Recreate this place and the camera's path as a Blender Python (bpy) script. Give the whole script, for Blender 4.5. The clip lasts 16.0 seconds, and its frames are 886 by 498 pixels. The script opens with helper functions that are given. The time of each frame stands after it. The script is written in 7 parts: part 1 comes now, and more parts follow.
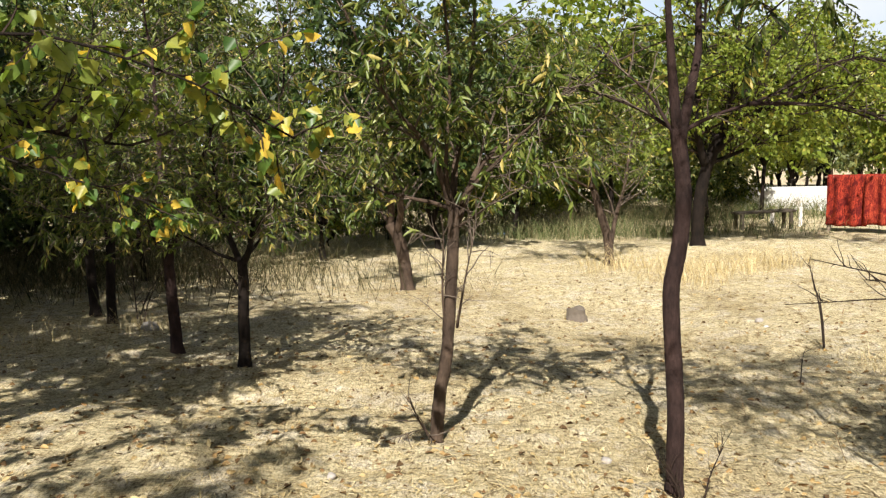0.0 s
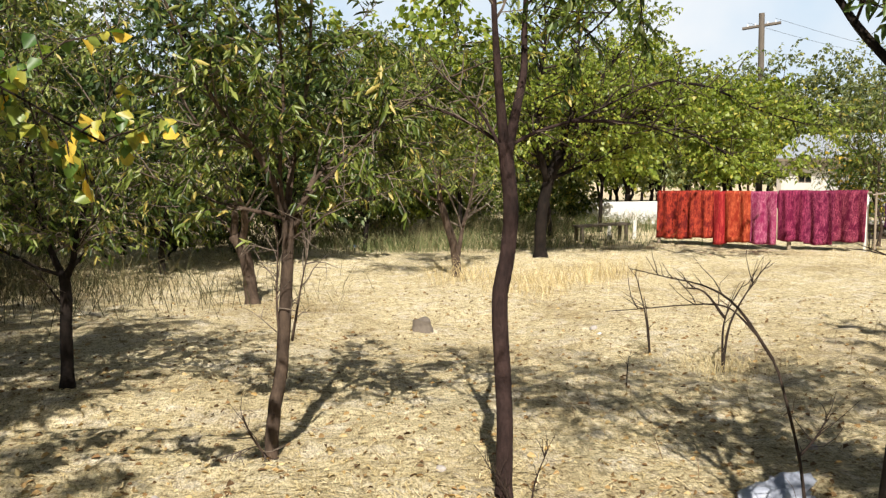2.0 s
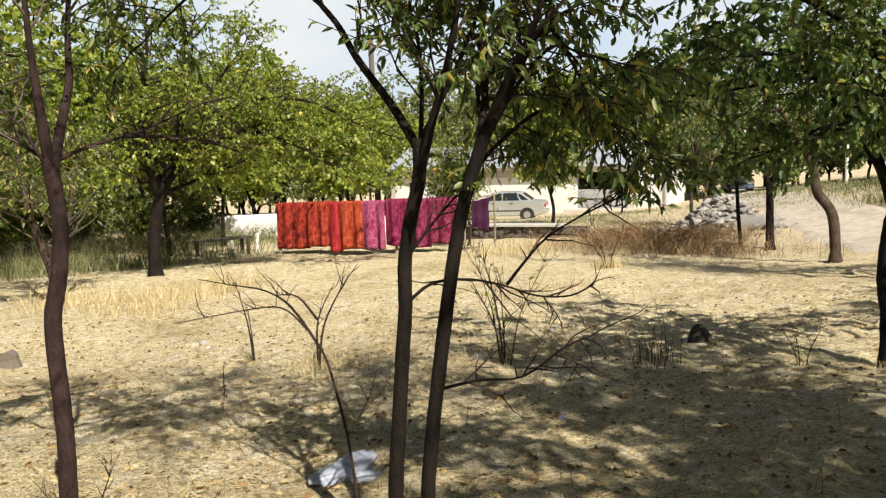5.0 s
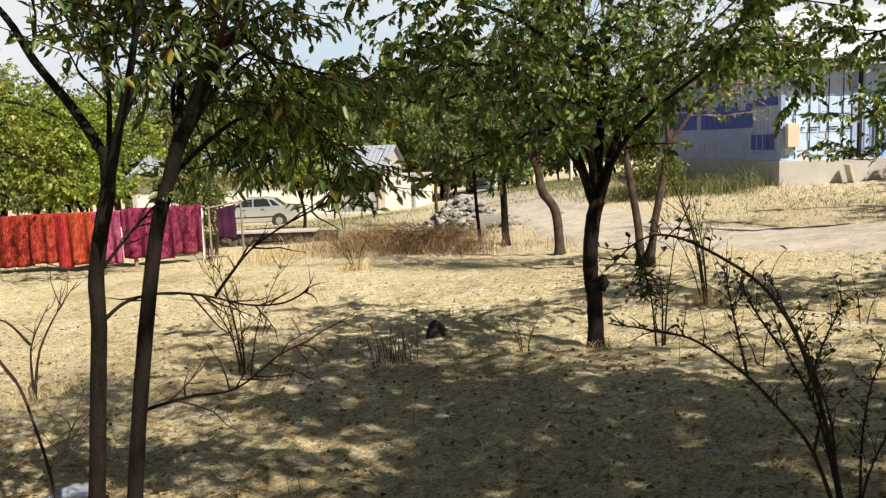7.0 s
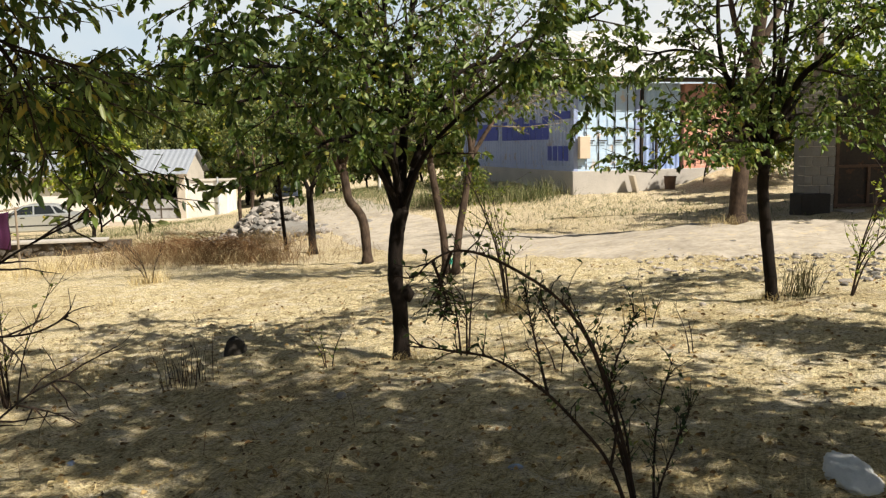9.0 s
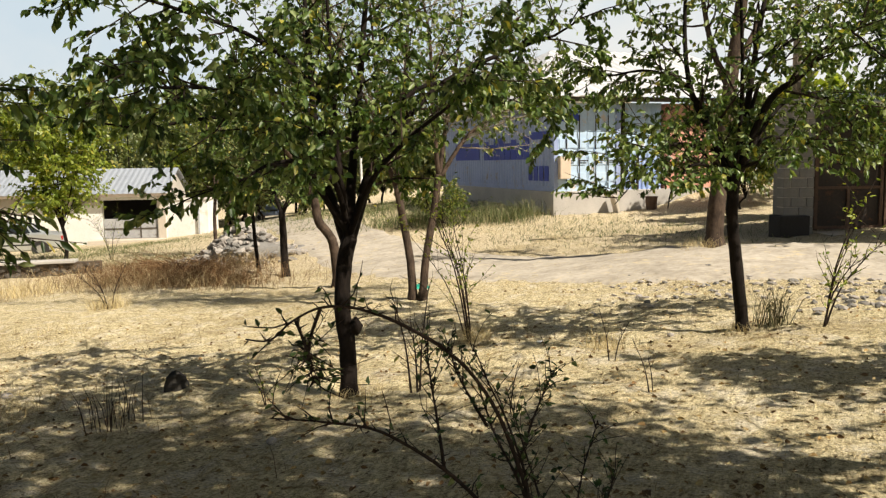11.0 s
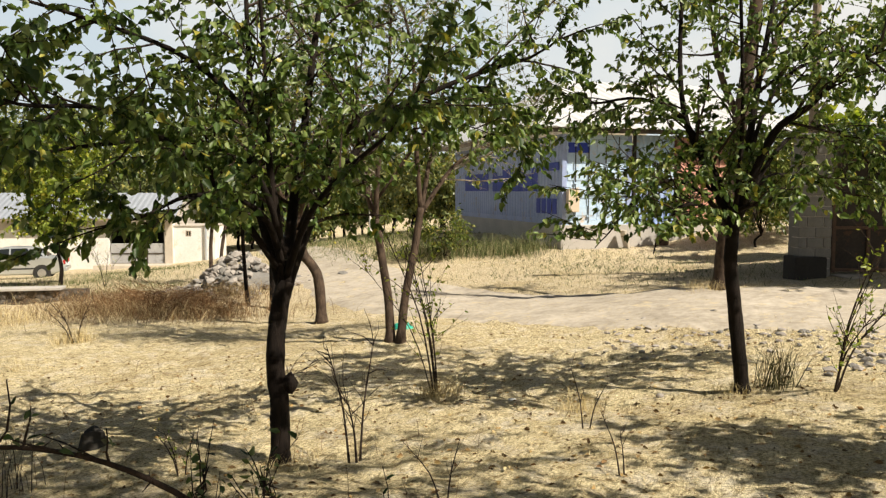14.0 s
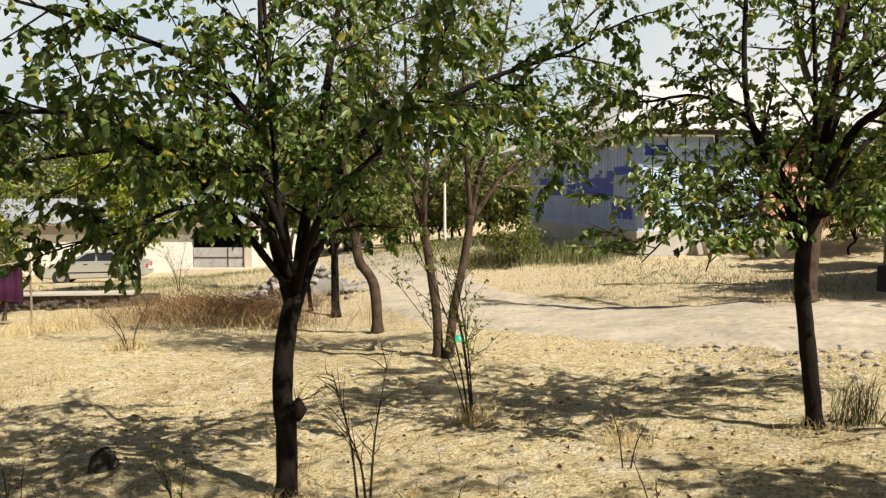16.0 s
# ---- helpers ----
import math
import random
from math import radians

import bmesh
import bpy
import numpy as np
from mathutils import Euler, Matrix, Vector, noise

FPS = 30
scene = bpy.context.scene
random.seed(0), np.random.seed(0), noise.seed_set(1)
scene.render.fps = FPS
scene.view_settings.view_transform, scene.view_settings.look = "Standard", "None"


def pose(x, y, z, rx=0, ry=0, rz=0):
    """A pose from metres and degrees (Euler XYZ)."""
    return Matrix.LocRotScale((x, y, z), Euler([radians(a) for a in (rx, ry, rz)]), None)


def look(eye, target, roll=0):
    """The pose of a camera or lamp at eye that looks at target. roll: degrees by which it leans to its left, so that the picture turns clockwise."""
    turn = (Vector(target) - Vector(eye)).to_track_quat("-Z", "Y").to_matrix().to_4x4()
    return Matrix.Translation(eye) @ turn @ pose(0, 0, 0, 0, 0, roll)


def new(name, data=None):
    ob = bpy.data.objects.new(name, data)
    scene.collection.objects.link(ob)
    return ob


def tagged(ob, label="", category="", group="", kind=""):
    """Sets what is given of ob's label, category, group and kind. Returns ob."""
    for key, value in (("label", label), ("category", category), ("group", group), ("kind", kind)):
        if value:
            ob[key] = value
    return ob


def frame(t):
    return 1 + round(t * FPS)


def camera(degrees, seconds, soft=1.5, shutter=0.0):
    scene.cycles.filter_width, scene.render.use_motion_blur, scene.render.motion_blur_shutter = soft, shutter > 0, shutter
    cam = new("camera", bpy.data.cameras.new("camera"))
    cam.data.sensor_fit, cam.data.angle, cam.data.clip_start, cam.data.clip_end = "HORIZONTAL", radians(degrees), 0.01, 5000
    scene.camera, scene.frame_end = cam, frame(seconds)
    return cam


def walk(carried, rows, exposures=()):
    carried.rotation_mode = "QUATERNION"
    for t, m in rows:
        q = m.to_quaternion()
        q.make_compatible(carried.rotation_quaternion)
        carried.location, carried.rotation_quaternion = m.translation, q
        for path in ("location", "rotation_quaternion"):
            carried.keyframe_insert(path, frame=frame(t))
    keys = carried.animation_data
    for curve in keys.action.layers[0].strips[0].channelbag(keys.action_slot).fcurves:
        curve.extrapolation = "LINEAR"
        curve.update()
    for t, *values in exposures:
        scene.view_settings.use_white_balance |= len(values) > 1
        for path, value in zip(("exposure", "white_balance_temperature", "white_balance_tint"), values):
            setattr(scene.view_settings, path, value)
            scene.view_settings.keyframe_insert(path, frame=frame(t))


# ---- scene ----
cam = camera(57.9, 16.0, soft=1.3)
METRES, EYE, TILT, LEAN, TURN = 3.30, 1.3, -4.7, 2.5, 0.0
ROWS = [
    (0.0, 0.0, 0.0, 0.0, -0.01, -3.22, 0.15),
    (0.5, 0.004, 0.0019, -0.0003, -1.49, -3.0, 0.08),
    (1.0, 0.0098, 0.0038, -0.0017, -3.51, -2.92, 0.01),
    (1.5, 0.018, 0.001, -0.0014, -6.4, -2.54, -0.13),
    (2.0, 0.0305, -0.001, -0.0028, -10.38, -2.3, -0.14),
    (2.5, 0.04, -0.0059, -0.0042, -15.36, -2.18, 0.07),
    (3.0, 0.0496, -0.0104, -0.0048, -20.66, -2.24, 0.72),
    (3.5, 0.0634, -0.0251, -0.005, -25.25, -2.06, 1.22),
    (6.0, 0.128, -0.1335, -0.0103, -43.9, -2.19, 3.38),
    (6.5, 0.1362, -0.1404, -0.0107, -48.72, -2.42, 3.91),
    (7.0, 0.1454, -0.1387, -0.009, -53.38, -2.66, 4.48),
    (7.5, 0.155, -0.1294, -0.0071, -56.78, -2.84, 4.5),
    (8.0, 0.1709, -0.116, -0.0062, -61.48, -3.16, 4.33),
    (8.5, 0.185, -0.1067, -0.0055, -65.34, -3.37, 4.15),
    (9.0, 0.214, -0.1198, -0.0035, -66.95, -3.22, 4.42),
    (11.5, 0.4131, -0.1828, 0.0187, -67.85, -1.56, 4.35),
    (12.0, 0.4735, -0.2018, 0.0236, -67.96, -0.91, 4.21),
    (12.5, 0.513, -0.2174, 0.0271, -67.83, -0.41, 4.05),
    (13.0, 0.5518, -0.2155, 0.0282, -67.2, -0.2, 4.09),
    (13.5, 0.6097, -0.2085, 0.0372, -66.32, 0.07, 3.33),
    (14.0, 0.6599, -0.2151, 0.0371, -66.34, 0.15, 3.29),
    (14.5, 0.7238, -0.2497, 0.0404, -66.0, 0.16, 3.82),
    (15.0, 0.7654, -0.2677, 0.0417, -64.41, 0.25, 3.64),
    (15.5, 0.8106, -0.264, 0.0427, -62.38, 0.48, 3.74),
    (16.0, 0.8734, -0.2594, 0.0552, -60.38, 0.74, 3.02),
]
walk(cam, [(t, pose(0, 0, EYE, TILT, LEAN, TURN) @ pose(METRES * x, METRES * y, METRES * z, 90 + pitch, roll, yaw)) for t, x, y, z, yaw, pitch, roll in ROWS],
     exposures=[(0.0, 0.84, 6500, 10), (4.0, 0.75, 6650, 9), (8.0, 0.69, 6850, 9), (12.0, 0.67, 7100, 9), (16.0, 0.63, 7150, 9)])

# ---- sky and sun ----
SUN_FROM = Vector((-0.14, -0.99, 0)).normalized()      # towards the sun on the plan
SUN_UP = radians(47)
world = bpy.data.worlds.new("sky")
scene.world = world
world.use_nodes = True
wn = world.node_tree
sky = wn.nodes.new("ShaderNodeTexSky")
sky.sky_type, sky.sun_disc = "NISHITA", False
sky.sun_elevation, sky.sun_rotation = SUN_UP, math.atan2(SUN_FROM.x, SUN_FROM.y)
sky.air_density, sky.dust_density, sky.ozone_density = 1.0, 2.2, 1.0
back = wn.nodes["Background"]
# pale haze that whitens the sky all round towards the horizon
where = wn.nodes.new("ShaderNodeTexCoord")
split = wn.nodes.new("ShaderNodeSeparateXYZ")
fade = wn.nodes.new("ShaderNodeMapRange")
fade.interpolation_type = "SMOOTHSTEP"
for slot, value in ((1, 0.24), (2, 0.46), (3, 0.95), (4, 0.0)):
    fade.inputs[slot].default_value = value
clouds = wn.nodes.new("ShaderNodeTexNoise")
clouds.inputs["Scale"].default_value, clouds.inputs["Detail"].default_value = 3.0, 6
haze = wn.nodes.new("ShaderNodeMix")
haze.data_type = "RGBA"
tone = wn.nodes.new("ShaderNodeValToRGB")
tone.color_ramp.elements[0].position, tone.color_ramp.elements[0].color = 0.42, (15.0, 18.2, 21.5, 1)
tone.color_ramp.elements[1].position, tone.color_ramp.elements[1].color = 0.62, (21.0, 21.6, 22.3, 1)
wn.links.new(where.outputs["Generated"], split.inputs[0])
wn.links.new(where.outputs["Generated"], clouds.inputs["Vector"])
wn.links.new(split.outputs[2], fade.inputs[0])
wn.links.new(fade.outputs[0], haze.inputs[0])
wn.links.new(clouds.outputs[0], tone.inputs[0])
wn.links.new(sky.outputs[0], haze.inputs[6])
wn.links.new(tone.outputs[0], haze.inputs[7])
wn.links.new(haze.outputs[2], back.inputs[0])
back.inputs[1].default_value = 0.0265
lamp = bpy.data.lights.new("sun", "SUN")
lamp.energy, lamp.angle, lamp.color = 5.0, radians(0.55), (1.0, 0.95, 0.86)
sun = new("sun", lamp)
sun.matrix_world = look(Vector((0, 0, 30)) + SUN_FROM * math.cos(SUN_UP) + Vector((0, 0, math.sin(SUN_UP))), (0, 0, 30))


# ---- materials ----
def material(name, rough=0.8, metal=0.0, spec=0.3):
    m = bpy.data.materials.new(name)
    m.use_nodes = True
    nt = m.node_tree
    b = nt.nodes["Principled BSDF"]
    b.inputs["Roughness"].default_value, b.inputs["Metallic"].default_value = rough, metal
    b.inputs["Specular IOR Level"].default_value = spec
    return m, nt, b


def noise_node(nt, scale, detail=4, rough=0.6, vec=None):
    n = nt.nodes.new("ShaderNodeTexNoise")
    n.inputs["Scale"].default_value, n.inputs["Detail"].default_value, n.inputs["Roughness"].default_value = scale, detail, rough
    if vec:
        nt.links.new(vec, n.inputs["Vector"])
    return n


def ramp(nt, fac, *stops):
    r = nt.nodes.new("ShaderNodeValToRGB")
    el = r.color_ramp.elements
    while len(el) < len(stops):
        el.new(0.5)
    for e, (p, c) in zip(el, stops):
        e.position, e.color = p, (*c, 1)
    nt.links.new(fac, r.inputs[0])
    return r.outputs[0]


def mixed(nt, fac, a, b, mode="MIX"):
    m = nt.nodes.new("ShaderNodeMix")
    m.data_type, m.blend_type = "RGBA", mode
    for i, v in ((0, fac), (6, a), (7, b)):
        if isinstance(v, (float, int)):
            m.inputs[i].default_value = v
        elif isinstance(v, tuple):
            m.inputs[i].default_value = (*v, 1)
        else:
            nt.links.new(v, m.inputs[i])
    return m.outputs[2]


def bump(nt, b, height, strength=0.5, dist=0.02):
    n = nt.nodes.new("ShaderNodeBump")
    n.inputs["Strength"].default_value, n.inputs["Distance"].default_value = strength, dist
    nt.links.new(height, n.inputs["Height"])
    nt.links.new(n.outputs[0], b.inputs["Normal"])


def coords(nt, which="Object"):
    return nt.nodes.new("ShaderNodeTexCoord").outputs[which]


def stretched(nt, vec, scale):
    m = nt.nodes.new("ShaderNodeMapping")
    m.inputs["Scale"].default_value = scale
    nt.links.new(vec, m.inputs[0])
    return m.outputs[0]


def rough_paint(name, light, dark, scale=3.0, fine=40.0, rough=0.8, metal=0.0, relief=0.3, stretch=(1, 1, 1), rust=None, spec=0.3):
    """A worn surface: two tones at a large and a fine scale, with relief and, if given, patches of a third tone."""
    m, nt, b = material(name, rough, metal, spec)
    v = stretched(nt, coords(nt), stretch)
    big, small = noise_node(nt, scale, 5, 0.65, v), noise_node(nt, fine, 3, 0.6, v)
    col = mixed(nt, 0.45, ramp(nt, big.outputs[0], (0.32, dark), (0.68, light)), ramp(nt, small.outputs[0], (0.3, dark), (0.7, light)))
    if rust:
        spots = noise_node(nt, scale * 2.3, 6, 0.7, v)
        mask = ramp(nt, spots.outputs[0], (0.56, (0, 0, 0)), (0.66, (1, 1, 1)))
        col = mixed(nt, mask, col, rust)
    nt.links.new(col, b.inputs["Base Color"])
    bump(nt, b, small.outputs[0], relief, 0.01)
    return m


def straw_ground():
    m, nt, b = material("dry_straw_ground", 0.95, 0, 0.1)
    v = coords(nt)
    patch = noise_node(nt, 0.5, 6, 0.65, v)
    mid = noise_node(nt, 3.2, 8, 0.75, v)
    fibre = noise_node(nt, 17, 8, 0.8, stretched(nt, v, (0.7, 2.2, 1)))
    fibre2 = noise_node(nt, 40, 6, 0.8, stretched(nt, v, (2.2, 0.7, 1)))
    straw = ramp(nt, fibre.outputs[0], (0.40, (0.085, 0.058, 0.028)), (0.47, (0.44, 0.352, 0.188)), (0.58, (0.80, 0.695, 0.452)))
    straw = mixed(nt, 0.45, straw, ramp(nt, fibre2.outputs[0], (0.42, (0.068, 0.048, 0.025)), (0.52, (0.80, 0.695, 0.452))))
    soil = ramp(nt, fibre2.outputs[0], (0.38, (0.25, 0.205, 0.145)), (0.56, (0.79, 0.705, 0.535)))
    bare = ramp(nt, mid.outputs[0], (0.50, (0, 0, 0)), (0.60, (1, 1, 1)))
    col = mixed(nt, bare, straw, soil)
    tint = ramp(nt, patch.outputs[0], (0.34, (0.70, 0.66, 0.60)), (0.50, (1.0, 1.0, 1.0)))
    col = mixed(nt, 1.0, col, tint, "MULTIPLY")
    clump = noise_node(nt, 7.5, 5, 0.7, stretched(nt, v, (1.3, 0.8, 1)))
    col = mixed(nt, 1.0, col, ramp(nt, clump.outputs[0], (0.33, (0.50, 0.43, 0.35)), (0.43, (0.97, 0.96, 0.95)), (0.60, (1.13, 1.14, 1.16))), "MULTIPLY")
    # dark crumbs of soil and leaf fragments
    crumb = nt.nodes.new("ShaderNodeTexVoronoi")
    crumb.inputs["Scale"].default_value = 16
    nt.links.new(v, crumb.inputs["Vector"])
    col = mixed(nt, ramp(nt, crumb.outputs["Distance"], (0.10, (1, 1, 1)), (0.18, (0, 0, 0))), col, (0.16, 0.11, 0.06))
    # the yard side of the plot is trodden to bare grey-brown earth
    place = nt.nodes.new("ShaderNodeSeparateXYZ")
    nt.links.new(v, place.inputs[0])
    yard = nt.nodes.new("ShaderNodeMapRange")
    for slot, value in ((1, 11.5), (2, 18.0), (3, 0.0), (4, 0.75)):
        yard.inputs[slot].default_value = value
    nt.links.new(place.outputs[0], yard.inputs[0])
    bald = nt.nodes.new("ShaderNodeMath")
    bald.operation = "MULTIPLY"
    nt.links.new(yard.outputs[0], bald.inputs[0])
    nt.links.new(ramp(nt, patch.outputs[0], (0.38, (0.35, 0.35, 0.35)), (0.58, (1, 1, 1))), bald.inputs[1])
    earth = ramp(nt, fibre.outputs[0], (0.38, (0.24, 0.185, 0.12)), (0.48, (0.43, 0.35, 0.235)), (0.60, (0.64, 0.545, 0.405)))
    col = mixed(nt, bald.outputs[0], col, earth)
    # crusts and clods: dark gaps between pale flakes
    flake = nt.nodes.new("ShaderNodeTexVoronoi")
    flake.feature = "DISTANCE_TO_EDGE"
    flake.inputs["Scale"].default_value = 9
    warp = mixed(nt, 0.12, v, noise_node(nt, 6, 4, 0.7, v).outputs["Color"])
    nt.links.new(warp, flake.inputs["Vector"])
    col = mixed(nt, 1.0, col, ramp(nt, flake.outputs["Distance"], (0.0, (0.66, 0.62, 0.57)), (0.035, (1.06, 1.06, 1.06))), "MULTIPLY")
    nt.links.new(col, b.inputs["Base Color"])
    h = nt.nodes.new("ShaderNodeMath")
    h.operation = "ADD"
    nt.links.new(fibre.outputs[0], h.inputs[0])
    nt.links.new(mid.outputs[0], h.inputs[1])
    bump(nt, b, h.outputs[0], 0.8, 0.05)
    return m


def leaf_material(name, tones, yellow=(0.55, 0.42, 0.05), share=0.05, through_light=0.35):
    """Leaves: every leaf takes its own tone; a few have turned yellow; light passes through them."""
    m, nt, b = material(name, 0.42, 0, 0.4)
    geo = nt.nodes.new("ShaderNodeNewGeometry")
    rnd = geo.outputs["Random Per Island"]
    stops = [(i / (len(tones) - 1) * (1 - share), c) for i, c in enumerate(tones)]
    col = ramp(nt, rnd, *stops, (min(1.0, 1 - share + 0.004), yellow))
    blotch = noise_node(nt, 45, 3, 0.6, coords(nt))
    col = mixed(nt, 0.35, col, mixed(nt, 1.0, col, ramp(nt, blotch.outputs[0], (0.3, (0.45, 0.45, 0.4)), (0.7, (1.3, 1.3, 1.2))), "MULTIPLY"))
    nt.links.new(col, b.inputs["Base Color"])
    tr = nt.nodes.new("ShaderNodeBsdfTranslucent")
    nt.links.new(mixed(nt, 1.0, col, (1.5, 1.5, 0.7), "MULTIPLY"), tr.inputs[0])
    mx = nt.nodes.new("ShaderNodeMixShader")
    mx.inputs[0].default_value = through_light
    nt.links.new(b.outputs[0], mx.inputs[1])
    nt.links.new(tr.outputs[0], mx.inputs[2])
    nt.links.new(mx.outputs[0], nt.nodes["Material Output"].inputs[0])
    return m


def island_paint(name, *tones, rough=0.9):
    """Each loose piece of the mesh in one of a few tones."""
    m, nt, b = material(name, rough, 0, 0.15)
    geo = nt.nodes.new("ShaderNodeNewGeometry")
    col = ramp(nt, geo.outputs["Random Per Island"], *[(i / max(1, len(tones) - 1), c) for i, c in enumerate(tones)])
    n = noise_node(nt, 30, 3, 0.6, coords(nt))
    col = mixed(nt, 1.0, col, ramp(nt, n.outputs[0], (0.3, (0.7, 0.7, 0.7)), (0.7, (1.1, 1.1, 1.1))), "MULTIPLY")
    nt.links.new(col, b.inputs["Base Color"])
    return m


def bark_material(name, light, dark):
    m, nt, b = material(name, 0.85, 0, 0.15)
    v = coords(nt)
    ring = noise_node(nt, 22, 5, 0.7, stretched(nt, v, (1, 1, 0.35)))
    blot = noise_node(nt, 5, 4, 0.6, v)
    fine = noise_node(nt, 120, 3, 0.6, stretched(nt, v, (1, 1, 0.3)))
    col = mixed(nt, 0.5, ramp(nt, ring.outputs[0], (0.35, dark), (0.68, light)), ramp(nt, blot.outputs[0], (0.35, dark), (0.7, light)))
    nt.links.new(col, b.inputs["Base Color"])
    h = nt.nodes.new("ShaderNodeMath")
    nt.links.new(ring.outputs[0], h.inputs[0])
    nt.links.new(fine.outputs[0], h.inputs[1])
    bump(nt, b, h.outputs[0], 0.8, 0.012)
    return m


def rug_material(name, base, deep, light, stripes):
    m, nt, b = material(name, 0.95, 0, 0.1)
    uv = nt.nodes.new("ShaderNodeUVMap").outputs[0]
    w = nt.nodes.new("ShaderNodeTexWave")
    w.inputs["Scale"].default_value, w.inputs["Distortion"].default_value, w.inputs["Detail"].default_value = stripes * 1.6, 5.0, 4
    w.inputs["Detail Scale"].default_value = 6
    nt.links.new(stretched(nt, uv, (1, 0.12, 1)), w.inputs[0])
    vo = nt.nodes.new("ShaderNodeTexVoronoi")
    vo.inputs["Scale"].default_value = 14
    nt.links.new(stretched(nt, uv, (1, 2, 1)), vo.inputs["Vector"])
    col = ramp(nt, w.outputs["Fac"], (0.2, tuple(c * 0.6 for c in deep)), (0.5, base), (0.85, light))
    spots = ramp(nt, vo.outputs["Distance"], (0.16, (1, 1, 1)), (0.24, (0, 0, 0)))
    col = mixed(nt, spots, col, light)
    fleck = nt.nodes.new("ShaderNodeTexVoronoi")
    fleck.inputs["Scale"].default_value = 23
    nt.links.new(stretched(nt, uv, (1, 2.1, 1)), fleck.inputs["Vector"])
    col = mixed(nt, ramp(nt, fleck.outputs["Distance"], (0.2, (1, 1, 1)), (0.3, (0, 0, 0))), col, deep)
    worn = noise_node(nt, 7, 5, 0.7, uv)
    col = mixed(nt, ramp(nt, worn.outputs[0], (0.46, (0, 0, 0)), (0.6, (1, 1, 1))), col, deep)
    nt.links.new(col, b.inputs["Base Color"])
    pile = noise_node(nt, 300, 2, 0.5, coords(nt))
    bump(nt, b, pile.outputs[0], 0.4, 0.01)
    return m


GROUND = straw_ground()
DIRT = rough_paint("dusty_track", (0.55, 0.49, 0.415), (0.26, 0.225, 0.18), 1.6, 9, 0.95, relief=0.8, spec=0.1, rust=(0.52, 0.435, 0.30))
BARK_SMOOTH = bark_material("smooth_brown_bark", (0.058, 0.034, 0.030), (0.013, 0.008, 0.0075))
BARK_DARK = bark_material("dark_rough_bark", (0.022, 0.015, 0.0115), (0.004, 0.003, 0.0025))
BARK_GREY = bark_material("grey_brown_bark", (0.12, 0.083, 0.06), (0.026, 0.018, 0.014))
TWIG = bark_material("dry_twig", (0.06, 0.04, 0.03), (0.016, 0.011, 0.009))
TWIG_GREY = bark_material("grey_twig", (0.22, 0.175, 0.14), (0.06, 0.045, 0.035))
TWIG_PALE = bark_material("pale_bare_twig", (0.42, 0.37, 0.30), (0.17, 0.14, 0.11))
LEAF_NARROW = leaf_material("narrow_leaf", [(0.018, 0.034, 0.006), (0.06, 0.092, 0.014), (0.135, 0.175, 0.034), (0.27, 0.295, 0.085)], (0.45, 0.37, 0.11), 0.07, 0.3)
LEAF_OVATE = leaf_material("ovate_leaf", [(0.024, 0.05, 0.012), (0.065, 0.115, 0.027), (0.125, 0.185, 0.045), (0.25, 0.295, 0.12)], (0.36, 0.33, 0.07), 0.03, 0.3)
LEAF_BRIGHT = leaf_material("bright_leaf", [(0.10, 0.15, 0.022), (0.17, 0.225, 0.034), (0.245, 0.30, 0.052), (0.33, 0.365, 0.08)], (0.42, 0.38, 0.07), 0.06, 0.4)
LEAF_YELLOW = leaf_material("yellowing_leaf", [(0.05, 0.11, 0.025), (0.10, 0.17, 0.03), (0.20, 0.25, 0.05), (0.42, 0.36, 0.06)], (0.66, 0.46, 0.07), 0.14, 0.35)
# dark leaf tones; on the thicket they paint in its shade
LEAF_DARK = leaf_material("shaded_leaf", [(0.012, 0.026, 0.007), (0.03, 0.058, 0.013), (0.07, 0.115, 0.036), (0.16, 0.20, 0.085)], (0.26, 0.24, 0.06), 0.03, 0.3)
LEAF_LANCE = leaf_material("lance_leaf", [(0.024, 0.046, 0.014), (0.065, 0.11, 0.028), (0.13, 0.185, 0.048), (0.26, 0.29, 0.12)], (0.42, 0.34, 0.08), 0.07, 0.4)
# paler, greyer leaf tones that paint the haze of distance
LEAF_FAR = leaf_material("haze_toned_leaf", [(0.085, 0.12, 0.05), (0.15, 0.18, 0.07), (0.24, 0.255, 0.11)], (0.36, 0.33, 0.11), 0.12)
STRAW = island_paint("dry_grass", (0.28, 0.205, 0.09), (0.50, 0.39, 0.19), (0.68, 0.55, 0.30), (0.80, 0.67, 0.42))
# stalk tones darkened for the thicket's shade; the olive rushes share them
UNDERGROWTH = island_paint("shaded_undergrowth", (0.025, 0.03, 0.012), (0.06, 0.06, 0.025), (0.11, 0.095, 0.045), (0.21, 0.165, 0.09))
WEED_PALE = island_paint("bleached_weed", (0.13, 0.08, 0.045), (0.27, 0.185, 0.10), (0.44, 0.34, 0.19), (0.60, 0.49, 0.29))
WEED = island_paint("brown_weed", (0.10, 0.052, 0.025), (0.19, 0.105, 0.05), (0.30, 0.185, 0.095))
GREENWEED = island_paint("green_weed", (0.05, 0.08, 0.025), (0.11, 0.14, 0.05), (0.21, 0.21, 0.10), (0.36, 0.31, 0.18))
LITTER = island_paint("fallen_leaf", (0.10, 0.06, 0.03), (0.22, 0.13, 0.06), (0.40, 0.27, 0.11), (0.50, 0.42, 0.24))
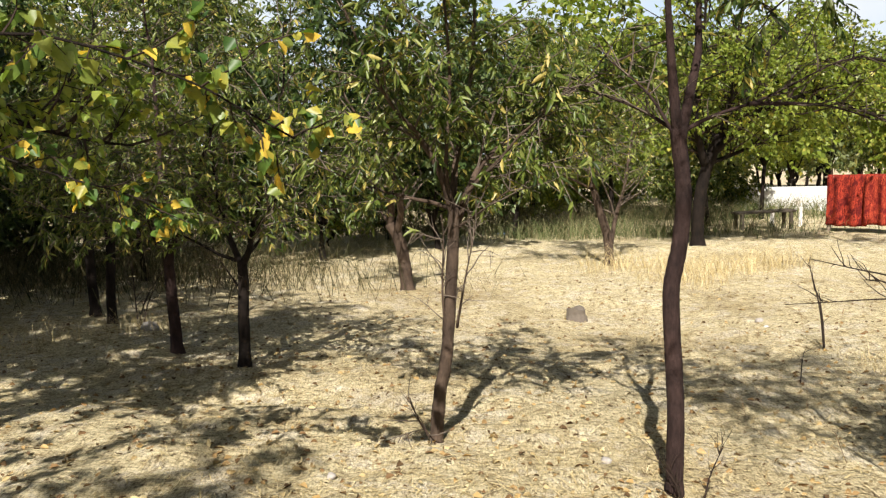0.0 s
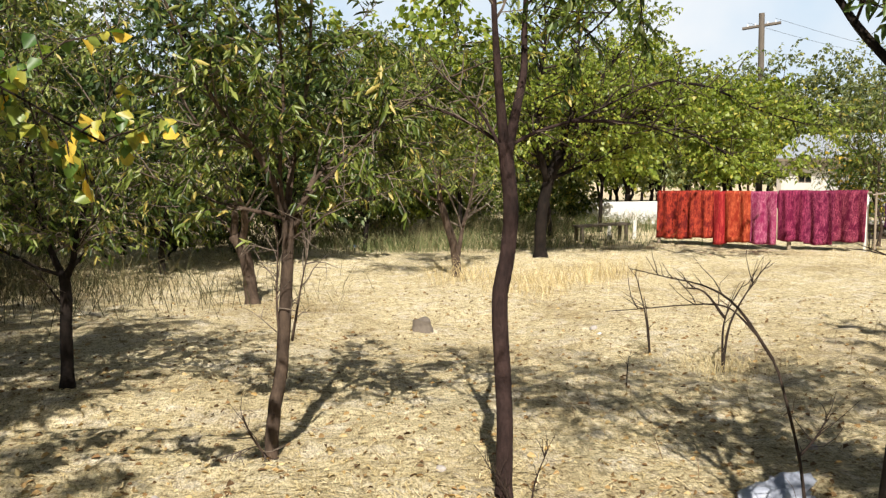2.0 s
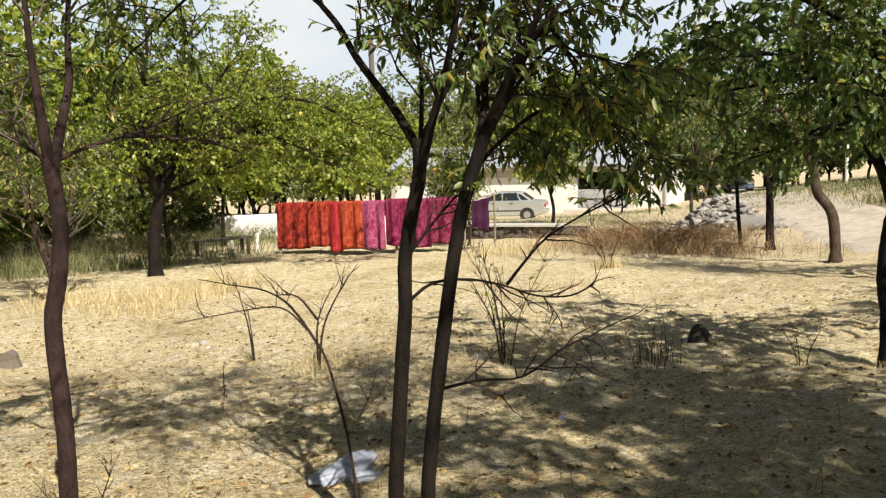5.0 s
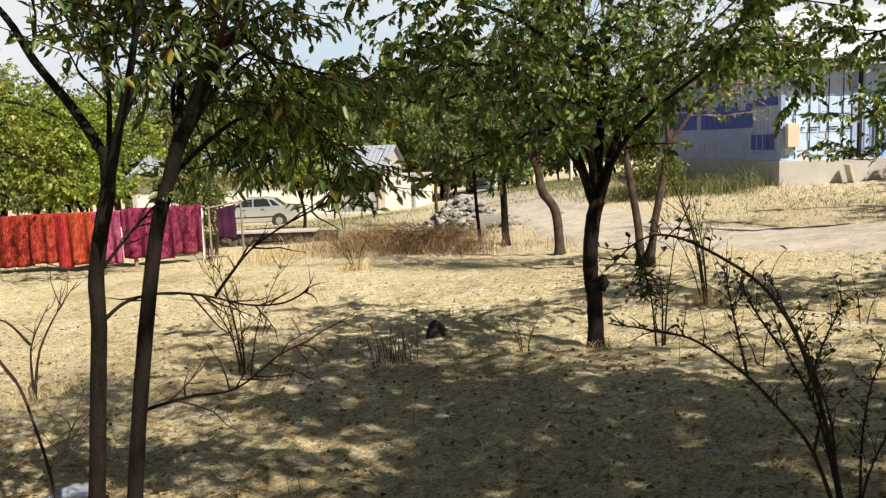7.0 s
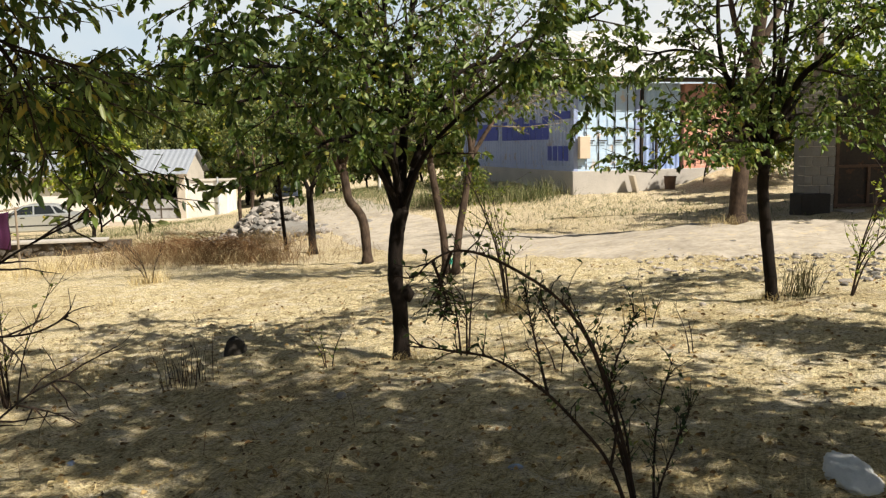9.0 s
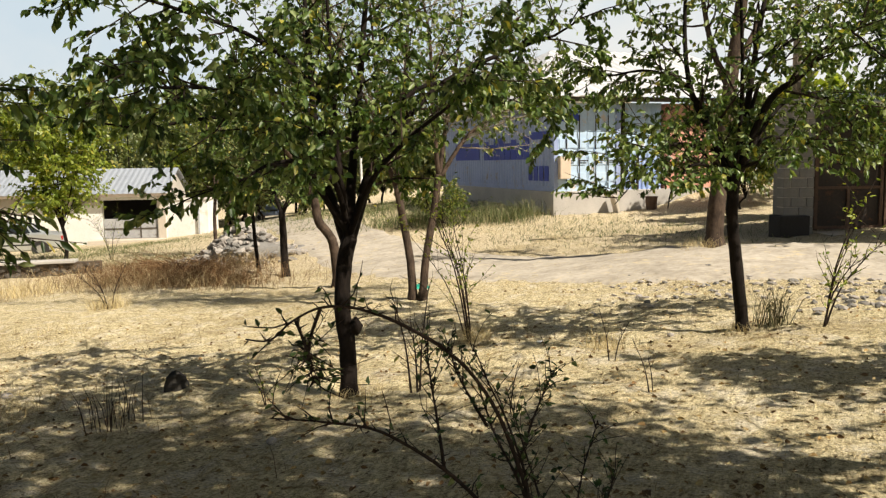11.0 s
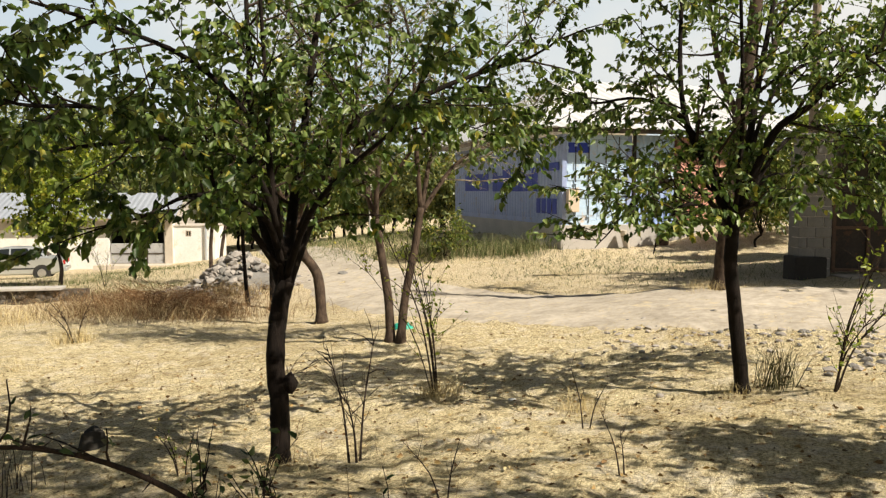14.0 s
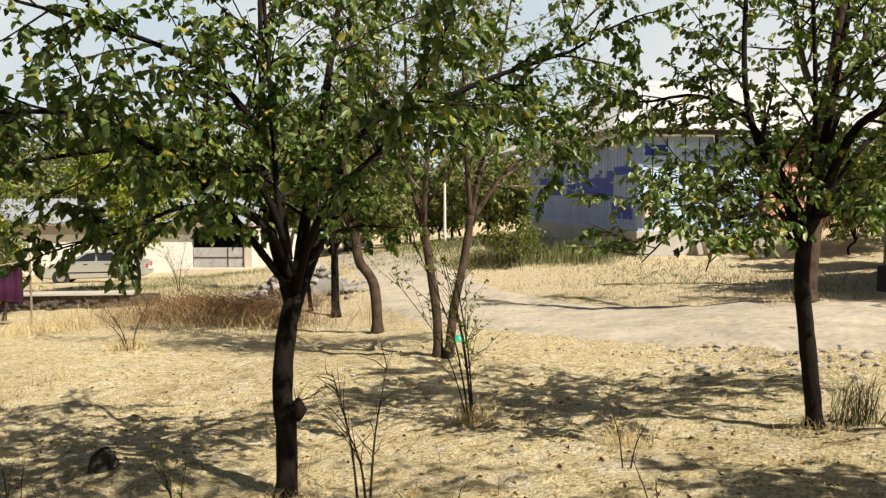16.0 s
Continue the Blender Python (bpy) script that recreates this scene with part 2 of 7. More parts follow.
STONE = island_paint("grey_rubble", (0.17, 0.155, 0.145), (0.27, 0.245, 0.225), (0.38, 0.345, 0.315))
WHITEWASH = rough_paint("whitewashed_plaster", (0.80, 0.79, 0.77), (0.60, 0.585, 0.56), 0.8, 14, 0.9, relief=0.3, rust=(0.62, 0.56, 0.48))
OLDWALL = rough_paint("grey_plaster", (0.50, 0.46, 0.41), (0.36, 0.33, 0.29), 0.9, 16, 0.9)
TIN = rough_paint("weathered_tin", (0.62, 0.66, 0.73), (0.46, 0.50, 0.57), 0.8, 9, 0.42, 0.55, 0.1)
TIN_WHITE = rough_paint("pale_tin", (0.70, 0.70, 0.71), (0.52, 0.53, 0.55), 0.5, 8, 0.5, 0.2, 0.1)
CONCRETE = rough_paint("old_concrete", (0.60, 0.53, 0.45), (0.42, 0.37, 0.31), 1.4, 30, 0.92, relief=0.6)
PLINTH = rough_paint("grey_plinth_concrete", (0.50, 0.47, 0.44), (0.33, 0.31, 0.29), 1.2, 26, 0.92, relief=0.6)
BLOCK = rough_paint("concrete_block", (0.24, 0.23, 0.215), (0.15, 0.14, 0.13), 3, 40, 0.95, relief=0.6)
# dark stone, made darker still for the shadows of plants on it
DARKSTONE = rough_paint("dark_shaded_fieldstone", (0.13, 0.115, 0.10), (0.06, 0.053, 0.047), 3, 40, 0.95, relief=0.6)
WOODOLD = rough_paint("weathered_wood", (0.33, 0.27, 0.21), (0.16, 0.125, 0.09), 3, 30, 0.85, stretch=(6, 6, 0.5))
POLEWOOD = rough_paint("tarred_pole_wood", (0.17, 0.14, 0.115), (0.09, 0.075, 0.06), 3, 30, 0.85)
DARKWOOD = rough_paint("dark_old_wood", (0.10, 0.08, 0.06), (0.045, 0.035, 0.028), 3, 30, 0.85, stretch=(1, 1, 1))
DARKMETAL = rough_paint("dark_gate_metal", (0.05, 0.04, 0.034), (0.022, 0.018, 0.016), 2, 20, 0.6, 0.4, rust=(0.10, 0.05, 0.03))
PANEL_GREY = rough_paint("grey_board", (0.42, 0.42, 0.42), (0.28, 0.28, 0.29), 2, 30, 0.8, rust=(0.20, 0.18, 0.17))
BOX_GREY = rough_paint("container_grey_blue", (0.36, 0.43, 0.66), (0.25, 0.31, 0.50), 0.8, 12, 0.55, 0.1, 0.15, rust=(0.30, 0.27, 0.28), spec=0.4)
BOX_BLUE = rough_paint("container_blue_paint", (0.035, 0.06, 0.40), (0.022, 0.045, 0.28), 1.2, 14, 0.55, 0.1, 0.15, spec=0.4)
BOX_LIGHT = rough_paint("container_pale_blue", (0.55, 0.68, 0.82), (0.38, 0.52, 0.70), 1.0, 12, 0.5, 0.1, 0.15, rust=(0.60, 0.50, 0.42), spec=0.4)
BOX_MID = rough_paint("sheet_mid_blue", (0.20, 0.30, 0.62), (0.42, 0.52, 0.72), 1.0, 10, 0.5, 0.1, 0.15, spec=0.4)
BOX_RED = rough_paint("container_faded_red", (0.66, 0.34, 0.26), (0.52, 0.25, 0.19), 0.9, 12, 0.6, 0.1, 0.15, rust=(0.62, 0.42, 0.33), spec=0.4)
LOCKBOX = rough_paint("beige_sheet", (0.66, 0.54, 0.42), (0.52, 0.42, 0.33), 2, 20, 0.7)
RUST = rough_paint("rusty_steel", (0.16, 0.10, 0.07), (0.07, 0.045, 0.035), 6, 50, 0.8, 0.3)
PLASTIC = rough_paint("thin_plastic", (0.38, 0.40, 0.47), (0.24, 0.26, 0.32), 8, 60, 0.35, relief=0.5, spec=0.5)
SACK = rough_paint("white_woven_sack", (0.70, 0.70, 0.71), (0.54, 0.55, 0.57), 6, 120, 0.8)
GREENPLASTIC = rough_paint("green_plastic", (0.03, 0.42, 0.30), (0.02, 0.30, 0.22), 6, 40, 0.4, spec=0.5)
BLUEPLASTIC = rough_paint("blue_wrapper", (0.14, 0.22, 0.42), (0.30, 0.38, 0.52), 9, 60, 0.4, spec=0.5)
CARPAINT = rough_paint("silver_car_paint", (0.58, 0.60, 0.60), (0.52, 0.54, 0.545), 1, 200, 0.28, 0.65, 0.02, spec=0.5)
CARBLUE = rough_paint("slate_blue_car_paint", (0.16, 0.20, 0.31), (0.13, 0.17, 0.27), 1, 200, 0.3, 0.5, 0.02, spec=0.5)
CARGLASS = rough_paint("dark_car_glass", (0.02, 0.024, 0.026), (0.014, 0.017, 0.018), 1, 10, 0.06, 0, 0.0, spec=0.6)
RUBBER = rough_paint("tyre_rubber", (0.03, 0.03, 0.03), (0.018, 0.018, 0.018), 8, 60, 0.85)
RIM = rough_paint("wheel_rim_metal", (0.55, 0.55, 0.56), (0.40, 0.40, 0.41), 5, 40, 0.35, 0.8)
TAIL = rough_paint("red_lamp_glass", (0.45, 0.03, 0.03), (0.32, 0.02, 0.02), 5, 40, 0.2, spec=0.6)
HEAD = rough_paint("clear_lamp_glass", (0.75, 0.78, 0.80), (0.6, 0.63, 0.66), 5, 40, 0.12, spec=0.7)
# near black; stands for shade in the garage and the wheel arches
BLACKVOID = rough_paint("near_black", (0.05, 0.045, 0.04), (0.03, 0.027, 0.025), 2, 20, 0.95)
LIME = rough_paint("limewash", (0.78, 0.76, 0.72), (0.60, 0.57, 0.52), 6, 40, 0.9)


# ---- mesh helpers ----
def mesh_of(name, verts, faces, mats, smooth=False, slots=None):
    me = bpy.data.meshes.new(name)
    me.from_pydata([tuple(v) for v in verts], [], faces)
    for m in mats if isinstance(mats, (list, tuple)) else [mats]:
        me.materials.append(m)
    if slots is not None:
        me.polygons.foreach_set("material_index", slots)
    if smooth:
        me.polygons.foreach_set("use_smooth", [True] * len(me.polygons))
    me.update()
    return me


def part(name, bm, mat, parent=None, label="", smooth=False):
    """One bmesh as one mesh object under a thing or part."""
    me = bpy.data.meshes.new(name)
    bmesh.ops.recalc_face_normals(bm, faces=bm.faces)
    bm.to_mesh(me)
    bm.free()
    for m in mat if isinstance(mat, (list, tuple)) else [mat]:
        me.materials.append(m)
    if smooth:
        me.polygons.foreach_set("use_smooth", [True] * len(me.polygons))
    return piece(name, me, parent, label)


def piece(name, me, parent=None, label=""):
    ob = new(name, me)
    if parent is not None:
        ob.parent = parent
    if label:
        ob["label"] = label
    return ob


def thing(name, m, label, category, group="", kind=""):
    ob = new(name)
    ob.empty_display_size = 0.2
    ob.matrix_basis = m
    return tagged(ob, label, category, group, kind)


def box(bm, lo, hi, bevel=0.0, mat=0):
    c = [(a + b) / 2 for a, b in zip(lo, hi)]
    s = [abs(b - a) for a, b in zip(lo, hi)]
    made = bmesh.ops.create_cube(bm, size=1, matrix=Matrix.Translation(c) @ Matrix.Diagonal((*s, 1)))
    faces = {f for v in made["verts"] for f in v.link_faces}
    for f in faces:
        f.material_index = mat
    if bevel:
        edges = {e for v in made["verts"] for e in v.link_edges}
        bmesh.ops.bevel(bm, geom=list(edges), offset=bevel, segments=2, affect="EDGES", profile=0.6)
    return bm


def boxes(*lohi, bevel=0.0):
    bm = bmesh.new()
    for lo, hi in lohi:
        box(bm, lo, hi, bevel)
    return bm


def rod(bm, a, b, r, sides=10, r2=None):
    a, b = Vector(a), Vector(b)
    d = b - a
    m = Matrix.Translation((a + b) / 2) @ d.to_track_quat("Z", "Y").to_matrix().to_4x4()
    bmesh.ops.create_cone(bm, cap_ends=True, segments=sides, radius1=r, radius2=r if r2 is None else r2, depth=d.length, matrix=m)
    return bm


def tube(verts, faces, pts, radii, sides=6, wobble=0.0, rng=None):
    """Appends a tapered tube along a polyline."""
    start = len(verts)
    pts = [Vector(p) for p in pts]
    ref = Vector((0.31, 0.87, 0.12))
    for i, p in enumerate(pts):
        d = (pts[min(i + 1, len(pts) - 1)] - pts[max(i - 1, 0)]).normalized()
        s = d.cross(ref)
        if s.length < 1e-3:
            s = d.cross(Vector((1, 0, 0)))
        s.normalize()
        u = s.cross(d)
        for k in range(sides):
            a = 2 * math.pi * k / sides
            r = radii[i] * (1 + (rng.uniform(-wobble, wobble) if wobble else 0))
            verts.append(p + (s * math.cos(a) + u * math.sin(a)) * r)
    for i in range(len(pts) - 1):
        for k in range(sides):
            a, b = start + i * sides + k, start + i * sides + (k + 1) % sides
            faces.append((a, b, b + sides, a + sides))
    faces.append(tuple(start + k for k in reversed(range(sides))))
    faces.append(tuple(start + (len(pts) - 1) * sides + k for k in range(sides)))


def smooth_line(pts, n):
    """A rounded line through the points, n pieces to each stretch."""
    P = [Vector(p) for p in pts]
    if len(P) < 3:
        return [P[0].lerp(P[-1], i / n) for i in range(n + 1)]
    out = []
    for i in range(len(P) - 1):
        a, b, c, d = P[max(i - 1, 0)], P[i], P[i + 1], P[min(i + 2, len(P) - 1)]
        for k in range(n):
            t = k / n
            out.append(0.5 * ((2 * b) + (c - a) * t + (2 * a - 5 * b + 4 * c - d) * t * t + (3 * b - a - 3 * c + d) * t ** 3))
    out.append(P[-1])
    return out


# ---- the lie of the land ----
WAVES = [(0.9, 0.35, 0.6, 0.022), (-0.5, 1.15, 2.1, 0.018), (2.1, -1.2, 4.0, 0.012), (1.7, 2.6, 1.1, 0.010), (-3.9, 2.2, 0.4, 0.007), (4.6, 4.1, 5.2, 0.006), (6.8, -3.7, 2.2, 0.004), (9.3, 7.1, 0.7, 0.006), (-8.2, 11.4, 1.9, 0.006), (14.5, -6.3, 3.3, 0.004), (5.1, 13.2, 0.2, 0.005), (17.3, 8.6, 0.4, 0.005), (-10.7, 18.9, 2.2, 0.006), (22.0, -13.1, 1.0, 0.004), (7.4, -20.3, 3.0, 0.005)]


SWELLS = [(6.95, 2.69, -0.10, 0.9), (11.73, 4.2, 0.075, 1.6), (14.6, 7.15, -0.07, 1.6), (16.6, 0.35, 0.15, 2.2), (17.2, 10.05, -0.17, 2.2), (1.5, 9.2, -0.08, 1.5), (5.0, 16.0, 0.12, 2.2), (-0.6, 11.7, -0.06, 1.5)]   # x, y, height, reach


def land(x, y):
    """Height of the ground: a slope that falls away ahead, flattens, and rises to the yard with the containers."""
    x, y = np.asarray(x, float), np.asarray(y, float)
    r = np.maximum(np.hypot(x, y), 1e-6)
    k = 150 * np.tanh(r / 150) / r
    s = np.log1p(np.exp(np.minimum(r - 9.5, 60)))
    s = 70 * np.tanh(s / 70)
    a = np.degrees(np.arctan2(y, x))
    u = np.clip((r - 20) / 14, 0, 1)
    hill = 0.9 * u * u * (3 - 2 * u) * np.exp(-((a - 20) / 13) ** 2)
    z = -0.012 - 0.0437 * x * k - 0.0823 * y * k + 0.048 * s + hill
    for fx, fy, ph, h in WAVES:
        z = z + h * np.sin(fx * x + fy * y + ph)
    for sx, sy, h, reach in SWELLS:
        z = z + h * np.exp(-((x - sx) ** 2 + (y - sy) ** 2) / reach ** 2)
    # a bank of earth against the plinth
    z = z + 0.75 * np.exp(-((x - 31.2) / 2.2) ** 2 - ((y - 0.9) / 2.4) ** 2)
    # a dip before the house
    z = z - 0.3 * np.exp(-((x - 33) / 9) ** 2 - ((y - 32) / 8) ** 2)
    # a shallow watering ditch past the young trees
    z = z - 0.07 * np.exp(-((y - 4.9 + 0.25 * x) / 0.28) ** 2) * np.exp(-((x + 1.2) / 1.3) ** 2)
    return z


def on(x, y, lift=0.0):
    return Vector((x, y, float(land(x, y)) + lift))


def grid_sheet(name, xs, ys, lift=0.0):
    X, Y = np.meshgrid(xs, ys)
    Z = land(X, Y) + lift
    verts = np.stack([X.ravel(), Y.ravel(), Z.ravel()], 1)
    nx, ny = len(xs), len(ys)
    i = np.arange(nx * ny).reshape(ny, nx)
    faces = np.stack([i[:-1, :-1].ravel(), i[:-1, 1:].ravel(), i[1:, 1:].ravel(), i[1:, :-1].ravel()], 1)
    return mesh_of(name, verts.tolist(), faces.tolist(), GROUND, True)


u = np.linspace(-1, 1, 451)
spread = np.sinh(6 * u) / np.sinh(6)
ground = piece("ground", grid_sheet("ground", 4 + 420 * spread, 5 + 420 * spread))
tagged(ground, "sloping orchard ground of dry trodden straw and dust", "ground", kind="structure")

# dusty track that crosses behind the orchard
track = smooth_line([(14.2, -9, 0), (14.6, -3, 0), (15.4, 2, 0), (17.4, 6.2, 0), (21.5, 10.5, 0), (28, 16, 0), (36, 22.6, 0), (46, 30.5, 0), (60, 40, 0)], 14)
rng = random.Random(5)
tv, tf = [], []
for i, p in enumerate(track):
    d = (track[min(i + 1, len(track) - 1)] - track[max(i - 1, 0)]).normalized()
    side = Vector((d.y, -d.x, 0))
    half = 2.3 - 0.9 * min(1, i / 70)
    for k in range(13):
        q = p + side * half * (k / 6 - 1) * (1 + (0.16 * noise.noise(p * 0.9 + Vector((k, 0, 3))) if k in (0, 12) else 0))
        tv.append((q.x, q.y, float(land(q.x, q.y)) + (0.03 if 0 < k < 12 else -0.04)))
for i in range(len(track) - 1):
    for k in range(12):
        a = i * 13 + k
        tf.append((a, a + 1, a + 14, a + 13))
tagged(piece("road", mesh_of("road", tv, tf, DIRT, True)), "pale dusty dirt track across dry ground", "road", kind="structure")


# ---- leaves and trees ----
def leaf_cloud(places, axes, sizes, width, rng, fold=0.22, plain=False):
    """Many small folded leaves in one mesh: each starts at its place and points along its axis."""
    P, A, S = np.array(places), np.array(axes), np.array(sizes)
    n = len(P)
    A = A / np.maximum(np.linalg.norm(A, axis=1, keepdims=True), 1e-6)
    R = rng.normal(size=(n, 3))
    R[:, 2] += 0.9
    side = np.cross(A, R)
    side /= np.maximum(np.linalg.norm(side, axis=1, keepdims=True), 1e-6)
    nor = np.cross(side, A)
    shape = np.array([(0, 0, 0), (0.5, 0.34, fold), (0.33, 0.72, fold * 0.6), (0, 1, -0.18), (-0.33, 0.72, fold * 0.6), (-0.5, 0.34, fold)])
    w = width * rng.uniform(0.8, 1.2, n)
    V = P[:, None, :] + S[:, None, None] * (shape[None, :, 0, None] * w[:, None, None] * side[:, None, :] + shape[None, :, 1, None] * A[:, None, :] + shape[None, :, 2, None] * w[:, None, None] * nor[:, None, :])
    if plain:
        return V[:, [0, 1, 3, 5]].reshape(-1, 3), np.arange(n * 4).reshape(-1, 4)
    base = np.arange(n)[:, None] * 6
    F = np.concatenate([base + np.array([0, 1, 2, 3]), base + np.array([0, 3, 4, 5])], 1).reshape(-1, 4)
    return V.reshape(-1, 3), F


def sheet_mesh(name, V, F, mat):
    me = bpy.data.meshes.new(name)
    me.vertices.add(len(V))
    me.vertices.foreach_set("co", np.asarray(V, np.float32).ravel())
    k = F.shape[1]
    me.loops.add(F.size)
    me.loops.foreach_set("vertex_index", F.astype(np.int32).ravel())
    me.polygons.add(len(F))
    me.polygons.foreach_set("loop_start", np.arange(0, F.size, k, dtype=np.int32))
    me.materials.append(mat)
    me.update(calc_edges=True)
    return me


KINDS = {                       # leaf length, width over length, droop, material
    "narrow": (0.072, 0.26, 0.9, LEAF_NARROW),
    "ovate": (0.068, 0.62, 0.9, LEAF_OVATE),
    "bright": (0.060, 0.66, 0.6, LEAF_BRIGHT),
    "yellow": (0.056, 0.86, 1.1, LEAF_YELLOW),
    "far": (0.065, 0.5, 0.7, LEAF_FAR),
    "lance": (0.068, 0.34, 1.0, LEAF_LANCE),
    "dark": (0.075, 0.4, 0.8, LEAF_DARK),
}


def shoot(rng, p, d, length, n, wander, lift):
    """A wandering line from p along d; lift bends it up (or down)."""
    out, d = [Vector(p)], Vector(d).normalized()
    for _ in range(n):
        d = (d + Vector((rng.uniform(-1, 1), rng.uniform(-1, 1), rng.uniform(-1, 1))) * wander + Vector((0, 0, lift))).normalized()
        out.append(out[-1] + d * (length / n))
    return out


def along(line, t):
    t = max(0.0, min(0.9999, t)) * (len(line) - 1)
    i = int(t)
    return line[i].lerp(line[i + 1], t - i), (line[i + 1] - line[i]).normalized()


def foliage(rng, limbs, kind, side_len, per_limb, twigs_per, leaves_per, bare=0.25, leaf_scale=1.0, floor=0.9, fine=True):
    """Branchlets off the limbs, twigs off the branchlets, leaves along the twigs. limbs: (line, radius)."""
    size, width, droop, mat = KINDS[kind]
    tv, tf, P, A, S = [], [], [], [], []
    for line, rad, dens in limbs:
        total = sum((line[i + 1] - line[i]).length for i in range(len(line) - 1))
        count = max(1, round(per_limb * dens * min(2.0, total / 1.5)))
        for j in range(count):
            t = bare + (1 - bare) * (j + rng.random()) / count
            p, d = along(line, t)
            out = Vector((rng.uniform(-1, 1), rng.uniform(-1, 1), rng.uniform(-0.5, 0.8)))
            out = (out - out.dot(d) * d * 0.7 + d * 0.45).normalized()
            L = side_len * rng.uniform(0.55, 1.2) * (1.15 - 0.5 * t) * (0.45 if dens < 0.2 else 1.9 if dens > 1.5 else 1)
            br = shoot(rng, p, out, L, 4, 0.22, -0.03 if rng.random() < 0.5 else 0.06)
            if dens > 0.3 and br[-1].z < floor:
                br = shoot(rng, p, (out.x, out.y, abs(out.z) + 0.4), L * 0.7, 4, 0.15, 0.05)
            r0 = max(0.004, rad * 0.38 * (1 - 0.5 * t))
            tube(tv, tf, br if fine else br[::2], [r0 * (1 - 0.17 * i) for i in range(5)][::1 if fine else 2], 4 if fine else 3)
            for q in range(twigs_per):
                tt = 0.15 + 0.85 * (q + rng.random()) / twigs_per
                p2, d2 = along(br, tt)
                o2 = (Vector((rng.uniform(-1, 1), rng.uniform(-1, 1), rng.uniform(-0.9, 0.6))) + d2 * 0.9).normalized()
                L2 = L * rng.uniform(0.3, 0.55)
                tw = shoot(rng, p2, o2, L2, 3, 0.25, -0.12)
                if dens > 0.3 and tw[-1].z < floor:
                    continue
                if fine:
                    tube(tv, tf, tw[::3], [0.0035, 0.0014], 3)
                for k in range(leaves_per):
                    lp, ld = along(tw, (k + rng.random()) / leaves_per)
                    if lp.z < floor:
                        continue
                    ax = ld * 0.6 + Vector((rng.uniform(-1, 1), rng.uniform(-1, 1), rng.uniform(-1.0, 0.6) - droop * 0.6))
                    P.append(lp)
                    A.append(ax)
                    S.append(size * leaf_scale * rng.uniform(0.65, 1.25))
    return tv, tf, P, A, S, width, mat


def tree(trunk, limbs, r0, r1, label, kind="ovate", seed=1, bark=BARK_DARK, grow=1.0, side_len=0.75, per_limb=9, twigs_per=6, leaves_per=10, bare=0.2, leaf_scale=1.0,
         bare_limbs=(), name="tree", group="orchard trees", floor_up=0.9, wob=0.05, crown_more=0, fine=True, thin=(), tops=(), twig_mat=None):
    """A tree from its trunk line and limb lines. grow: metres by which the open limb ends go on, out of the given line."""
    twig_mat = twig_mat or (TWIG_GREY if kind == "narrow" else TWIG)
    rng = random.Random(seed)
    base = Vector((trunk[0][0], trunk[0][1], float(land(trunk[0][0], trunk[0][1]))))
    ob = thing(name, Matrix.Translation(base), label, "tree", group)
    line = [p - base for p in smooth_line([(trunk[0][0], trunk[0][1], base.z - 0.06)] + [tuple(q) for q in trunk[1:]], 5)]
    v, f = [], []
    n = len(line)
    rad = [r0 + (r1 - r0) * (i / (n - 1)) ** 0.8 for i in range(n)]
    rad[0], rad[1] = r0 * 1.5, r0 * 1.22
    tube(v, f, line, rad, 12, wob, rng)
    piece("trunk", mesh_of("trunk", v, f, bark, True), ob)
    full = []
    for i, lm in enumerate(limbs):
        lp = [Vector(q) - base for q in lm]
        pts = smooth_line(lp, 4)
        if grow and i not in bare_limbs:
            d = (pts[-1] - pts[-4]).normalized()
            pts += shoot(rng, pts[-1], d, grow * rng.uniform(0.7, 1.1), 5, 0.16, 0.05)[1:]
        rb = r1 * (0.76 if i < 3 else 0.44)
        if i in bare_limbs:
            rb = r1 * 0.3
        m = len(pts)
        v, f = [], []
        tube(v, f, pts, [max(0.004, rb * (1 - 0.85 * k / (m - 1))) for k in range(m)], 8 if fine else 5, wob, rng)
        piece("limb", mesh_of("limb", v, f, bark, True), ob)
        full.append((pts, rb, 0.12 if i in bare_limbs else 0.2 if i in thin else 1.6 if i in tops else 1.0))
    for i in range(crown_more):
        p, d = along(line, 0.8 + 0.2 * rng.random())
        a = 2 * math.pi * (i + rng.random()) / crown_more
        pts = shoot(rng, line[-1].lerp(line[-2], rng.random()), (math.cos(a), math.sin(a), rng.uniform(0.3, 1.1)), grow * rng.uniform(1.0, 1.6), 7, 0.15, 0.03)
        v, f = [], []
        tube(v, f, pts, [max(0.004, r1 * 0.45 * (1 - 0.13 * k)) for k in range(8)], 6)
        piece("limb", mesh_of("limb", v, f, bark, True), ob)
        full.append((pts, r1 * 0.45, 1.0))
    bare_v, bare_f = [], []
    for i in bare_limbs:
        pts = full[i][0]
        for k in range(int(5 + 9 * sum((pts[j + 1] - pts[j]).length for j in range(len(pts) - 1)))):
            p, d = along(pts, 0.15 + 0.85 * rng.random())
            o = (d * 0.8 + Vector((rng.uniform(-1, 1), rng.uniform(-1, 1), rng.uniform(-0.8, 1)))).normalized()
            tw = shoot(rng, p, o, rng.uniform(0.08, 0.34), 4, 0.3, 0.02)
            tube(bare_v, bare_f, tw, [0.0042, 0.0034, 0.0026, 0.0018, 0.001], 4)
            if rng.random() < 0.6:
                p, d = along(tw, 0.5)
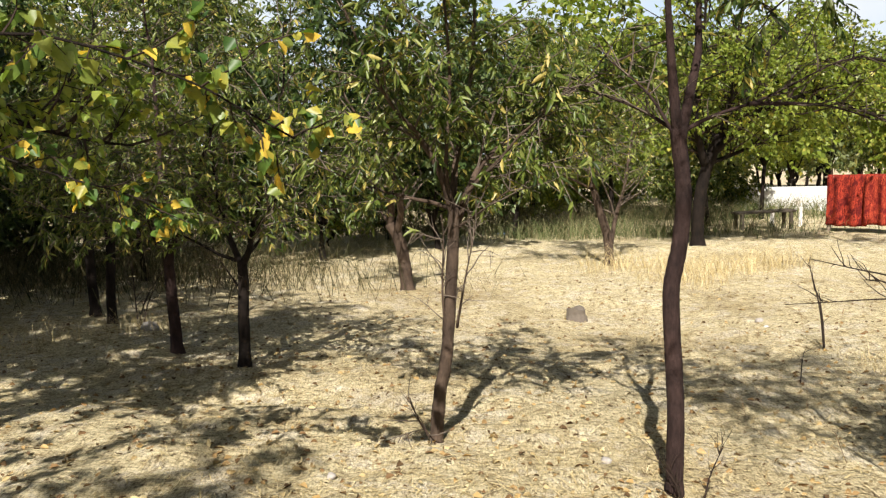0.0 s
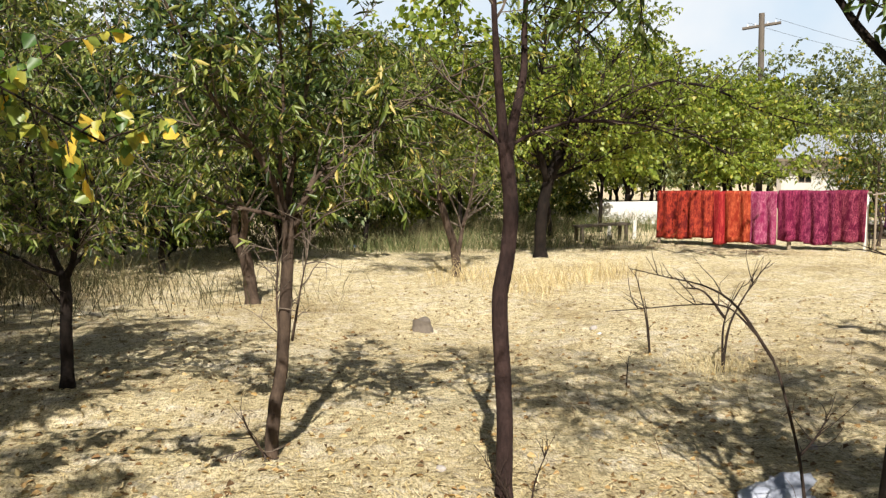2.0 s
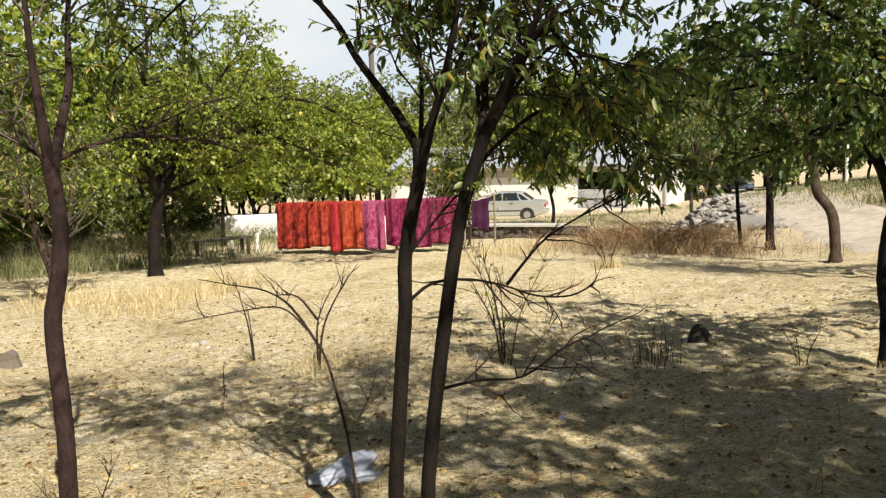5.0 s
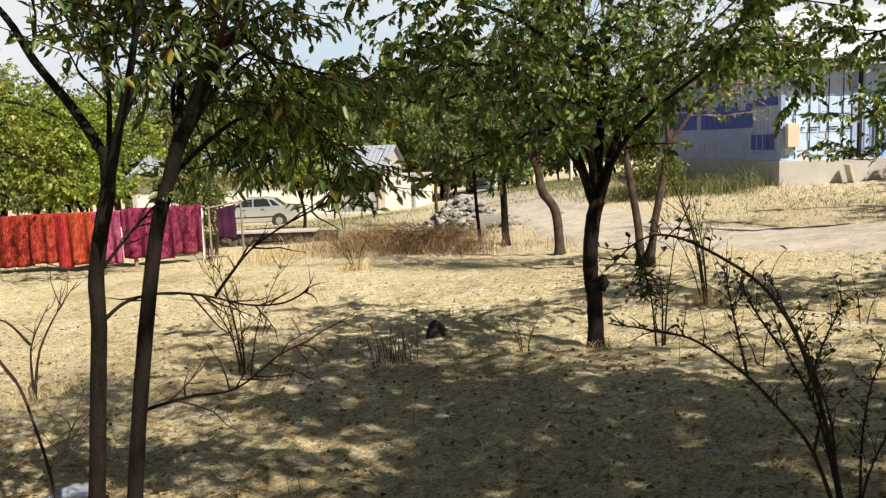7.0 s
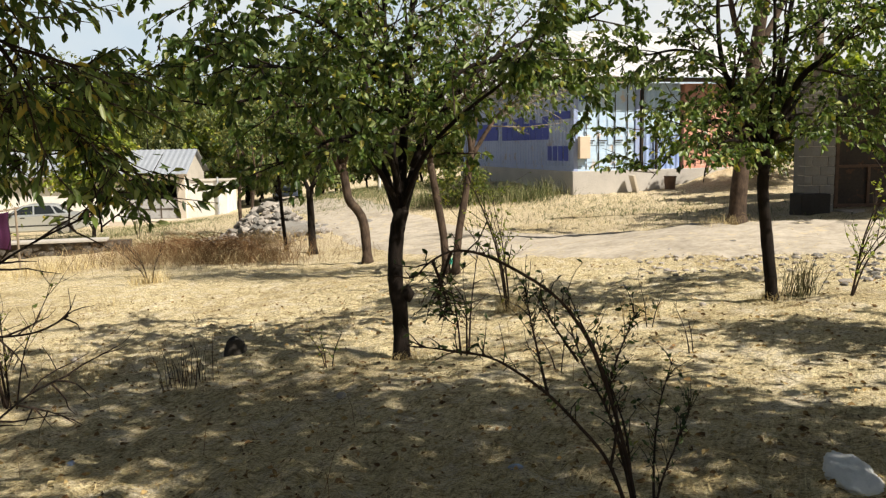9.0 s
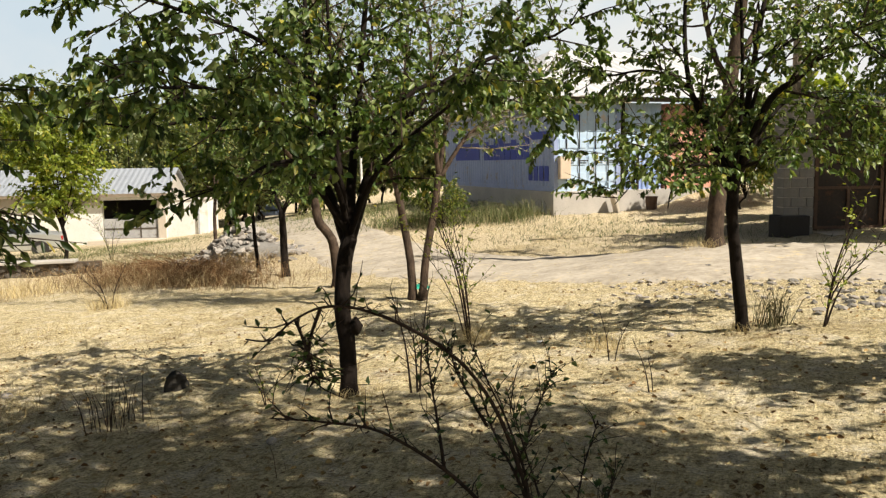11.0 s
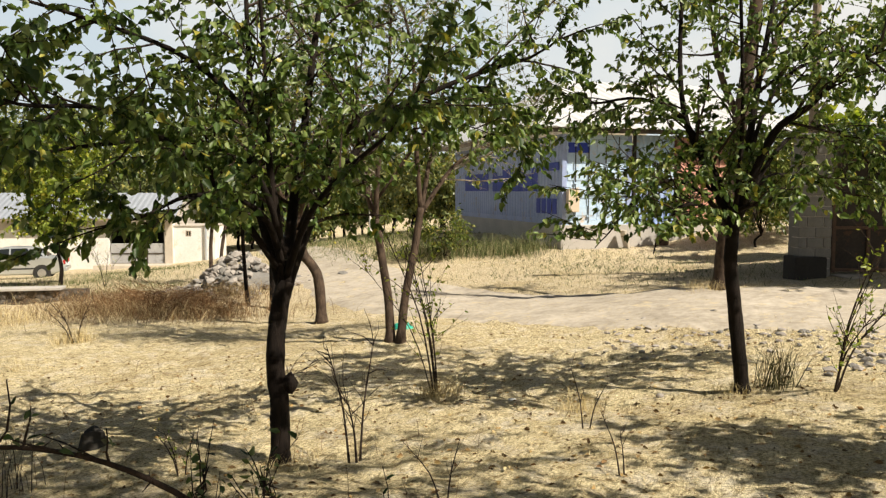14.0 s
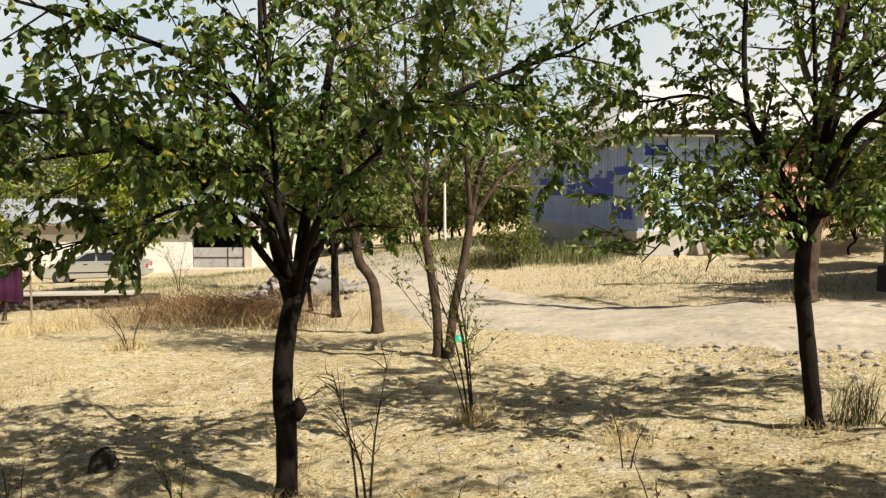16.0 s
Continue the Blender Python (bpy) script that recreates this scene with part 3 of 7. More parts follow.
                tube(bare_v, bare_f, shoot(rng, p, d + Vector((rng.uniform(-1, 1), rng.uniform(-1, 1), rng.uniform(-1, 1))), 0.1, 2, 0.3, 0), [0.0024, 0.0018, 0.001], 3)
    if bare_v:
        tagged(piece("twig_tangle", mesh_of("twig_tangle", bare_v, bare_f, twig_mat), ob), kind="stuff")
    tv, tf, P, A, S, width, mat = foliage(rng, full, kind, side_len, per_limb, twigs_per, leaves_per, bare, leaf_scale, floor_up, fine)
    if tv and leaf_scale < 3:
        tagged(piece("twig_tangle", mesh_of("twig_tangle", tv, tf, twig_mat), ob), kind="stuff")
    if P:
        V, F = leaf_cloud([tuple(p) for p in P], [tuple(a) for a in A], S, width * (1 if fine else 1.25), np.random.default_rng(seed), plain=not fine or leaf_scale >= 1.25)
        tagged(piece("crown", sheet_mesh("crown", V, F, mat), ob), kind="stuff")
    return ob


# young almond tree ahead at the start
tree([(-0.12, 4.22, -0.38), (-0.08, 4.25, -0.1), (-0.03, 4.29, 0.14), (0.01, 4.34, 0.51), (0.04, 4.38, 0.82), (0.04, 4.4, 0.91)],
     [[(0.04, 4.4, 0.86), (-0.03, 4.35, 1.13), (-0.14, 4.3, 1.33), (-0.24, 4.24, 1.45), (-0.34, 4.19, 1.64)],
      [(0.05, 4.39, 0.82), (0.17, 4.5, 1.08), (0.27, 4.59, 1.19), (0.52, 4.69, 1.39), (0.83, 4.8, 1.57)],
      [(0.04, 4.4, 0.88), (0.06, 4.55, 1.12), (0.12, 4.71, 1.37), (0.2, 4.9, 1.77), (0.25, 5.1, 2.37)],
      [(0.05, 4.39, 0.88), (0.01, 4.33, 1.13), (0.05, 4.29, 1.57), (0.04, 4.24, 2.0), (0.01, 4.19, 2.32)],
      [(0.05, 4.38, 0.80), (0.18, 4.24, 0.9), (0.33, 4.11, 1.02)],
      [(-0.03, 4.3, 0.2), (-0.04, 4.3, 0.46), (-0.02, 4.31, 0.77), (-0.03, 4.29, 0.89)],
      [(0.03, 4.31, 0.26), (0.09, 4.27, 0.55), (0.15, 4.23, 0.81)],
      [(-0.12, 4.2, -0.36), (-0.2, 4.16, -0.2), (-0.24, 4.15, -0.08)]],
     0.039, 0.03, "slender young almond tree with narrow green leaves and thin water shoots", "narrow", 11, BARK_GREY, grow=0.7, side_len=0.62, per_limb=13, twigs_per=7, leaves_per=11,
     bare_limbs=(4, 5, 6, 7), floor_up=1.15, wob=0.09, crown_more=3)
# smooth-barked tree beside it
tree([(0.965, 3.42, -0.36), (0.985, 3.45, -0.05), (0.994, 3.49, 0.15), (0.991, 3.53, 0.456), (1.0, 3.55, 0.6), (1.022, 3.56, 0.69), (1.046, 3.575, 0.79), (1.071, 3.60, 0.983), (1.066, 3.634, 1.18), (1.06, 3.65, 1.29)],
     [[(1.06, 3.64, 1.22), (1.04, 3.65, 1.49), (1.03, 3.65, 1.66), (1.02, 3.65, 1.86), (1.02, 3.67, 2.19)],
      [(1.06, 3.64, 1.20), (1.14, 3.72, 1.46), (1.2, 3.8, 1.64), (1.23, 3.88, 1.88), (1.29, 3.98, 2.26)],
      [(1.07, 3.65, 1.27), (1.24, 3.72, 1.34), (1.47, 3.79, 1.4), (1.66, 3.86, 1.47), (1.88, 3.93, 1.56), (2.07, 4.0, 1.6)],
      [(1.42, 3.77, 1.39), (1.75, 3.76, 1.37), (2.03, 3.85, 1.3)],
      [(1.05, 3.65, 1.28), (0.94, 3.86, 1.39), (0.76, 4.08, 1.49), (0.54, 4.29, 1.55)],
      [(1.05, 3.63, 1.24), (0.96, 3.75, 1.45), (0.82, 3.9, 1.62)]],
     0.040, 0.035, "tall thin tree with smooth purplish brown bark and a swollen knot", "narrow", 12, BARK_SMOOTH, grow=1.3, side_len=0.7, per_limb=9, bare=0.55, bare_limbs=(2, 3, 4, 5), floor_up=2.2, wob=0.03, leaf_scale=0.9)
# two-stemmed dark tree close to the path
tree([(1.80, 2.02, -0.29), (1.83, 2.06, 0.04), (1.86, 2.07, 0.29), (1.89, 2.08, 0.51), (1.92, 2.09, 0.72), (1.93, 2.1, 0.86), (1.96, 2.1, 1.02), (2.0, 2.09, 1.18), (2.01, 2.1, 1.32)],
     [[(2.01, 2.1, 1.28), (2.01, 2.27, 1.45), (1.98, 2.46, 1.64), (1.98, 2.63, 1.81), (1.94, 2.83, 1.96), (1.8, 3.14, 2.08), (1.66, 3.4, 2.06)],
      [(2.0, 2.09, 1.18), (2.01, 2.01, 1.38), (2.01, 1.93, 1.53), (2.03, 1.86, 1.79), (2.02, 1.81, 2.03)],
      [(1.92, 2.09, 0.72), (2.05, 2.11, 0.78), (2.21, 2.1, 0.78), (2.37, 2.07, 0.74), (2.53, 2.05, 0.68), (2.7, 2.03, 0.66), (2.84, 2.03, 0.69)],
      [(2.39, 2.07, 0.74), (2.44, 2.02, 0.83), (2.52, 1.98, 0.92), (2.65, 1.92, 1.0), (2.82, 1.86, 1.07)],
      [(1.94, 2.09, 0.9), (2.08, 2.12, 1.01), (2.21, 2.15, 1.1)],
      [(2.0, 2.09, 1.2), (2.1, 2.2, 1.48), (2.18, 2.33, 1.72), (2.24, 2.45, 1.8)],
      [(2.01, 2.1, 1.3), (2.12, 2.02, 1.55), (2.22, 1.98, 1.78), (2.34, 1.98, 1.9)],
      [(2.02, 1.81, 2.0), (1.8, 1.7, 2.7), (1.5, 1.5, 3.3), (1.3, 1.3, 3.7)], [(2.0, 1.82, 2.0), (2.05, 1.9, 2.8), (2.1, 1.9, 3.5), (2.1, 1.8, 4.1)],
      [(1.8, 3.14, 2.08), (1.7, 3.3, 2.05), (1.55, 3.45, 1.9)]],
     0.029, 0.025, "dark-barked tree stem leaning beside its twin stem", "lance", 13, BARK_DARK, grow=0.3, side_len=0.5, per_limb=18, twigs_per=6, leaves_per=9, bare_limbs=(2, 3, 4), thin=(0,), tops=(7, 8), floor_up=1.4, leaf_scale=0.8, crown_more=0)
tree([(1.90, 1.98, -0.29), (1.93, 2.0, 0.03), (1.97, 2.01, 0.27), (2.02, 2.0, 0.6), (2.08, 2.0, 0.89), (2.12, 1.99, 1.07), (2.16, 1.98, 1.19), (2.21, 1.95, 1.36)],
     [[(2.21, 1.95, 1.36), (2.23, 1.83, 1.55), (2.23, 1.71, 1.69), (2.22, 1.62, 1.88)],
      [(2.2, 1.96, 1.3), (2.28, 1.86, 1.55), (2.38, 1.82, 1.7), (2.48, 1.82, 1.62)],
      [(2.18, 1.97, 1.25), (2.33, 2.1, 1.53), (2.46, 2.28, 1.85)],
      [(1.99, 2.0, 0.41), (2.18, 1.99, 0.41), (2.38, 1.97, 0.39), (2.59, 1.96, 0.47), (2.77, 1.97, 0.49)],
      [(2.16, 1.98, 1.19), (2.32, 2.03, 1.29), (2.55, 2.03, 1.42), (2.78, 2.0, 1.44), (2.92, 2.0, 1.33), (3.0, 2.02, 1.15)], [(2.18, 1.97, 1.25), (2.36, 1.96, 1.5), (2.56, 1.95, 1.66), (2.74, 1.96, 1.55)], [(2.2, 1.96, 1.3), (2.32, 2.14, 1.5), (2.5, 2.34, 1.55), (2.72, 2.5, 1.32)],
      [(2.22, 1.62, 1.85), (2.5, 1.55, 2.6), (2.8, 1.4, 3.2), (3.1, 1.2, 3.7)], [(2.46, 2.28, 1.82), (2.7, 2.2, 2.6), (3.1, 2.0, 3.1), (3.5, 1.7, 3.5)]],
     0.028, 0.024, "dark-barked tree stem leaning outward with drooping leafy branches", "lance", 14, BARK_DARK, grow=0.2, side_len=0.55, per_limb=21, twigs_per=6, leaves_per=9, bare_limbs=(3,), tops=(7, 8), floor_up=1.25, leaf_scale=0.8, crown_more=0)
# crooked tree with a sawn knot
tree([(6.95, 2.69, -0.53), (6.99, 2.71, -0.18), (7.01, 2.76, 0.12), (7.07, 2.76, 0.53), (7.12, 2.73, 0.73)],
     [[(7.11, 2.74, 0.64), (7.14, 2.88, 0.98), (7.19, 3.02, 1.29), (7.27, 3.13, 1.76), (7.38, 3.23, 2.4), (7.49, 3.34, 3.09)],
      [(7.12, 2.73, 0.70), (7.28, 2.69, 1.03), (7.44, 2.65, 1.28), (7.67, 2.51, 1.64), (7.95, 2.27, 2.01), (8.29, 1.89, 2.28), (8.67, 1.44, 2.49)],
      [(7.12, 2.73, 0.68), (7.33, 2.81, 1.23), (7.56, 2.86, 1.81), (7.83, 2.91, 2.63), (8.09, 2.96, 3.42)],
      [(7.11, 2.75, 0.68), (7.0, 2.75, 1.29), (6.92, 2.73, 1.92), (6.86, 2.74, 2.85)],
      [(7.11, 2.77, 0.80), (6.61, 2.85, 1.35), (6.1, 2.88, 1.69), (5.6, 2.88, 1.85), (5.1, 2.83, 1.82)],
      [(7.12, 2.73, 0.75), (6.95, 2.43, 1.2), (6.8, 2.06, 1.5), (6.68, 1.64, 1.75)],
      [(7.0, 2.75, 0.0), (7.05, 2.68, 0.02), (7.09, 2.65, 0.05)],
      [(7.11, 2.75, 0.9), (6.9, 2.72, 1.35), (6.67, 2.8, 1.64), (6.33, 3.03, 1.73), (5.97, 3.28, 1.69), (5.64, 3.48, 1.62)],
      [(7.1, 2.75, 0.85), (6.86, 2.7, 1.18), (6.59, 2.78, 1.36), (6.28, 2.9, 1.36), (6.05, 2.96, 1.27)],
      [(7.1, 2.76, 1.0), (6.95, 2.82, 1.79), (6.67, 3.18, 2.3), (6.29, 3.67, 2.54), (5.99, 4.02, 2.66)],
      [(7.2, 2.66, 1.1), (7.39, 2.36, 1.85), (7.69, 2.0, 2.04), (7.97, 1.7, 1.89)]],
     0.075, 0.065, "crooked dark tree with a sawn knot and drooping leaves", "ovate", 15, BARK_DARK, grow=0.6, side_len=0.75, per_limb=11, twigs_per=6, leaves_per=10, leaf_scale=1.05,
     bare_limbs=(6,), floor_up=1.42, wob=0.07, crown_more=0)
knot_host = [o for o in scene.objects if o.name.startswith("tree")][-1]
kb = bmesh.new()
bmesh.ops.create_icosphere(kb, subdivisions=2, radius=0.062)
for kv in kb.verts:
    kv.co *= 1 + 0.3 * noise.noise(kv.co * 30)
    kv.co.z *= 1.25
kn = part("knot", kb, BARK_DARK, knot_host, "sawn-off knot", smooth=True)
kn.matrix_basis = Matrix.Translation(Vector((7.04, 2.665, -0.01)) - knot_host.matrix_basis.translation)
# V-shaped pair of stems
tree([(11.73, 4.26, -0.7), (11.78, 4.31, -0.09), (11.81, 4.44, 0.59), (11.83, 4.53, 1.02)],
     [[(11.83, 4.53, 0.98), (11.97, 4.82, 1.71), (12.19, 5.0, 2.6), (12.45, 5.2, 3.77)], [(11.83, 4.53, 0.98), (11.8, 4.46, 1.86), (11.83, 4.33, 2.85), (11.82, 4.27, 3.8)],
      [(11.9, 4.65, 1.3), (12.5, 5.3, 2.5), (12.9, 6.0, 3.4), (13.1, 6.6, 4.1)], [(11.83, 4.5, 1.3), (12.2, 3.7, 2.5), (12.6, 2.9, 3.4), (12.7, 2.2, 4.0)], [(11.9, 4.65, 1.5), (11.8, 5.2, 2.7), (11.8, 5.8, 3.7), (11.7, 6.4, 4.4)]],
     0.066, 0.052, "grey-brown leaning tree stem of a V-shaped pair", "ovate", 16, BARK_GREY, grow=1.2, side_len=1.0, per_limb=20, twigs_per=8, leaves_per=2, floor_up=1.9, leaf_scale=1.15, bare=0.1, twig_mat=TWIG_PALE)
tree([(11.72, 4.11, -0.69), (11.83, 4.08, 0.0), (11.96, 4.01, 0.59), (12.07, 3.96, 1.18)],
     [[(12.07, 3.96, 1.1), (12.37, 3.96, 1.86), (12.75, 3.91, 2.91), (13.07, 3.92, 3.81)], [(12.07, 3.96, 1.1), (12.0, 4.0, 2.1), (11.96, 4.02, 3.16), (11.82, 4.09, 3.78)],
      [(12.07, 3.96, 1.1), (12.51, 3.65, 1.76), (12.95, 3.25, 2.1)]],
     0.062, 0.05, "grey-brown leaning tree stem with sparse upper branches", "ovate", 17, BARK_GREY, grow=1.2, side_len=1.0, per_limb=20, twigs_per=8, leaves_per=2, floor_up=1.9, leaf_scale=1.15, bare=0.2, twig_mat=TWIG_PALE)
# bent tree and slim ones behind it
tree([(14.59, 7.15, -0.89), (14.64, 7.22, -0.38), (14.64, 7.31, -0.04), (14.57, 7.51, 0.25), (14.58, 7.59, 0.58), (14.6, 7.66, 0.98)],
     [[(14.6, 7.66, 0.9), (14.77, 7.92, 1.78), (15.11, 8.01, 3.04), (15.4, 8.08, 3.98)], [(14.6, 7.66, 0.9), (14.63, 7.32, 1.86), (14.63, 7.1, 2.94)], [(14.59, 7.63, 0.7), (14.24, 7.82, 1.43), (13.88, 7.97, 1.87)]],
     0.10, 0.08, "tree with a bent reddish trunk on dry grass", "ovate", 18, BARK_GREY, grow=1.0, side_len=1.1, per_limb=13, twigs_per=5, leaves_per=9, floor_up=1.5, leaf_scale=1.25, bare=0.1)
tree([(17.2, 10.06, -1.08), (17.26, 10.12, -0.59), (17.32, 10.17, -0.04), (17.35, 10.21, 0.31)],
     [[(17.35, 10.21, 0.25), (17.45, 10.5, 0.79), (17.58, 10.81, 1.5), (17.8, 11.08, 2.63)], [(17.36, 10.18, 0.25), (17.38, 9.93, 0.79), (17.39, 9.78, 1.61), (17.44, 9.69, 2.81)]],
     0.10, 0.075, "forked tree with dark trunk and round green crown", "ovate", 19, BARK_DARK, grow=1.1, side_len=1.2, per_limb=16, twigs_per=5, leaves_per=9, floor_up=1.7, leaf_scale=1.4, bare=0.2, crown_more=2)
tree([(17.55, 11.05, -1.14), (17.6, 11.17, -0.51), (17.66, 11.26, 0.21), (17.74, 11.35, 1.08)], [[(17.74, 11.35, 1.0), (17.96, 11.56, 2.09), (18.18, 11.75, 3.12)]],
     0.05, 0.04, "slim dark tree stem with a small crown", "ovate", 20, BARK_DARK, grow=0.8, side_len=1.0, per_limb=14, twigs_per=5, leaves_per=8, floor_up=1.9, leaf_scale=1.4, crown_more=2)
tree([(20.46, 14.06, -1.26), (20.49, 14.22, -0.49), (20.68, 14.17, 0.54)], [[(20.68, 14.17, 0.5), (20.87, 14.42, 1.57), (21.04, 14.71, 2.62)], [(20.65, 14.16, 0.37), (21.18, 14.12, 1.39)]],
     0.06, 0.045, "slim tree with thin leafless lower stem", "far", 21, BARK_GREY, grow=0.7, side_len=1.0, per_limb=9, twigs_per=4, leaves_per=9, floor_up=1.5, leaf_scale=1.5, crown_more=2)
tree([(21.53, 15.44, -1.32), (21.64, 15.54, -0.23), (21.78, 15.54, 0.69)], [[(21.78, 15.54, 0.6), (21.96, 15.88, 1.97), (22.16, 16.1, 2.9)], [(21.7, 15.54, 0.2), (21.6, 15.3, 1.2), (21.5, 15.2, 2.1)]],
     0.06, 0.05, "slim tree with thin stems beside the brush", "far", 22, BARK_GREY, grow=0.7, side_len=1.0, per_limb=9, twigs_per=4, leaves_per=9, floor_up=1.3, leaf_scale=1.5, crown_more=2)
# tree by the rubble, and the tall trunk behind it
tree([(9.66, -0.33, -0.34), (9.67, -0.29, -0.06), (9.68, -0.24, 0.36), (9.69, -0.2, 0.73), (9.72, -0.2, 0.99), (9.75, -0.22, 1.25)],
     [[(9.72, -0.21, 0.98), (9.79, -0.01, 1.52), (9.84, 0.22, 2.01), (9.96, 0.31, 2.62), (10.15, 0.31, 3.64)],
      [(9.75, -0.22, 1.15), (9.96, -0.3, 1.78), (10.19, -0.38, 2.5), (10.42, -0.47, 3.18), (10.62, -0.5, 3.88)],
      [(9.75, -0.23, 1.15), (9.74, -0.5, 1.87), (9.7, -0.78, 2.11), (9.71, -1.14, 2.48), (9.71, -1.52, 2.69), (9.71, -1.89, 2.79)],
      [(9.74, -0.22, 1.15), (9.61, -0.27, 2.02), (9.46, -0.24, 3.0), (9.28, -0.22, 3.54)],
      [(9.72, -0.2, 0.96), (9.43, 0.01, 1.26), (9.14, 0.17, 1.27), (8.87, 0.25, 1.13)],
      [(9.73, -0.21, 1.05), (10.15, -0.45, 1.52), (10.59, -0.8, 1.52), (11.06, -1.24, 1.5)],
      [(9.74, -0.21, 1.05), (9.57, 0.13, 1.45), (9.23, 0.44, 1.45), (8.98, 0.62, 1.2)], [(9.76, -0.22, 1.2), (9.86, 0.22, 2.01), (9.7, 0.6, 2.24), (9.53, 0.97, 2.2)],
      [(9.75, -0.22, 1.15), (10.2, -0.6, 1.85), (10.7, -1.0, 2.0), (10.9, -1.4, 1.6)], [(9.75, -0.22, 1.2), (10.1, -0.5, 2.3), (10.6, -1.1, 2.7), (10.95, -1.6, 2.4)]],
     0.066, 0.056, "orchard tree with dark bent trunk and full ovate foliage", "ovate", 23, BARK_DARK, grow=0.5, side_len=0.8, per_limb=11, twigs_per=6, leaves_per=10, leaf_scale=1.0, floor_up=1.4, wob=0.06, crown_more=5)
tree([(16.58, 0.39, -0.41), (16.64, 0.36, 0.46), (16.74, 0.3, 1.35), (16.89, 0.19, 2.64), (17.08, 0.03, 4.12), (17.26, -0.08, 5.81)],
     [[(16.89, 0.19, 2.6), (17.14, 0.55, 3.48), (17.47, 0.79, 4.77)], [(16.93, 0.15, 2.9), (17.63, -0.28, 3.89), (18.28, -0.54, 5.21)]],
     0.17, 0.10, "tall old tree with a thick brown trunk at the yard edge", "bright", 24, BARK_GREY, grow=1.2, side_len=1.2, per_limb=10, twigs_per=5, leaves_per=8, floor_up=3.0, leaf_scale=1.3, bare=0.3)
# saplings at the left margin
tree([(-2.42, 6.87, -0.47), (-2.44, 6.92, -0.15), (-2.46, 6.96, 0.15), (-2.47, 7.0, 0.44)],
     [[(-2.47, 7.0, 0.4), (-2.55, 7.2, 0.88), (-2.6, 7.4, 1.39), (-2.67, 7.63, 2.07)], [(-2.47, 6.98, 0.28), (-2.35, 6.88, 0.55), (-2.2, 6.79, 0.85), (-2.05, 6.7, 1.13)]],
     0.055, 0.045, "young tree with brown trunk among low foliage", "narrow", 25, BARK_SMOOTH, grow=1.0, side_len=0.8, per_limb=16, twigs_per=6, leaves_per=10, floor_up=0.9, crown_more=3)
tree([(-1.67, 6.24, -0.46), (-1.66, 6.29, -0.05), (-1.65, 6.34, 0.27), (-1.66, 6.36, 0.4)],
     [[(-1.66, 6.36, 0.36), (-1.75, 6.45, 0.53), (-1.82, 6.55, 0.69), (-1.91, 6.67, 1.03), (-1.95, 6.82, 1.6)], [(-1.65, 6.36, 0.36), (-1.57, 6.29, 0.5), (-1.52, 6.24, 0.68), (-1.38, 6.22, 1.08), (-1.26, 6.2, 1.46)],
      [(-1.65, 6.32, 0.13), (-1.76, 6.34, 0.3), (-1.83, 6.36, 0.4)]],
     0.05, 0.038, "small dark forked tree with low narrow leaves", "narrow", 26, BARK_DARK, grow=0.9, side_len=0.8, per_limb=16, twigs_per=7, leaves_per=10, bare_limbs=(2,), floor_up=0.95, crown_more=3)
tree([(-4.07, 9.01, -0.5), (-4.1, 9.06, -0.16), (-4.12, 9.12, 0.23), (-4.14, 9.19, 0.74)], [[(-4.14, 9.19, 0.7), (-4.27, 9.48, 1.39), (-4.26, 9.78, 2.13)]],
     0.06, 0.05, "thin dark tree in shade at the thicket", "narrow", 27, BARK_DARK, grow=1.0, side_len=0.9, per_limb=18, twigs_per=6, leaves_per=10, floor_up=0.9, crown_more=4)
tree([(-3.64, 8.43, -0.5), (-3.65, 8.49, -0.14), (-3.63, 8.54, 0.22), (-3.65, 8.6, 0.65)], [[(-3.65, 8.6, 0.6), (-3.64, 8.86, 1.12), (-3.6, 9.15, 1.74)], [(-3.63, 8.54, 0.28), (-3.54, 8.68, 0.51), (-3.42, 8.79, 0.62)]],
     0.055, 0.045, "thin dark tree with dry lower shoots", "narrow", 28, BARK_DARK, grow=1.0, side_len=0.9, per_limb=16, twigs_per=6, leaves_per=10, floor_up=0.95, crown_more=4, bare_limbs=(1,))
# half-dead leaning tree, many-stemmed tree, and the bright one by the rugs
tree([(-0.62, 11.68, -0.8), (-0.65, 11.73, -0.55), (-0.7, 11.78, -0.21), (-0.84, 11.82, 0.08)],
     [[(-0.84, 11.82, 0.05), (-1.02, 12.1, 0.28), (-1.29, 12.37, 0.44)], [(-0.76, 11.8, -0.1), (-0.65, 11.6, 0.3), (-0.7, 11.39, 0.65)], [(-0.84, 11.82, 0.05), (-0.8, 11.63, 0.55), (-1.0, 11.47, 1.22)]],
     0.10, 0.085, "half-dead leaning tree with dry broken twigs", "narrow", 29, BARK_GREY, grow=1.1, side_len=1.0, per_limb=12, twigs_per=6, leaves_per=9, bare_limbs=(0,), floor_up=1.6, leaf_scale=1.3)
tree([(2.78, 13.61, -1.01), (2.75, 13.66, -0.52), (2.63, 13.73, -0.04), (2.55, 13.78, 0.3)],
     [[(2.79, 13.64, -0.72), (2.96, 13.92, -0.17), (3.17, 14.18, 0.3), (3.3, 14.3, 1.0)], [(2.55, 13.78, 0.25), (2.51, 14.05, 0.83), (2.48, 14.36, 1.62)]],
     0.09, 0.06, "grey tree with several stems rising from tall dry grass", "narrow", 30, BARK_GREY, grow=1.1, side_len=1.1, per_limb=16, twigs_per=6, leaves_per=9, floor_up=1.5, leaf_scale=1.4, crown_more=3)
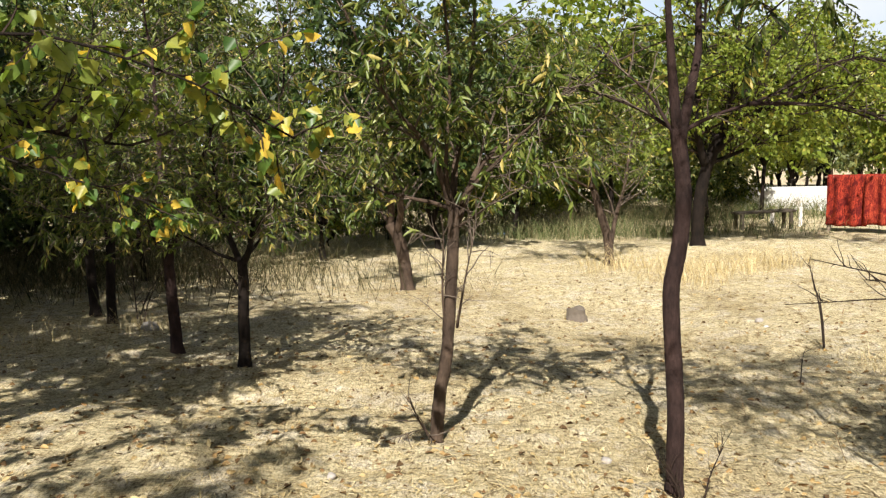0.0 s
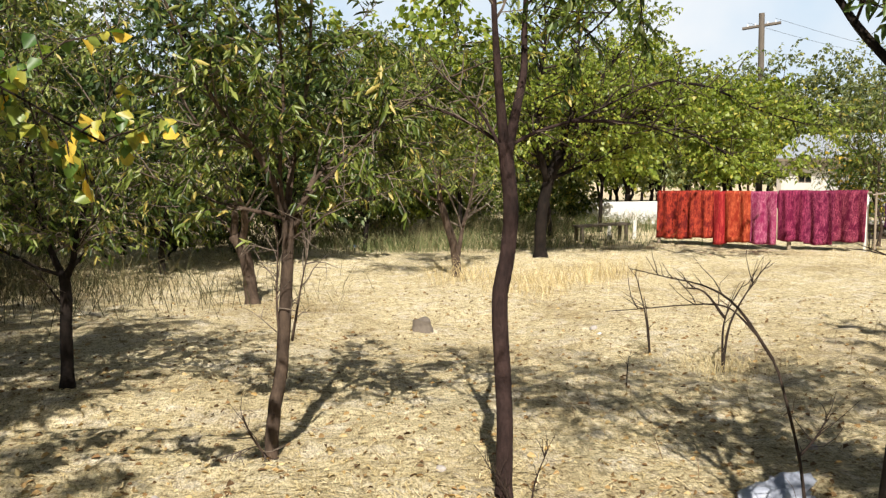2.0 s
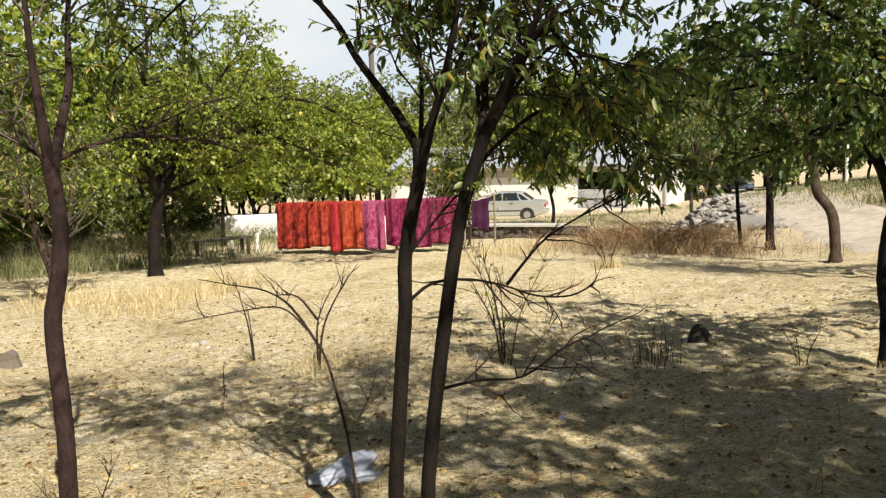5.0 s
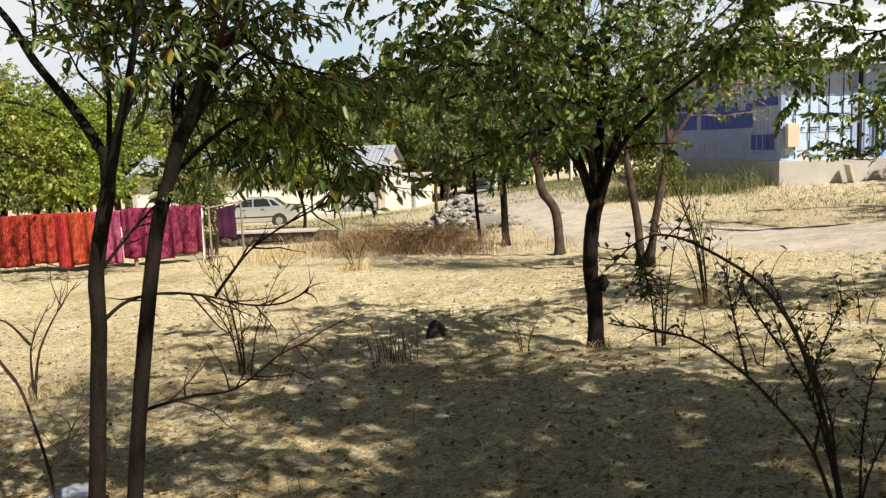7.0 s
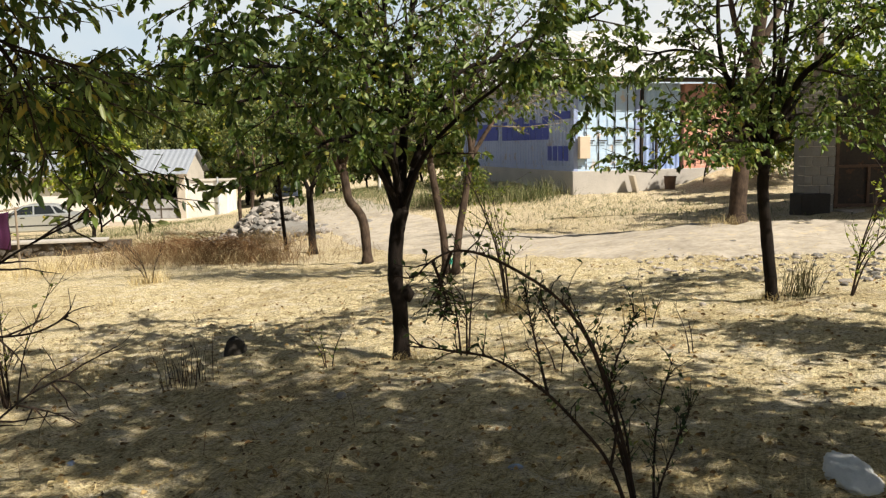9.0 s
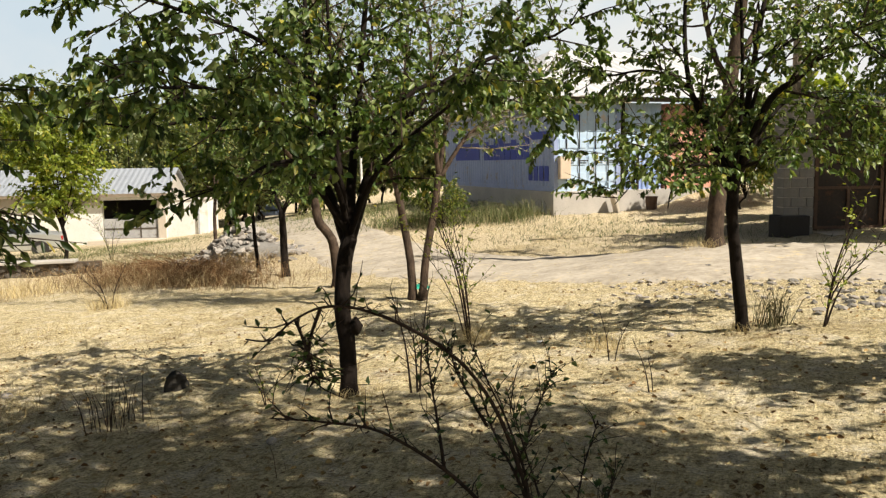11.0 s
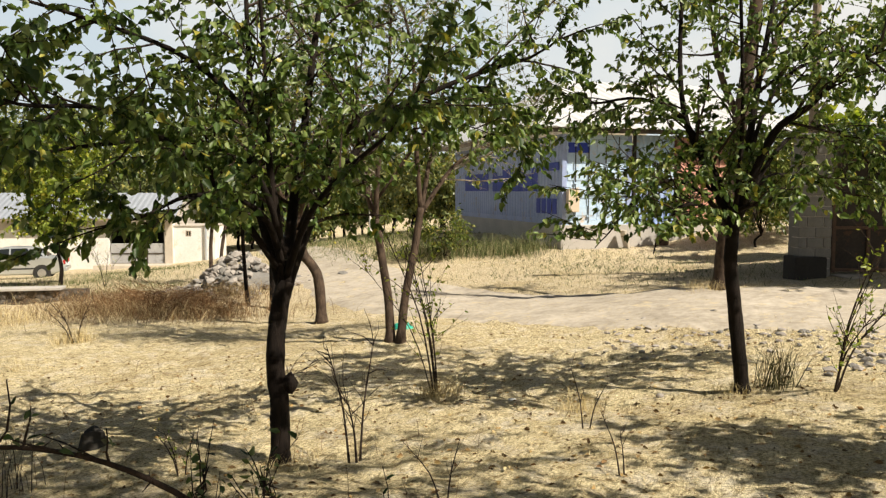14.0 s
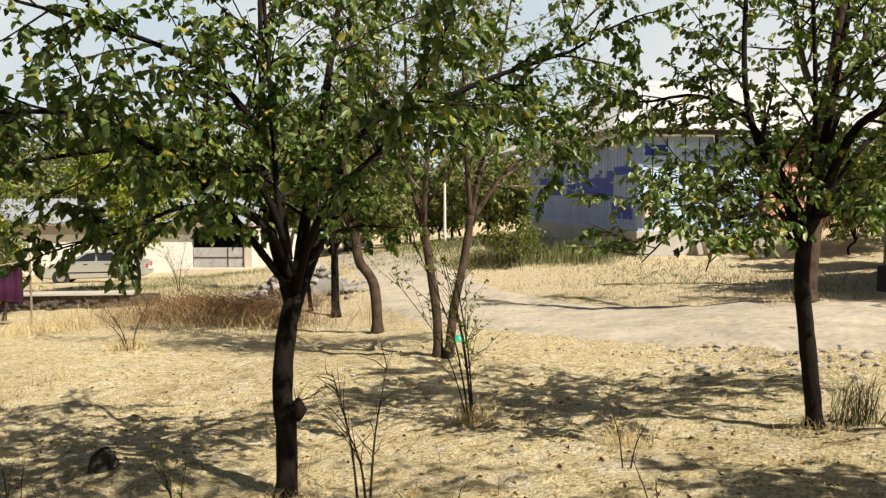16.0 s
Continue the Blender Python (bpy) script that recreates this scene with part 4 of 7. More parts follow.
tree([(5.03, 16.0, -1.18), (5.09, 16.11, -0.36), (5.28, 16.22, 0.42), (5.6, 16.31, 1.08)],
     [[(5.6, 16.31, 1.0), (6.02, 16.71, 2.1), (6.29, 17.14, 3.38)], [(5.28, 16.22, 0.42), (4.98, 15.97, 1.55), (5.02, 15.75, 2.83)], [(5.41, 16.26, 0.7), (6.2, 15.97, 1.5), (6.93, 15.61, 1.77)],
      [(5.35, 16.24, 0.53), (6.45, 16.89, 0.81), (7.54, 17.51, 1.08)], [(5.6, 16.31, 1.0), (6.72, 17.03, 2.55), (7.57, 17.66, 3.4)],
      [(5.6, 16.31, 1.0), (6.8, 15.8, 1.75), (7.9, 15.3, 1.45), (8.8, 14.9, 0.85)], [(5.6, 16.31, 1.0), (7.0, 16.2, 2.3), (8.3, 15.6, 2.4), (9.3, 15.2, 1.9)]],
     0.13, 0.11, "broad apricot tree with bright sunlit green crown", "bright", 31, BARK_DARK, grow=1.3, side_len=1.35, per_limb=17, twigs_per=6, leaves_per=10, floor_up=1.5, leaf_scale=1.5, bare=0.1, crown_more=3)


def bush_tree(x, y, h, spread, kind, seed, label, low=0.3, per=14, scale=1.5, bark=BARK_DARK, group="background trees", limbs_n=6, twigs=5, leaves=9, thick=0.07, name="tree", fine=None):
    """A free-grown tree: a short trunk and limbs that fan out to the given height and spread."""
    rng = random.Random(seed)
    b = on(x, y)
    top = h * max(0.12, low)
    trunk = [(x, y, b.z - 0.05), (x + rng.uniform(-.08, .08), y + rng.uniform(-.08, .08), b.z + top * 0.5), (x + rng.uniform(-.15, .15), y + rng.uniform(-.15, .15), b.z + top)]
    limbs = []
    for i in range(limbs_n):
        a = 2 * math.pi * (i + rng.random() * 0.8) / limbs_n
        reach = spread * rng.uniform(0.55, 1.0) * (0.35 if i == 0 else 1)
        rise = (h - top) * (rng.uniform(0.55, 0.95) if i else 0.95)
        c, s = math.cos(a), math.sin(a)
        p0 = Vector(trunk[-1])
        limbs.append([p0 - Vector((0, 0, 0.05)), p0 + Vector((c * reach * 0.35, s * reach * 0.35, rise * 0.4)), p0 + Vector((c * reach * 0.75, s * reach * 0.75, rise * 0.75)), p0 + Vector((c * reach, s * reach, rise))])
    return tree(trunk, limbs, thick, thick * 0.75, label, kind, seed, bark, grow=0.0, side_len=max(0.8, spread * 0.55), per_limb=per, twigs_per=twigs, leaves_per=leaves, bare=0.08,
                leaf_scale=scale, group=group, floor_up=top * 0.75, name=name, fine=scale < 1.65 if fine is None else fine)


# tree with yellowing leaves beside the path, mostly over and behind the camera
tree([(-2.75, 1.35, -0.1), (-2.7, 1.4, 0.4), (-2.6, 1.5, 0.95), (-2.5, 1.6, 1.35)],
     [[(-2.5, 1.6, 1.3), (-2.1, 2.0, 1.62), (-1.7, 2.35, 1.74), (-1.45, 2.47, 1.68), (-1.18, 2.54, 1.66), (-0.81, 2.6, 1.52), (-0.65, 2.66, 1.42), (-0.5, 2.73, 1.32)],
      [(-2.5, 1.6, 1.3), (-2.5, 2.3, 1.6), (-2.3, 3.1, 1.58), (-2.16, 3.44, 1.43), (-1.78, 3.5, 1.25), (-1.4, 3.56, 1.11), (-1.27, 3.59, 1.02)],
      [(-2.5, 1.6, 1.3), (-2.2, 1.9, 1.9), (-1.6, 2.2, 2.2), (-0.75, 2.45, 2.05), (-0.4, 2.5, 1.9)],
      [(-2.5, 1.6, 1.3), (-2.7, 1.8, 2.0), (-2.8, 2.2, 2.7)], [(-2.5, 1.6, 1.3), (-2.4, 1.3, 2.1), (-2.1, 1.1, 3.0)]],
     0.05, 0.012, "pear tree with yellowing heart-shaped leaves on thin drooping twigs", "yellow", 41, BARK_DARK, grow=0.0, side_len=0.34, per_limb=10, twigs_per=3, leaves_per=6, bare=0.3, floor_up=0.8, crown_more=3)
tree([(-3.9, 2.6, -0.1), (-3.85, 2.7, 0.6), (-3.8, 2.8, 1.2)],
     [[(-3.8, 2.8, 1.15), (-3.3, 3.3, 1.6), (-2.7, 3.8, 1.75), (-2.2, 4.1, 1.5)], [(-3.8, 2.8, 1.15), (-3.9, 3.3, 2.0), (-3.7, 3.8, 2.7)], [(-3.8, 2.8, 1.15), (-3.2, 2.6, 2.1), (-2.4, 2.6, 2.7)], [(-3.8, 2.8, 1.15), (-3.4, 3.2, 2.4), (-2.9, 3.7, 3.4), (-2.5, 4.1, 3.9)], [(-3.8, 2.8, 1.15), (-3.0, 2.9, 2.5), (-2.1, 3.0, 3.3), (-1.2, 3.0, 3.8)]],
     0.07, 0.055, "orchard tree with broad green leaves at the thicket edge", "bright", 42, BARK_DARK, grow=0.6, side_len=0.75, per_limb=12, twigs_per=5, leaves_per=9, floor_up=1.2, crown_more=2)
# trees on the sunny side of the path, which throw its shade
for i, (x, y, h, s) in enumerate([(2.6, -3.6, 6.4, 1.9), (5.3, -3.4, 6.6, 2.1), (4.5, -1.7, 7.2, 1.8), (-4.4, 2.3, 6.6, 1.6), (3.1, -2.7, 6.2, 1.4), (-0.6, -4.4, 5.0, 1.8), (-5.7, 3.3, 6.6, 1.6), (-5.0, 4.3, 7.4, 2.1), (-7.4, 5.4, 7.8, 2.2), (-9.8, 6.4, 7.4, 2.2), (17.6, -5.6, 6.6, 1.7), (19.4, -4.8, 6.4, 1.6), (21.6, -5.4, 6.4, 1.8), (18.4, -4.4, 5.6, 1.5), (20.3, -3.6, 5.2, 1.5), (-3.3, 1.3, 7.4, 1.6), (-2.2, -2.2, 5.5, 1.4), (7.2, -4.0, 4.2, 0.8), (4.2, -4.0, 5.4, 1.2)]):
    bush_tree(x, y, h, s, "ovate", 50 + i, "tall leafy orchard tree shading the path", 0.5 if i in (2, 3, 4) or h == 7.4 and x > -4 else 0.33, 11 if x < 12 else 21, 1.45, group="orchard trees", leaves=7, limbs_n=7, fine=x < -4.5)

# thicket behind the young trees; its shade is partly put into the leaf colour
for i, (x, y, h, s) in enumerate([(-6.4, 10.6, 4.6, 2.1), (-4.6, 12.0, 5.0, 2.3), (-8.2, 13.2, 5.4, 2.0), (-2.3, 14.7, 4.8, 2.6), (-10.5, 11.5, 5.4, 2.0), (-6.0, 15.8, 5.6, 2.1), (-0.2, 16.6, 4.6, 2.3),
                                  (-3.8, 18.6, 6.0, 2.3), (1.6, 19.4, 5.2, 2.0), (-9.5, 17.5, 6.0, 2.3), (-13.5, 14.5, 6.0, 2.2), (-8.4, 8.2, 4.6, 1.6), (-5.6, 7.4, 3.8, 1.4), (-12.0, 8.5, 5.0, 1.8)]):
    bush_tree(x, y, h, s, "narrow" if i % 3 == 1 or x > 1 else "dark", 70 + i, ("dense narrow-leaved tree of the shady thicket", "leafy thicket tree with shade put into its dark leaf colour")[not (i % 3 == 1 or x > 1)], 0.16 if i % 4 == 1 else 0.1, 19, 1.85, group="thicket trees", leaves=9, limbs_n=7)
# low bushes that close the thicket to the ground; dark tones paint in shade
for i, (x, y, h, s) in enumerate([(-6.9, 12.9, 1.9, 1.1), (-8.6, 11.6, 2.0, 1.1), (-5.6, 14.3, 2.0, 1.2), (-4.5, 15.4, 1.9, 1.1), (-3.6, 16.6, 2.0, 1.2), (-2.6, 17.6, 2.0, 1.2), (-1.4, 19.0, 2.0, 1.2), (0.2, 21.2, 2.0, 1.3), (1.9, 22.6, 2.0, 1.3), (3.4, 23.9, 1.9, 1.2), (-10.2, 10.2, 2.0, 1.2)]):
    bush_tree(x, y, h, s, "dark" if x < -4 else ("narrow", "bright")[i % 2], 400 + i, "low leafy bush under the thicket trees, leaves coloured dark for shade" if x < -4 else "low green leafy bush behind the clearing", 0.08, 17, 1.75, group="thicket bushes", limbs_n=8, leaves=8, thick=0.03, name="bush")
for i, (x, y, h, s) in enumerate([(6.1, 27.6, 1.7, 1.2), (7.7, 27.2, 1.6, 1.2), (9.3, 27.0, 1.5, 1.1), (4.4, 27.4, 2.0, 1.3), (27.8, 0.3, 3.2, 1.2), (28.6, -0.9, 3.4, 1.2), (33.5, 0.6, 3.6, 1.4)]):
    bush_tree(x, y, h, s, "narrow", 420 + i, "grey-green leafy bush at the edge of the yard", 0.1, 15, 2.2, group="yard bushes", limbs_n=7, leaves=8, thick=0.04, name="bush")
# bright trees round the rugs and the yard
for i, (x, y, h, s, k) in enumerate([(12.9, 22.6, 4.6, 1.9, "bright"), (9.7, 24.6, 5.4, 2.2, "bright"), (7.2, 22.0, 5.6, 2.1, "narrow"), (4.4, 21.6, 5.4, 2.2, "bright"), (14.6, 27.2, 4.6, 1.8, "narrow"),
                                     (21.0, 21.2, 5.6, 2.2, "bright"), (17.0, 29.0, 5.0, 1.8, "bright"), (10.8, 33.0, 6.5, 2.5, "narrow"), (6.0, 29.5, 6.5, 2.6, "bright"), (1.0, 27.0, 6.5, 2.6, "narrow")]):
    bush_tree(x, y, h, s, k, 100 + i, ("sunlit fruit tree with bright green crown", "grey-green leafy tree with a low crown")[k == "narrow"], 0.3 if i != 5 else 0.2, 17, 2.1, limbs_n=7, leaves=9)
bush_tree(13.8, 17.0, 3.9, 1.1, "narrow", 118, "slender tree with thinning yellowish leaves behind the rugs", 0.25, 11, 1.9, limbs_n=6, leaves=4, bark=BARK_GREY, thick=0.045)
# trees beyond the house, the road and the yard
rng = random.Random(9)
far = [(25, -2.0), (30, -3.5), (8.4, 27.6), (4.2, 25.6), (2.5, 24), (6.5, 34), (15, 34.5), (0, 31), (18, 38), (9, 38), (-24, 24), (-18, 27), (-12, 25), (-7, 28), (-15, 34), (-3, 36), (4, 40), (12, 44), (20, 46), (24, 41), (29, 38), (34, 40), (38, 36), (42, 38), (46, 35), (50, 33.5), (54, 30), (47, 41), (56, 37), (60, 30),
       (52, 23), (58, 20), (46, 18.5), (64, 14), (-27, 15), (-22, 10), (-18, 18), (66, 40), (40, 46), (30, 52), (44, 14), (41, 24.5),
       (8.2, 37.1), (12.3, 42.3), (13.6, 37.6), (17.7, 42.5), (17.8, 38.1), (22.0, 42.7), (19.4, 40.7), (24.6, 43.6), (25.9, 39.3), (33.4, 49.7), (34.4, 44.8), (43.6, 31.6), (48.1, 32.2), (52.8, 32.5), (46.9, 26.9), (53.6, 27.2), (44.1, 41.0), (38.8, 41.6)]


def on_plot(x, y):
    """True on the house's plot: the house, its yard before it and a strip behind."""
    a = radians(-62)
    dx, dy = x - 30.2, y - 41.33
    return -5 < dx * math.cos(a) + dy * math.sin(a) < 17 and -11 < dy * math.cos(a) - dx * math.sin(a) < 7


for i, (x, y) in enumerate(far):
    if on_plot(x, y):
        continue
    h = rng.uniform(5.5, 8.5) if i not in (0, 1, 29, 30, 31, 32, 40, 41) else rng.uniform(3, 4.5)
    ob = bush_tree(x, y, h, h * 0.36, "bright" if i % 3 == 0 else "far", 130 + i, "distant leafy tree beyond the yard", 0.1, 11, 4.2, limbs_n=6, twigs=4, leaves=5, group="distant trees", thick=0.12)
# tree belt on the rise behind the house, haze painted into its leaf tones
rng = random.Random(19)
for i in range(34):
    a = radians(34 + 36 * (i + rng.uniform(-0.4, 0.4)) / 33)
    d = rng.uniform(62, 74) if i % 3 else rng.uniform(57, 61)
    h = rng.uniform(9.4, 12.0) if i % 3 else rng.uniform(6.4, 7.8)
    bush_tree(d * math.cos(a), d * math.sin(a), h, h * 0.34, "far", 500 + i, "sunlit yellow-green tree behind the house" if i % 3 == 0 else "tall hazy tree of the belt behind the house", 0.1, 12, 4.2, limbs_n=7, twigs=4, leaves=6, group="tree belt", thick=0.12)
# green scrub on the rise beyond the road, in the same haze-paled leaves
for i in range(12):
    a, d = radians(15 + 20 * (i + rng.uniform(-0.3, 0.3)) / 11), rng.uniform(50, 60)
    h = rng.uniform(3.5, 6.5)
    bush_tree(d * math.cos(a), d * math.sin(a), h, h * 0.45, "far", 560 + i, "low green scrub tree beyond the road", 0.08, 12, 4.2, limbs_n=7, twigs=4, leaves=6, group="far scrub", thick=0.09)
# thin half-bare trees before the house
for i, (x, y, h, s) in enumerate([(15.0, 19.8, 3.0, 0.9), (14.3, 18.2, 2.4, 0.7)]):
    bush_tree(x, y, h, s, ("narrow", "yellow")[i % 2], 540 + i, "thin half-bare tree before the house", 0.2, 11, 1.7, limbs_n=7, leaves=4, bark=BARK_GREY, thick=0.04, group="half-bare trees", fine=True)
# poplars on the skyline
for i, (x, y, h) in enumerate([(69, 57, 15.5), (71.5, 55.5, 14.5), (73, 53, 12.5), (55, 106, 17), (57, 105, 15), (60, 104, 14), (62.5, 103.5, 15), (65, 102, 13), (67, 101, 14.5), (70, 100, 12.5), (52, 108, 13), (76, 52, 10)]):
    r = random.Random(170 + i)
    b = on(x, y)
    ob = thing("poplar", Matrix.Translation(b), "slim tall poplar on the skyline", "tree", "skyline poplars")
    v, f, P, A, S = [], [], [], [], []
    tube(v, f, [(0, 0, -0.2), (0.05, 0, h * 0.5), (0, 0.05, h)], [0.2, 0.12, 0.02], 7)
    piece("trunk", mesh_of("trunk", v, f, BARK_GREY, True), ob)
    for k in range(1500):
        z = h * (0.12 + 0.88 * r.random())
        w = 0.085 * h * math.sin(math.pi * min(1, (z / h) ** 0.7 * 0.92 + 0.06)) * (0.6 + 0.5 * r.random())
        a = r.uniform(0, 6.283)
        P.append((w * math.cos(a), w * math.sin(a), z))
        A.append((math.cos(a) * 0.5, math.sin(a) * 0.5, r.uniform(0.2, 1.2)))
        S.append(r.uniform(0.35, 0.6))
    V, F = leaf_cloud(P, A, S, 0.6, np.random.default_rng(i))
    piece("crown", sheet_mesh("crown", V, F, LEAF_OVATE), ob)


# ---- small plants ----
def sprig(name, label, stems, r, mat, seed, side=0, side_len=0.15, leaves=0, leaf_mat=LEAF_OVATE, leaf=0.025, category="shrub", group="", thorn=0):
    """A shrub of thin stems: each stem a line; short side twigs, thorns and a few leaves along them."""
    rng = random.Random(seed)
    b = Vector(stems[0][0])
    b.z = float(land(b.x, b.y))
    ob = thing(name, Matrix.Translation(b), label, category, group)
    P, A, S = [], [], []
    tv, tf = [], []
    for j, st in enumerate(stems):
        line = smooth_line([Vector(p) - b for p in st], 4)
        n = len(line)
        v, f = [], []
        rr = r * (1 if j < 3 else 0.7)
        tube(v, f, line, [max(0.0016, rr * (1 - 0.75 * k / (n - 1))) for k in range(n)], 6, 0.08, rng)
        piece("stem", mesh_of("stem", v, f, mat, True), ob)
        for k in range(side):
            p, d = along(line, 0.25 + 0.75 * rng.random())
            o = (d * 0.7 + Vector((rng.uniform(-1, 1), rng.uniform(-1, 1), rng.uniform(-0.2, 1)))).normalized()
            tw = shoot(rng, p, o, side_len * rng.uniform(0.4, 1.3), 3, 0.3, 0.05)
            tube(tv, tf, tw, [max(0.0015, rr * 0.35), rr * 0.28, rr * 0.2, 0.001], 4)
            for _ in range(leaves):
                q, d2 = along(tw, rng.random())
                P.append(tuple(q))
                A.append((rng.uniform(-1, 1), rng.uniform(-1, 1), rng.uniform(-0.6, 1)))
                S.append(leaf * rng.uniform(0.6, 1.3))
        for k in range(thorn):
            p, d = along(line, rng.random())
            o = Vector((rng.uniform(-1, 1), rng.uniform(-1, 1), rng.uniform(-1, 1))).normalized()
            tube(tv, tf, [p, p + o * 0.03], [0.003, 0.0006], 3)
    if tv:
        tagged(piece("twig_tangle", mesh_of("twig_tangle", tv, tf, mat), ob), kind="stuff")
    if P:
        V, F = leaf_cloud(P, A, S, 0.5, np.random.default_rng(seed))
        piece("leaves", sheet_mesh("leaves", V, F, leaf_mat), ob)
    return ob


def fan(x, y, n, h, lean, seed):
    rng = random.Random(seed)
    out = []
    for i in range(n):
        a = rng.uniform(0, 6.283)
        d = rng.uniform(0.01, 0.06)
        L, k = h * rng.uniform(0.6, 1.05), lean * rng.uniform(0.3, 1)
        b = on(x + d * math.cos(a), y + d * math.sin(a), -0.02)
        out.append([b, b + Vector((math.cos(a) * k * 0.3, math.sin(a) * k * 0.3, L * 0.5)), b + Vector((math.cos(a) * k, math.sin(a) * k, L))])
    return out


QZ = float(land(3.56, 0.05)) + 0.16
lift = lambda pts: [(x, y, z + QZ) for x, y, z in pts]
sprig("thorn_bush", "bare thorny bush with dark arching stems", [lift(p) for p in (
    [(3.55, 0.05, -0.18), (3.5, 0.15, 0.15), (3.42, 0.26, 0.33), (3.34, 0.34, 0.45), (3.26, 0.42, 0.54), (3.18, 0.5, 0.61), (3.08, 0.61, 0.65), (2.98, 0.71, 0.68)],
    [(3.56, 0.04, -0.18), (3.56, 0.1, 0.15), (3.53, 0.16, 0.4), (3.48, 0.23, 0.62), (3.4, 0.32, 0.78), (3.3, 0.44, 0.89), (3.17, 0.52, 0.96), (3.045, 0.567, 0.985), (2.96, 0.61, 0.96), (2.9, 0.64, 0.92), (2.85, 0.68, 0.93)],
    [(3.56, 0.04, -0.18), (3.59, 0.11, 0.1), (3.61, 0.18, 0.31), (3.62, 0.27, 0.47), (3.64, 0.34, 0.64)],
    [(3.57, 0.02, -0.18), (3.62, -0.01, 0.05), (3.68, -0.07, 0.23), (3.71, -0.1, 0.34)],
    [(3.5, 0.15, 0.15), (3.55, 0.14, 0.33), (3.57, 0.21, 0.53), (3.58, 0.28, 0.66), (3.6, 0.34, 0.78)],
    [(3.34, 0.34, 0.45), (3.44, 0.40, 0.55), (3.52, 0.46, 0.69), (3.57, 0.49, 0.78)],
    [(3.6, 0.2, 0.35), (3.68, 0.16, 0.52), (3.72, 0.1, 0.68)], [(3.62, 0.3, 0.5), (3.7, 0.42, 0.62), (3.8, 0.5, 0.7)],
    [(3.6, 0.08, -0.1), (3.66, 0.12, 0.2), (3.7, 0.2, 0.42), (3.71, 0.26, 0.6)], [(3.58, 0.0, -0.15), (3.66, 0.02, 0.1), (3.78, 0.02, 0.3), (3.86, -0.02, 0.48)],
    [(3.04, 0.57, 0.985), (3.03, 0.6, 0.9), (3.05, 0.62, 0.82), (3.08, 0.62, 0.76)], [(2.97, 0.605, 0.96), (2.98, 0.58, 0.88), (2.98, 0.56, 0.82)])], 0.0085, TWIG, 201, side=17, side_len=0.14, leaves=3, leaf_mat=LEAF_DARK, leaf=0.026, thorn=30)
sprig("dry_cane", "dry dark cane arching over the straw", [
    [(2.03, 2.71, -0.3), (2.04, 2.78, -0.04), (2.04, 2.88, 0.18), (2.03, 2.97, 0.35), (1.99, 3.08, 0.47), (1.93, 3.2, 0.55), (1.82, 3.36, 0.53), (1.69, 3.52, 0.49), (1.57, 3.69, 0.45)],
    [(2.03, 2.98, 0.36), (1.97, 3.16, 0.55), (1.93, 3.37, 0.61), (1.85, 3.62, 0.62), (1.77, 3.87, 0.63)], [(2.04, 2.8, 0.0), (2.1, 2.78, 0.08), (2.14, 2.77, 0.16)]], 0.0075, TWIG, 202, side=7, side_len=0.2, category="dry plant", thorn=8)
sprig("dead_sapling", "dead broken sapling standing in dry grass", [[(3.53, 5.99, -0.7), (3.53, 6.02, -0.43), (3.57, 6.04, -0.18), (3.72, 6.01, 0.11)], [(3.55, 6.03, -0.2), (3.45, 6.2, 0.0), (3.3, 6.3, 0.02)],
      [(3.53, 6.0, -0.6), (3.7, 6.2, -0.3), (3.95, 6.3, 0.0), (4.2, 6.4, 0.2)]], 0.013, TWIG, 203, side=5, side_len=0.3, category="dead tree")
for x, y, h, n, seed, label, lv in [(9.08, 2.37, 1.75, 6, 210, "thin sapling with a few small leaves at its tips", 5), (9.6, -1.03, 1.25, 5, 211, "small feathery sapling beside the rubble", 3), (7.05, 2.1, 0.95, 3, 212, "leafless seedling with fine twigs", 0),
                                    (4.84, 4.98, 1.1, 6, 213, "dark many-stemmed sapling in dry grass", 1), (1.0, 3.3, 0.35, 3, 214, "thin dry shoots at a trunk base", 0), (-3.33, 8.33, 0.75, 3, 215, "thin bare sapling beside a stone", 0),
                                    (11.4, 9.75, 0.8, 4, 216, "dry brown weed stalks in straw", 0), (6.2, 1.05, 0.5, 2, 217, "single thin dry weed stalk", 0), (3.3, 6.9, 0.75, 2, 218, "single thin dry weed stalk", 0), (2.5, 5.6, 0.5, 1, 219, "single thin dry weed stalk", 0), (8.1, 0.7, 0.55, 2, 220, "single thin dry weed stalk", 0),
                                    (20.6, 18.8, 1.7, 5, 221, "pale-stemmed sapling by the garage", 3), (13.3, 16.6, 1.9, 6, 222, "bare bush growing through the rug rail", 2), (6.4, 3.1, 0.4, 3, 223, "small dry plant in straw", 1), (7.0, 0.2, 0.4, 2, 224, "single thin dry weed stalk", 0)]:
    sprig("sapling", label, fan(x, y, n, h, h * 0.5, seed), 0.011 if h > 0.6 else 0.006, TWIG, seed, side=11 if n > 2 else 4, side_len=h * 0.28, leaves=lv, leaf=0.045 if h > 0.9 else 0.03, leaf_mat=LEAF_BRIGHT, group="saplings")


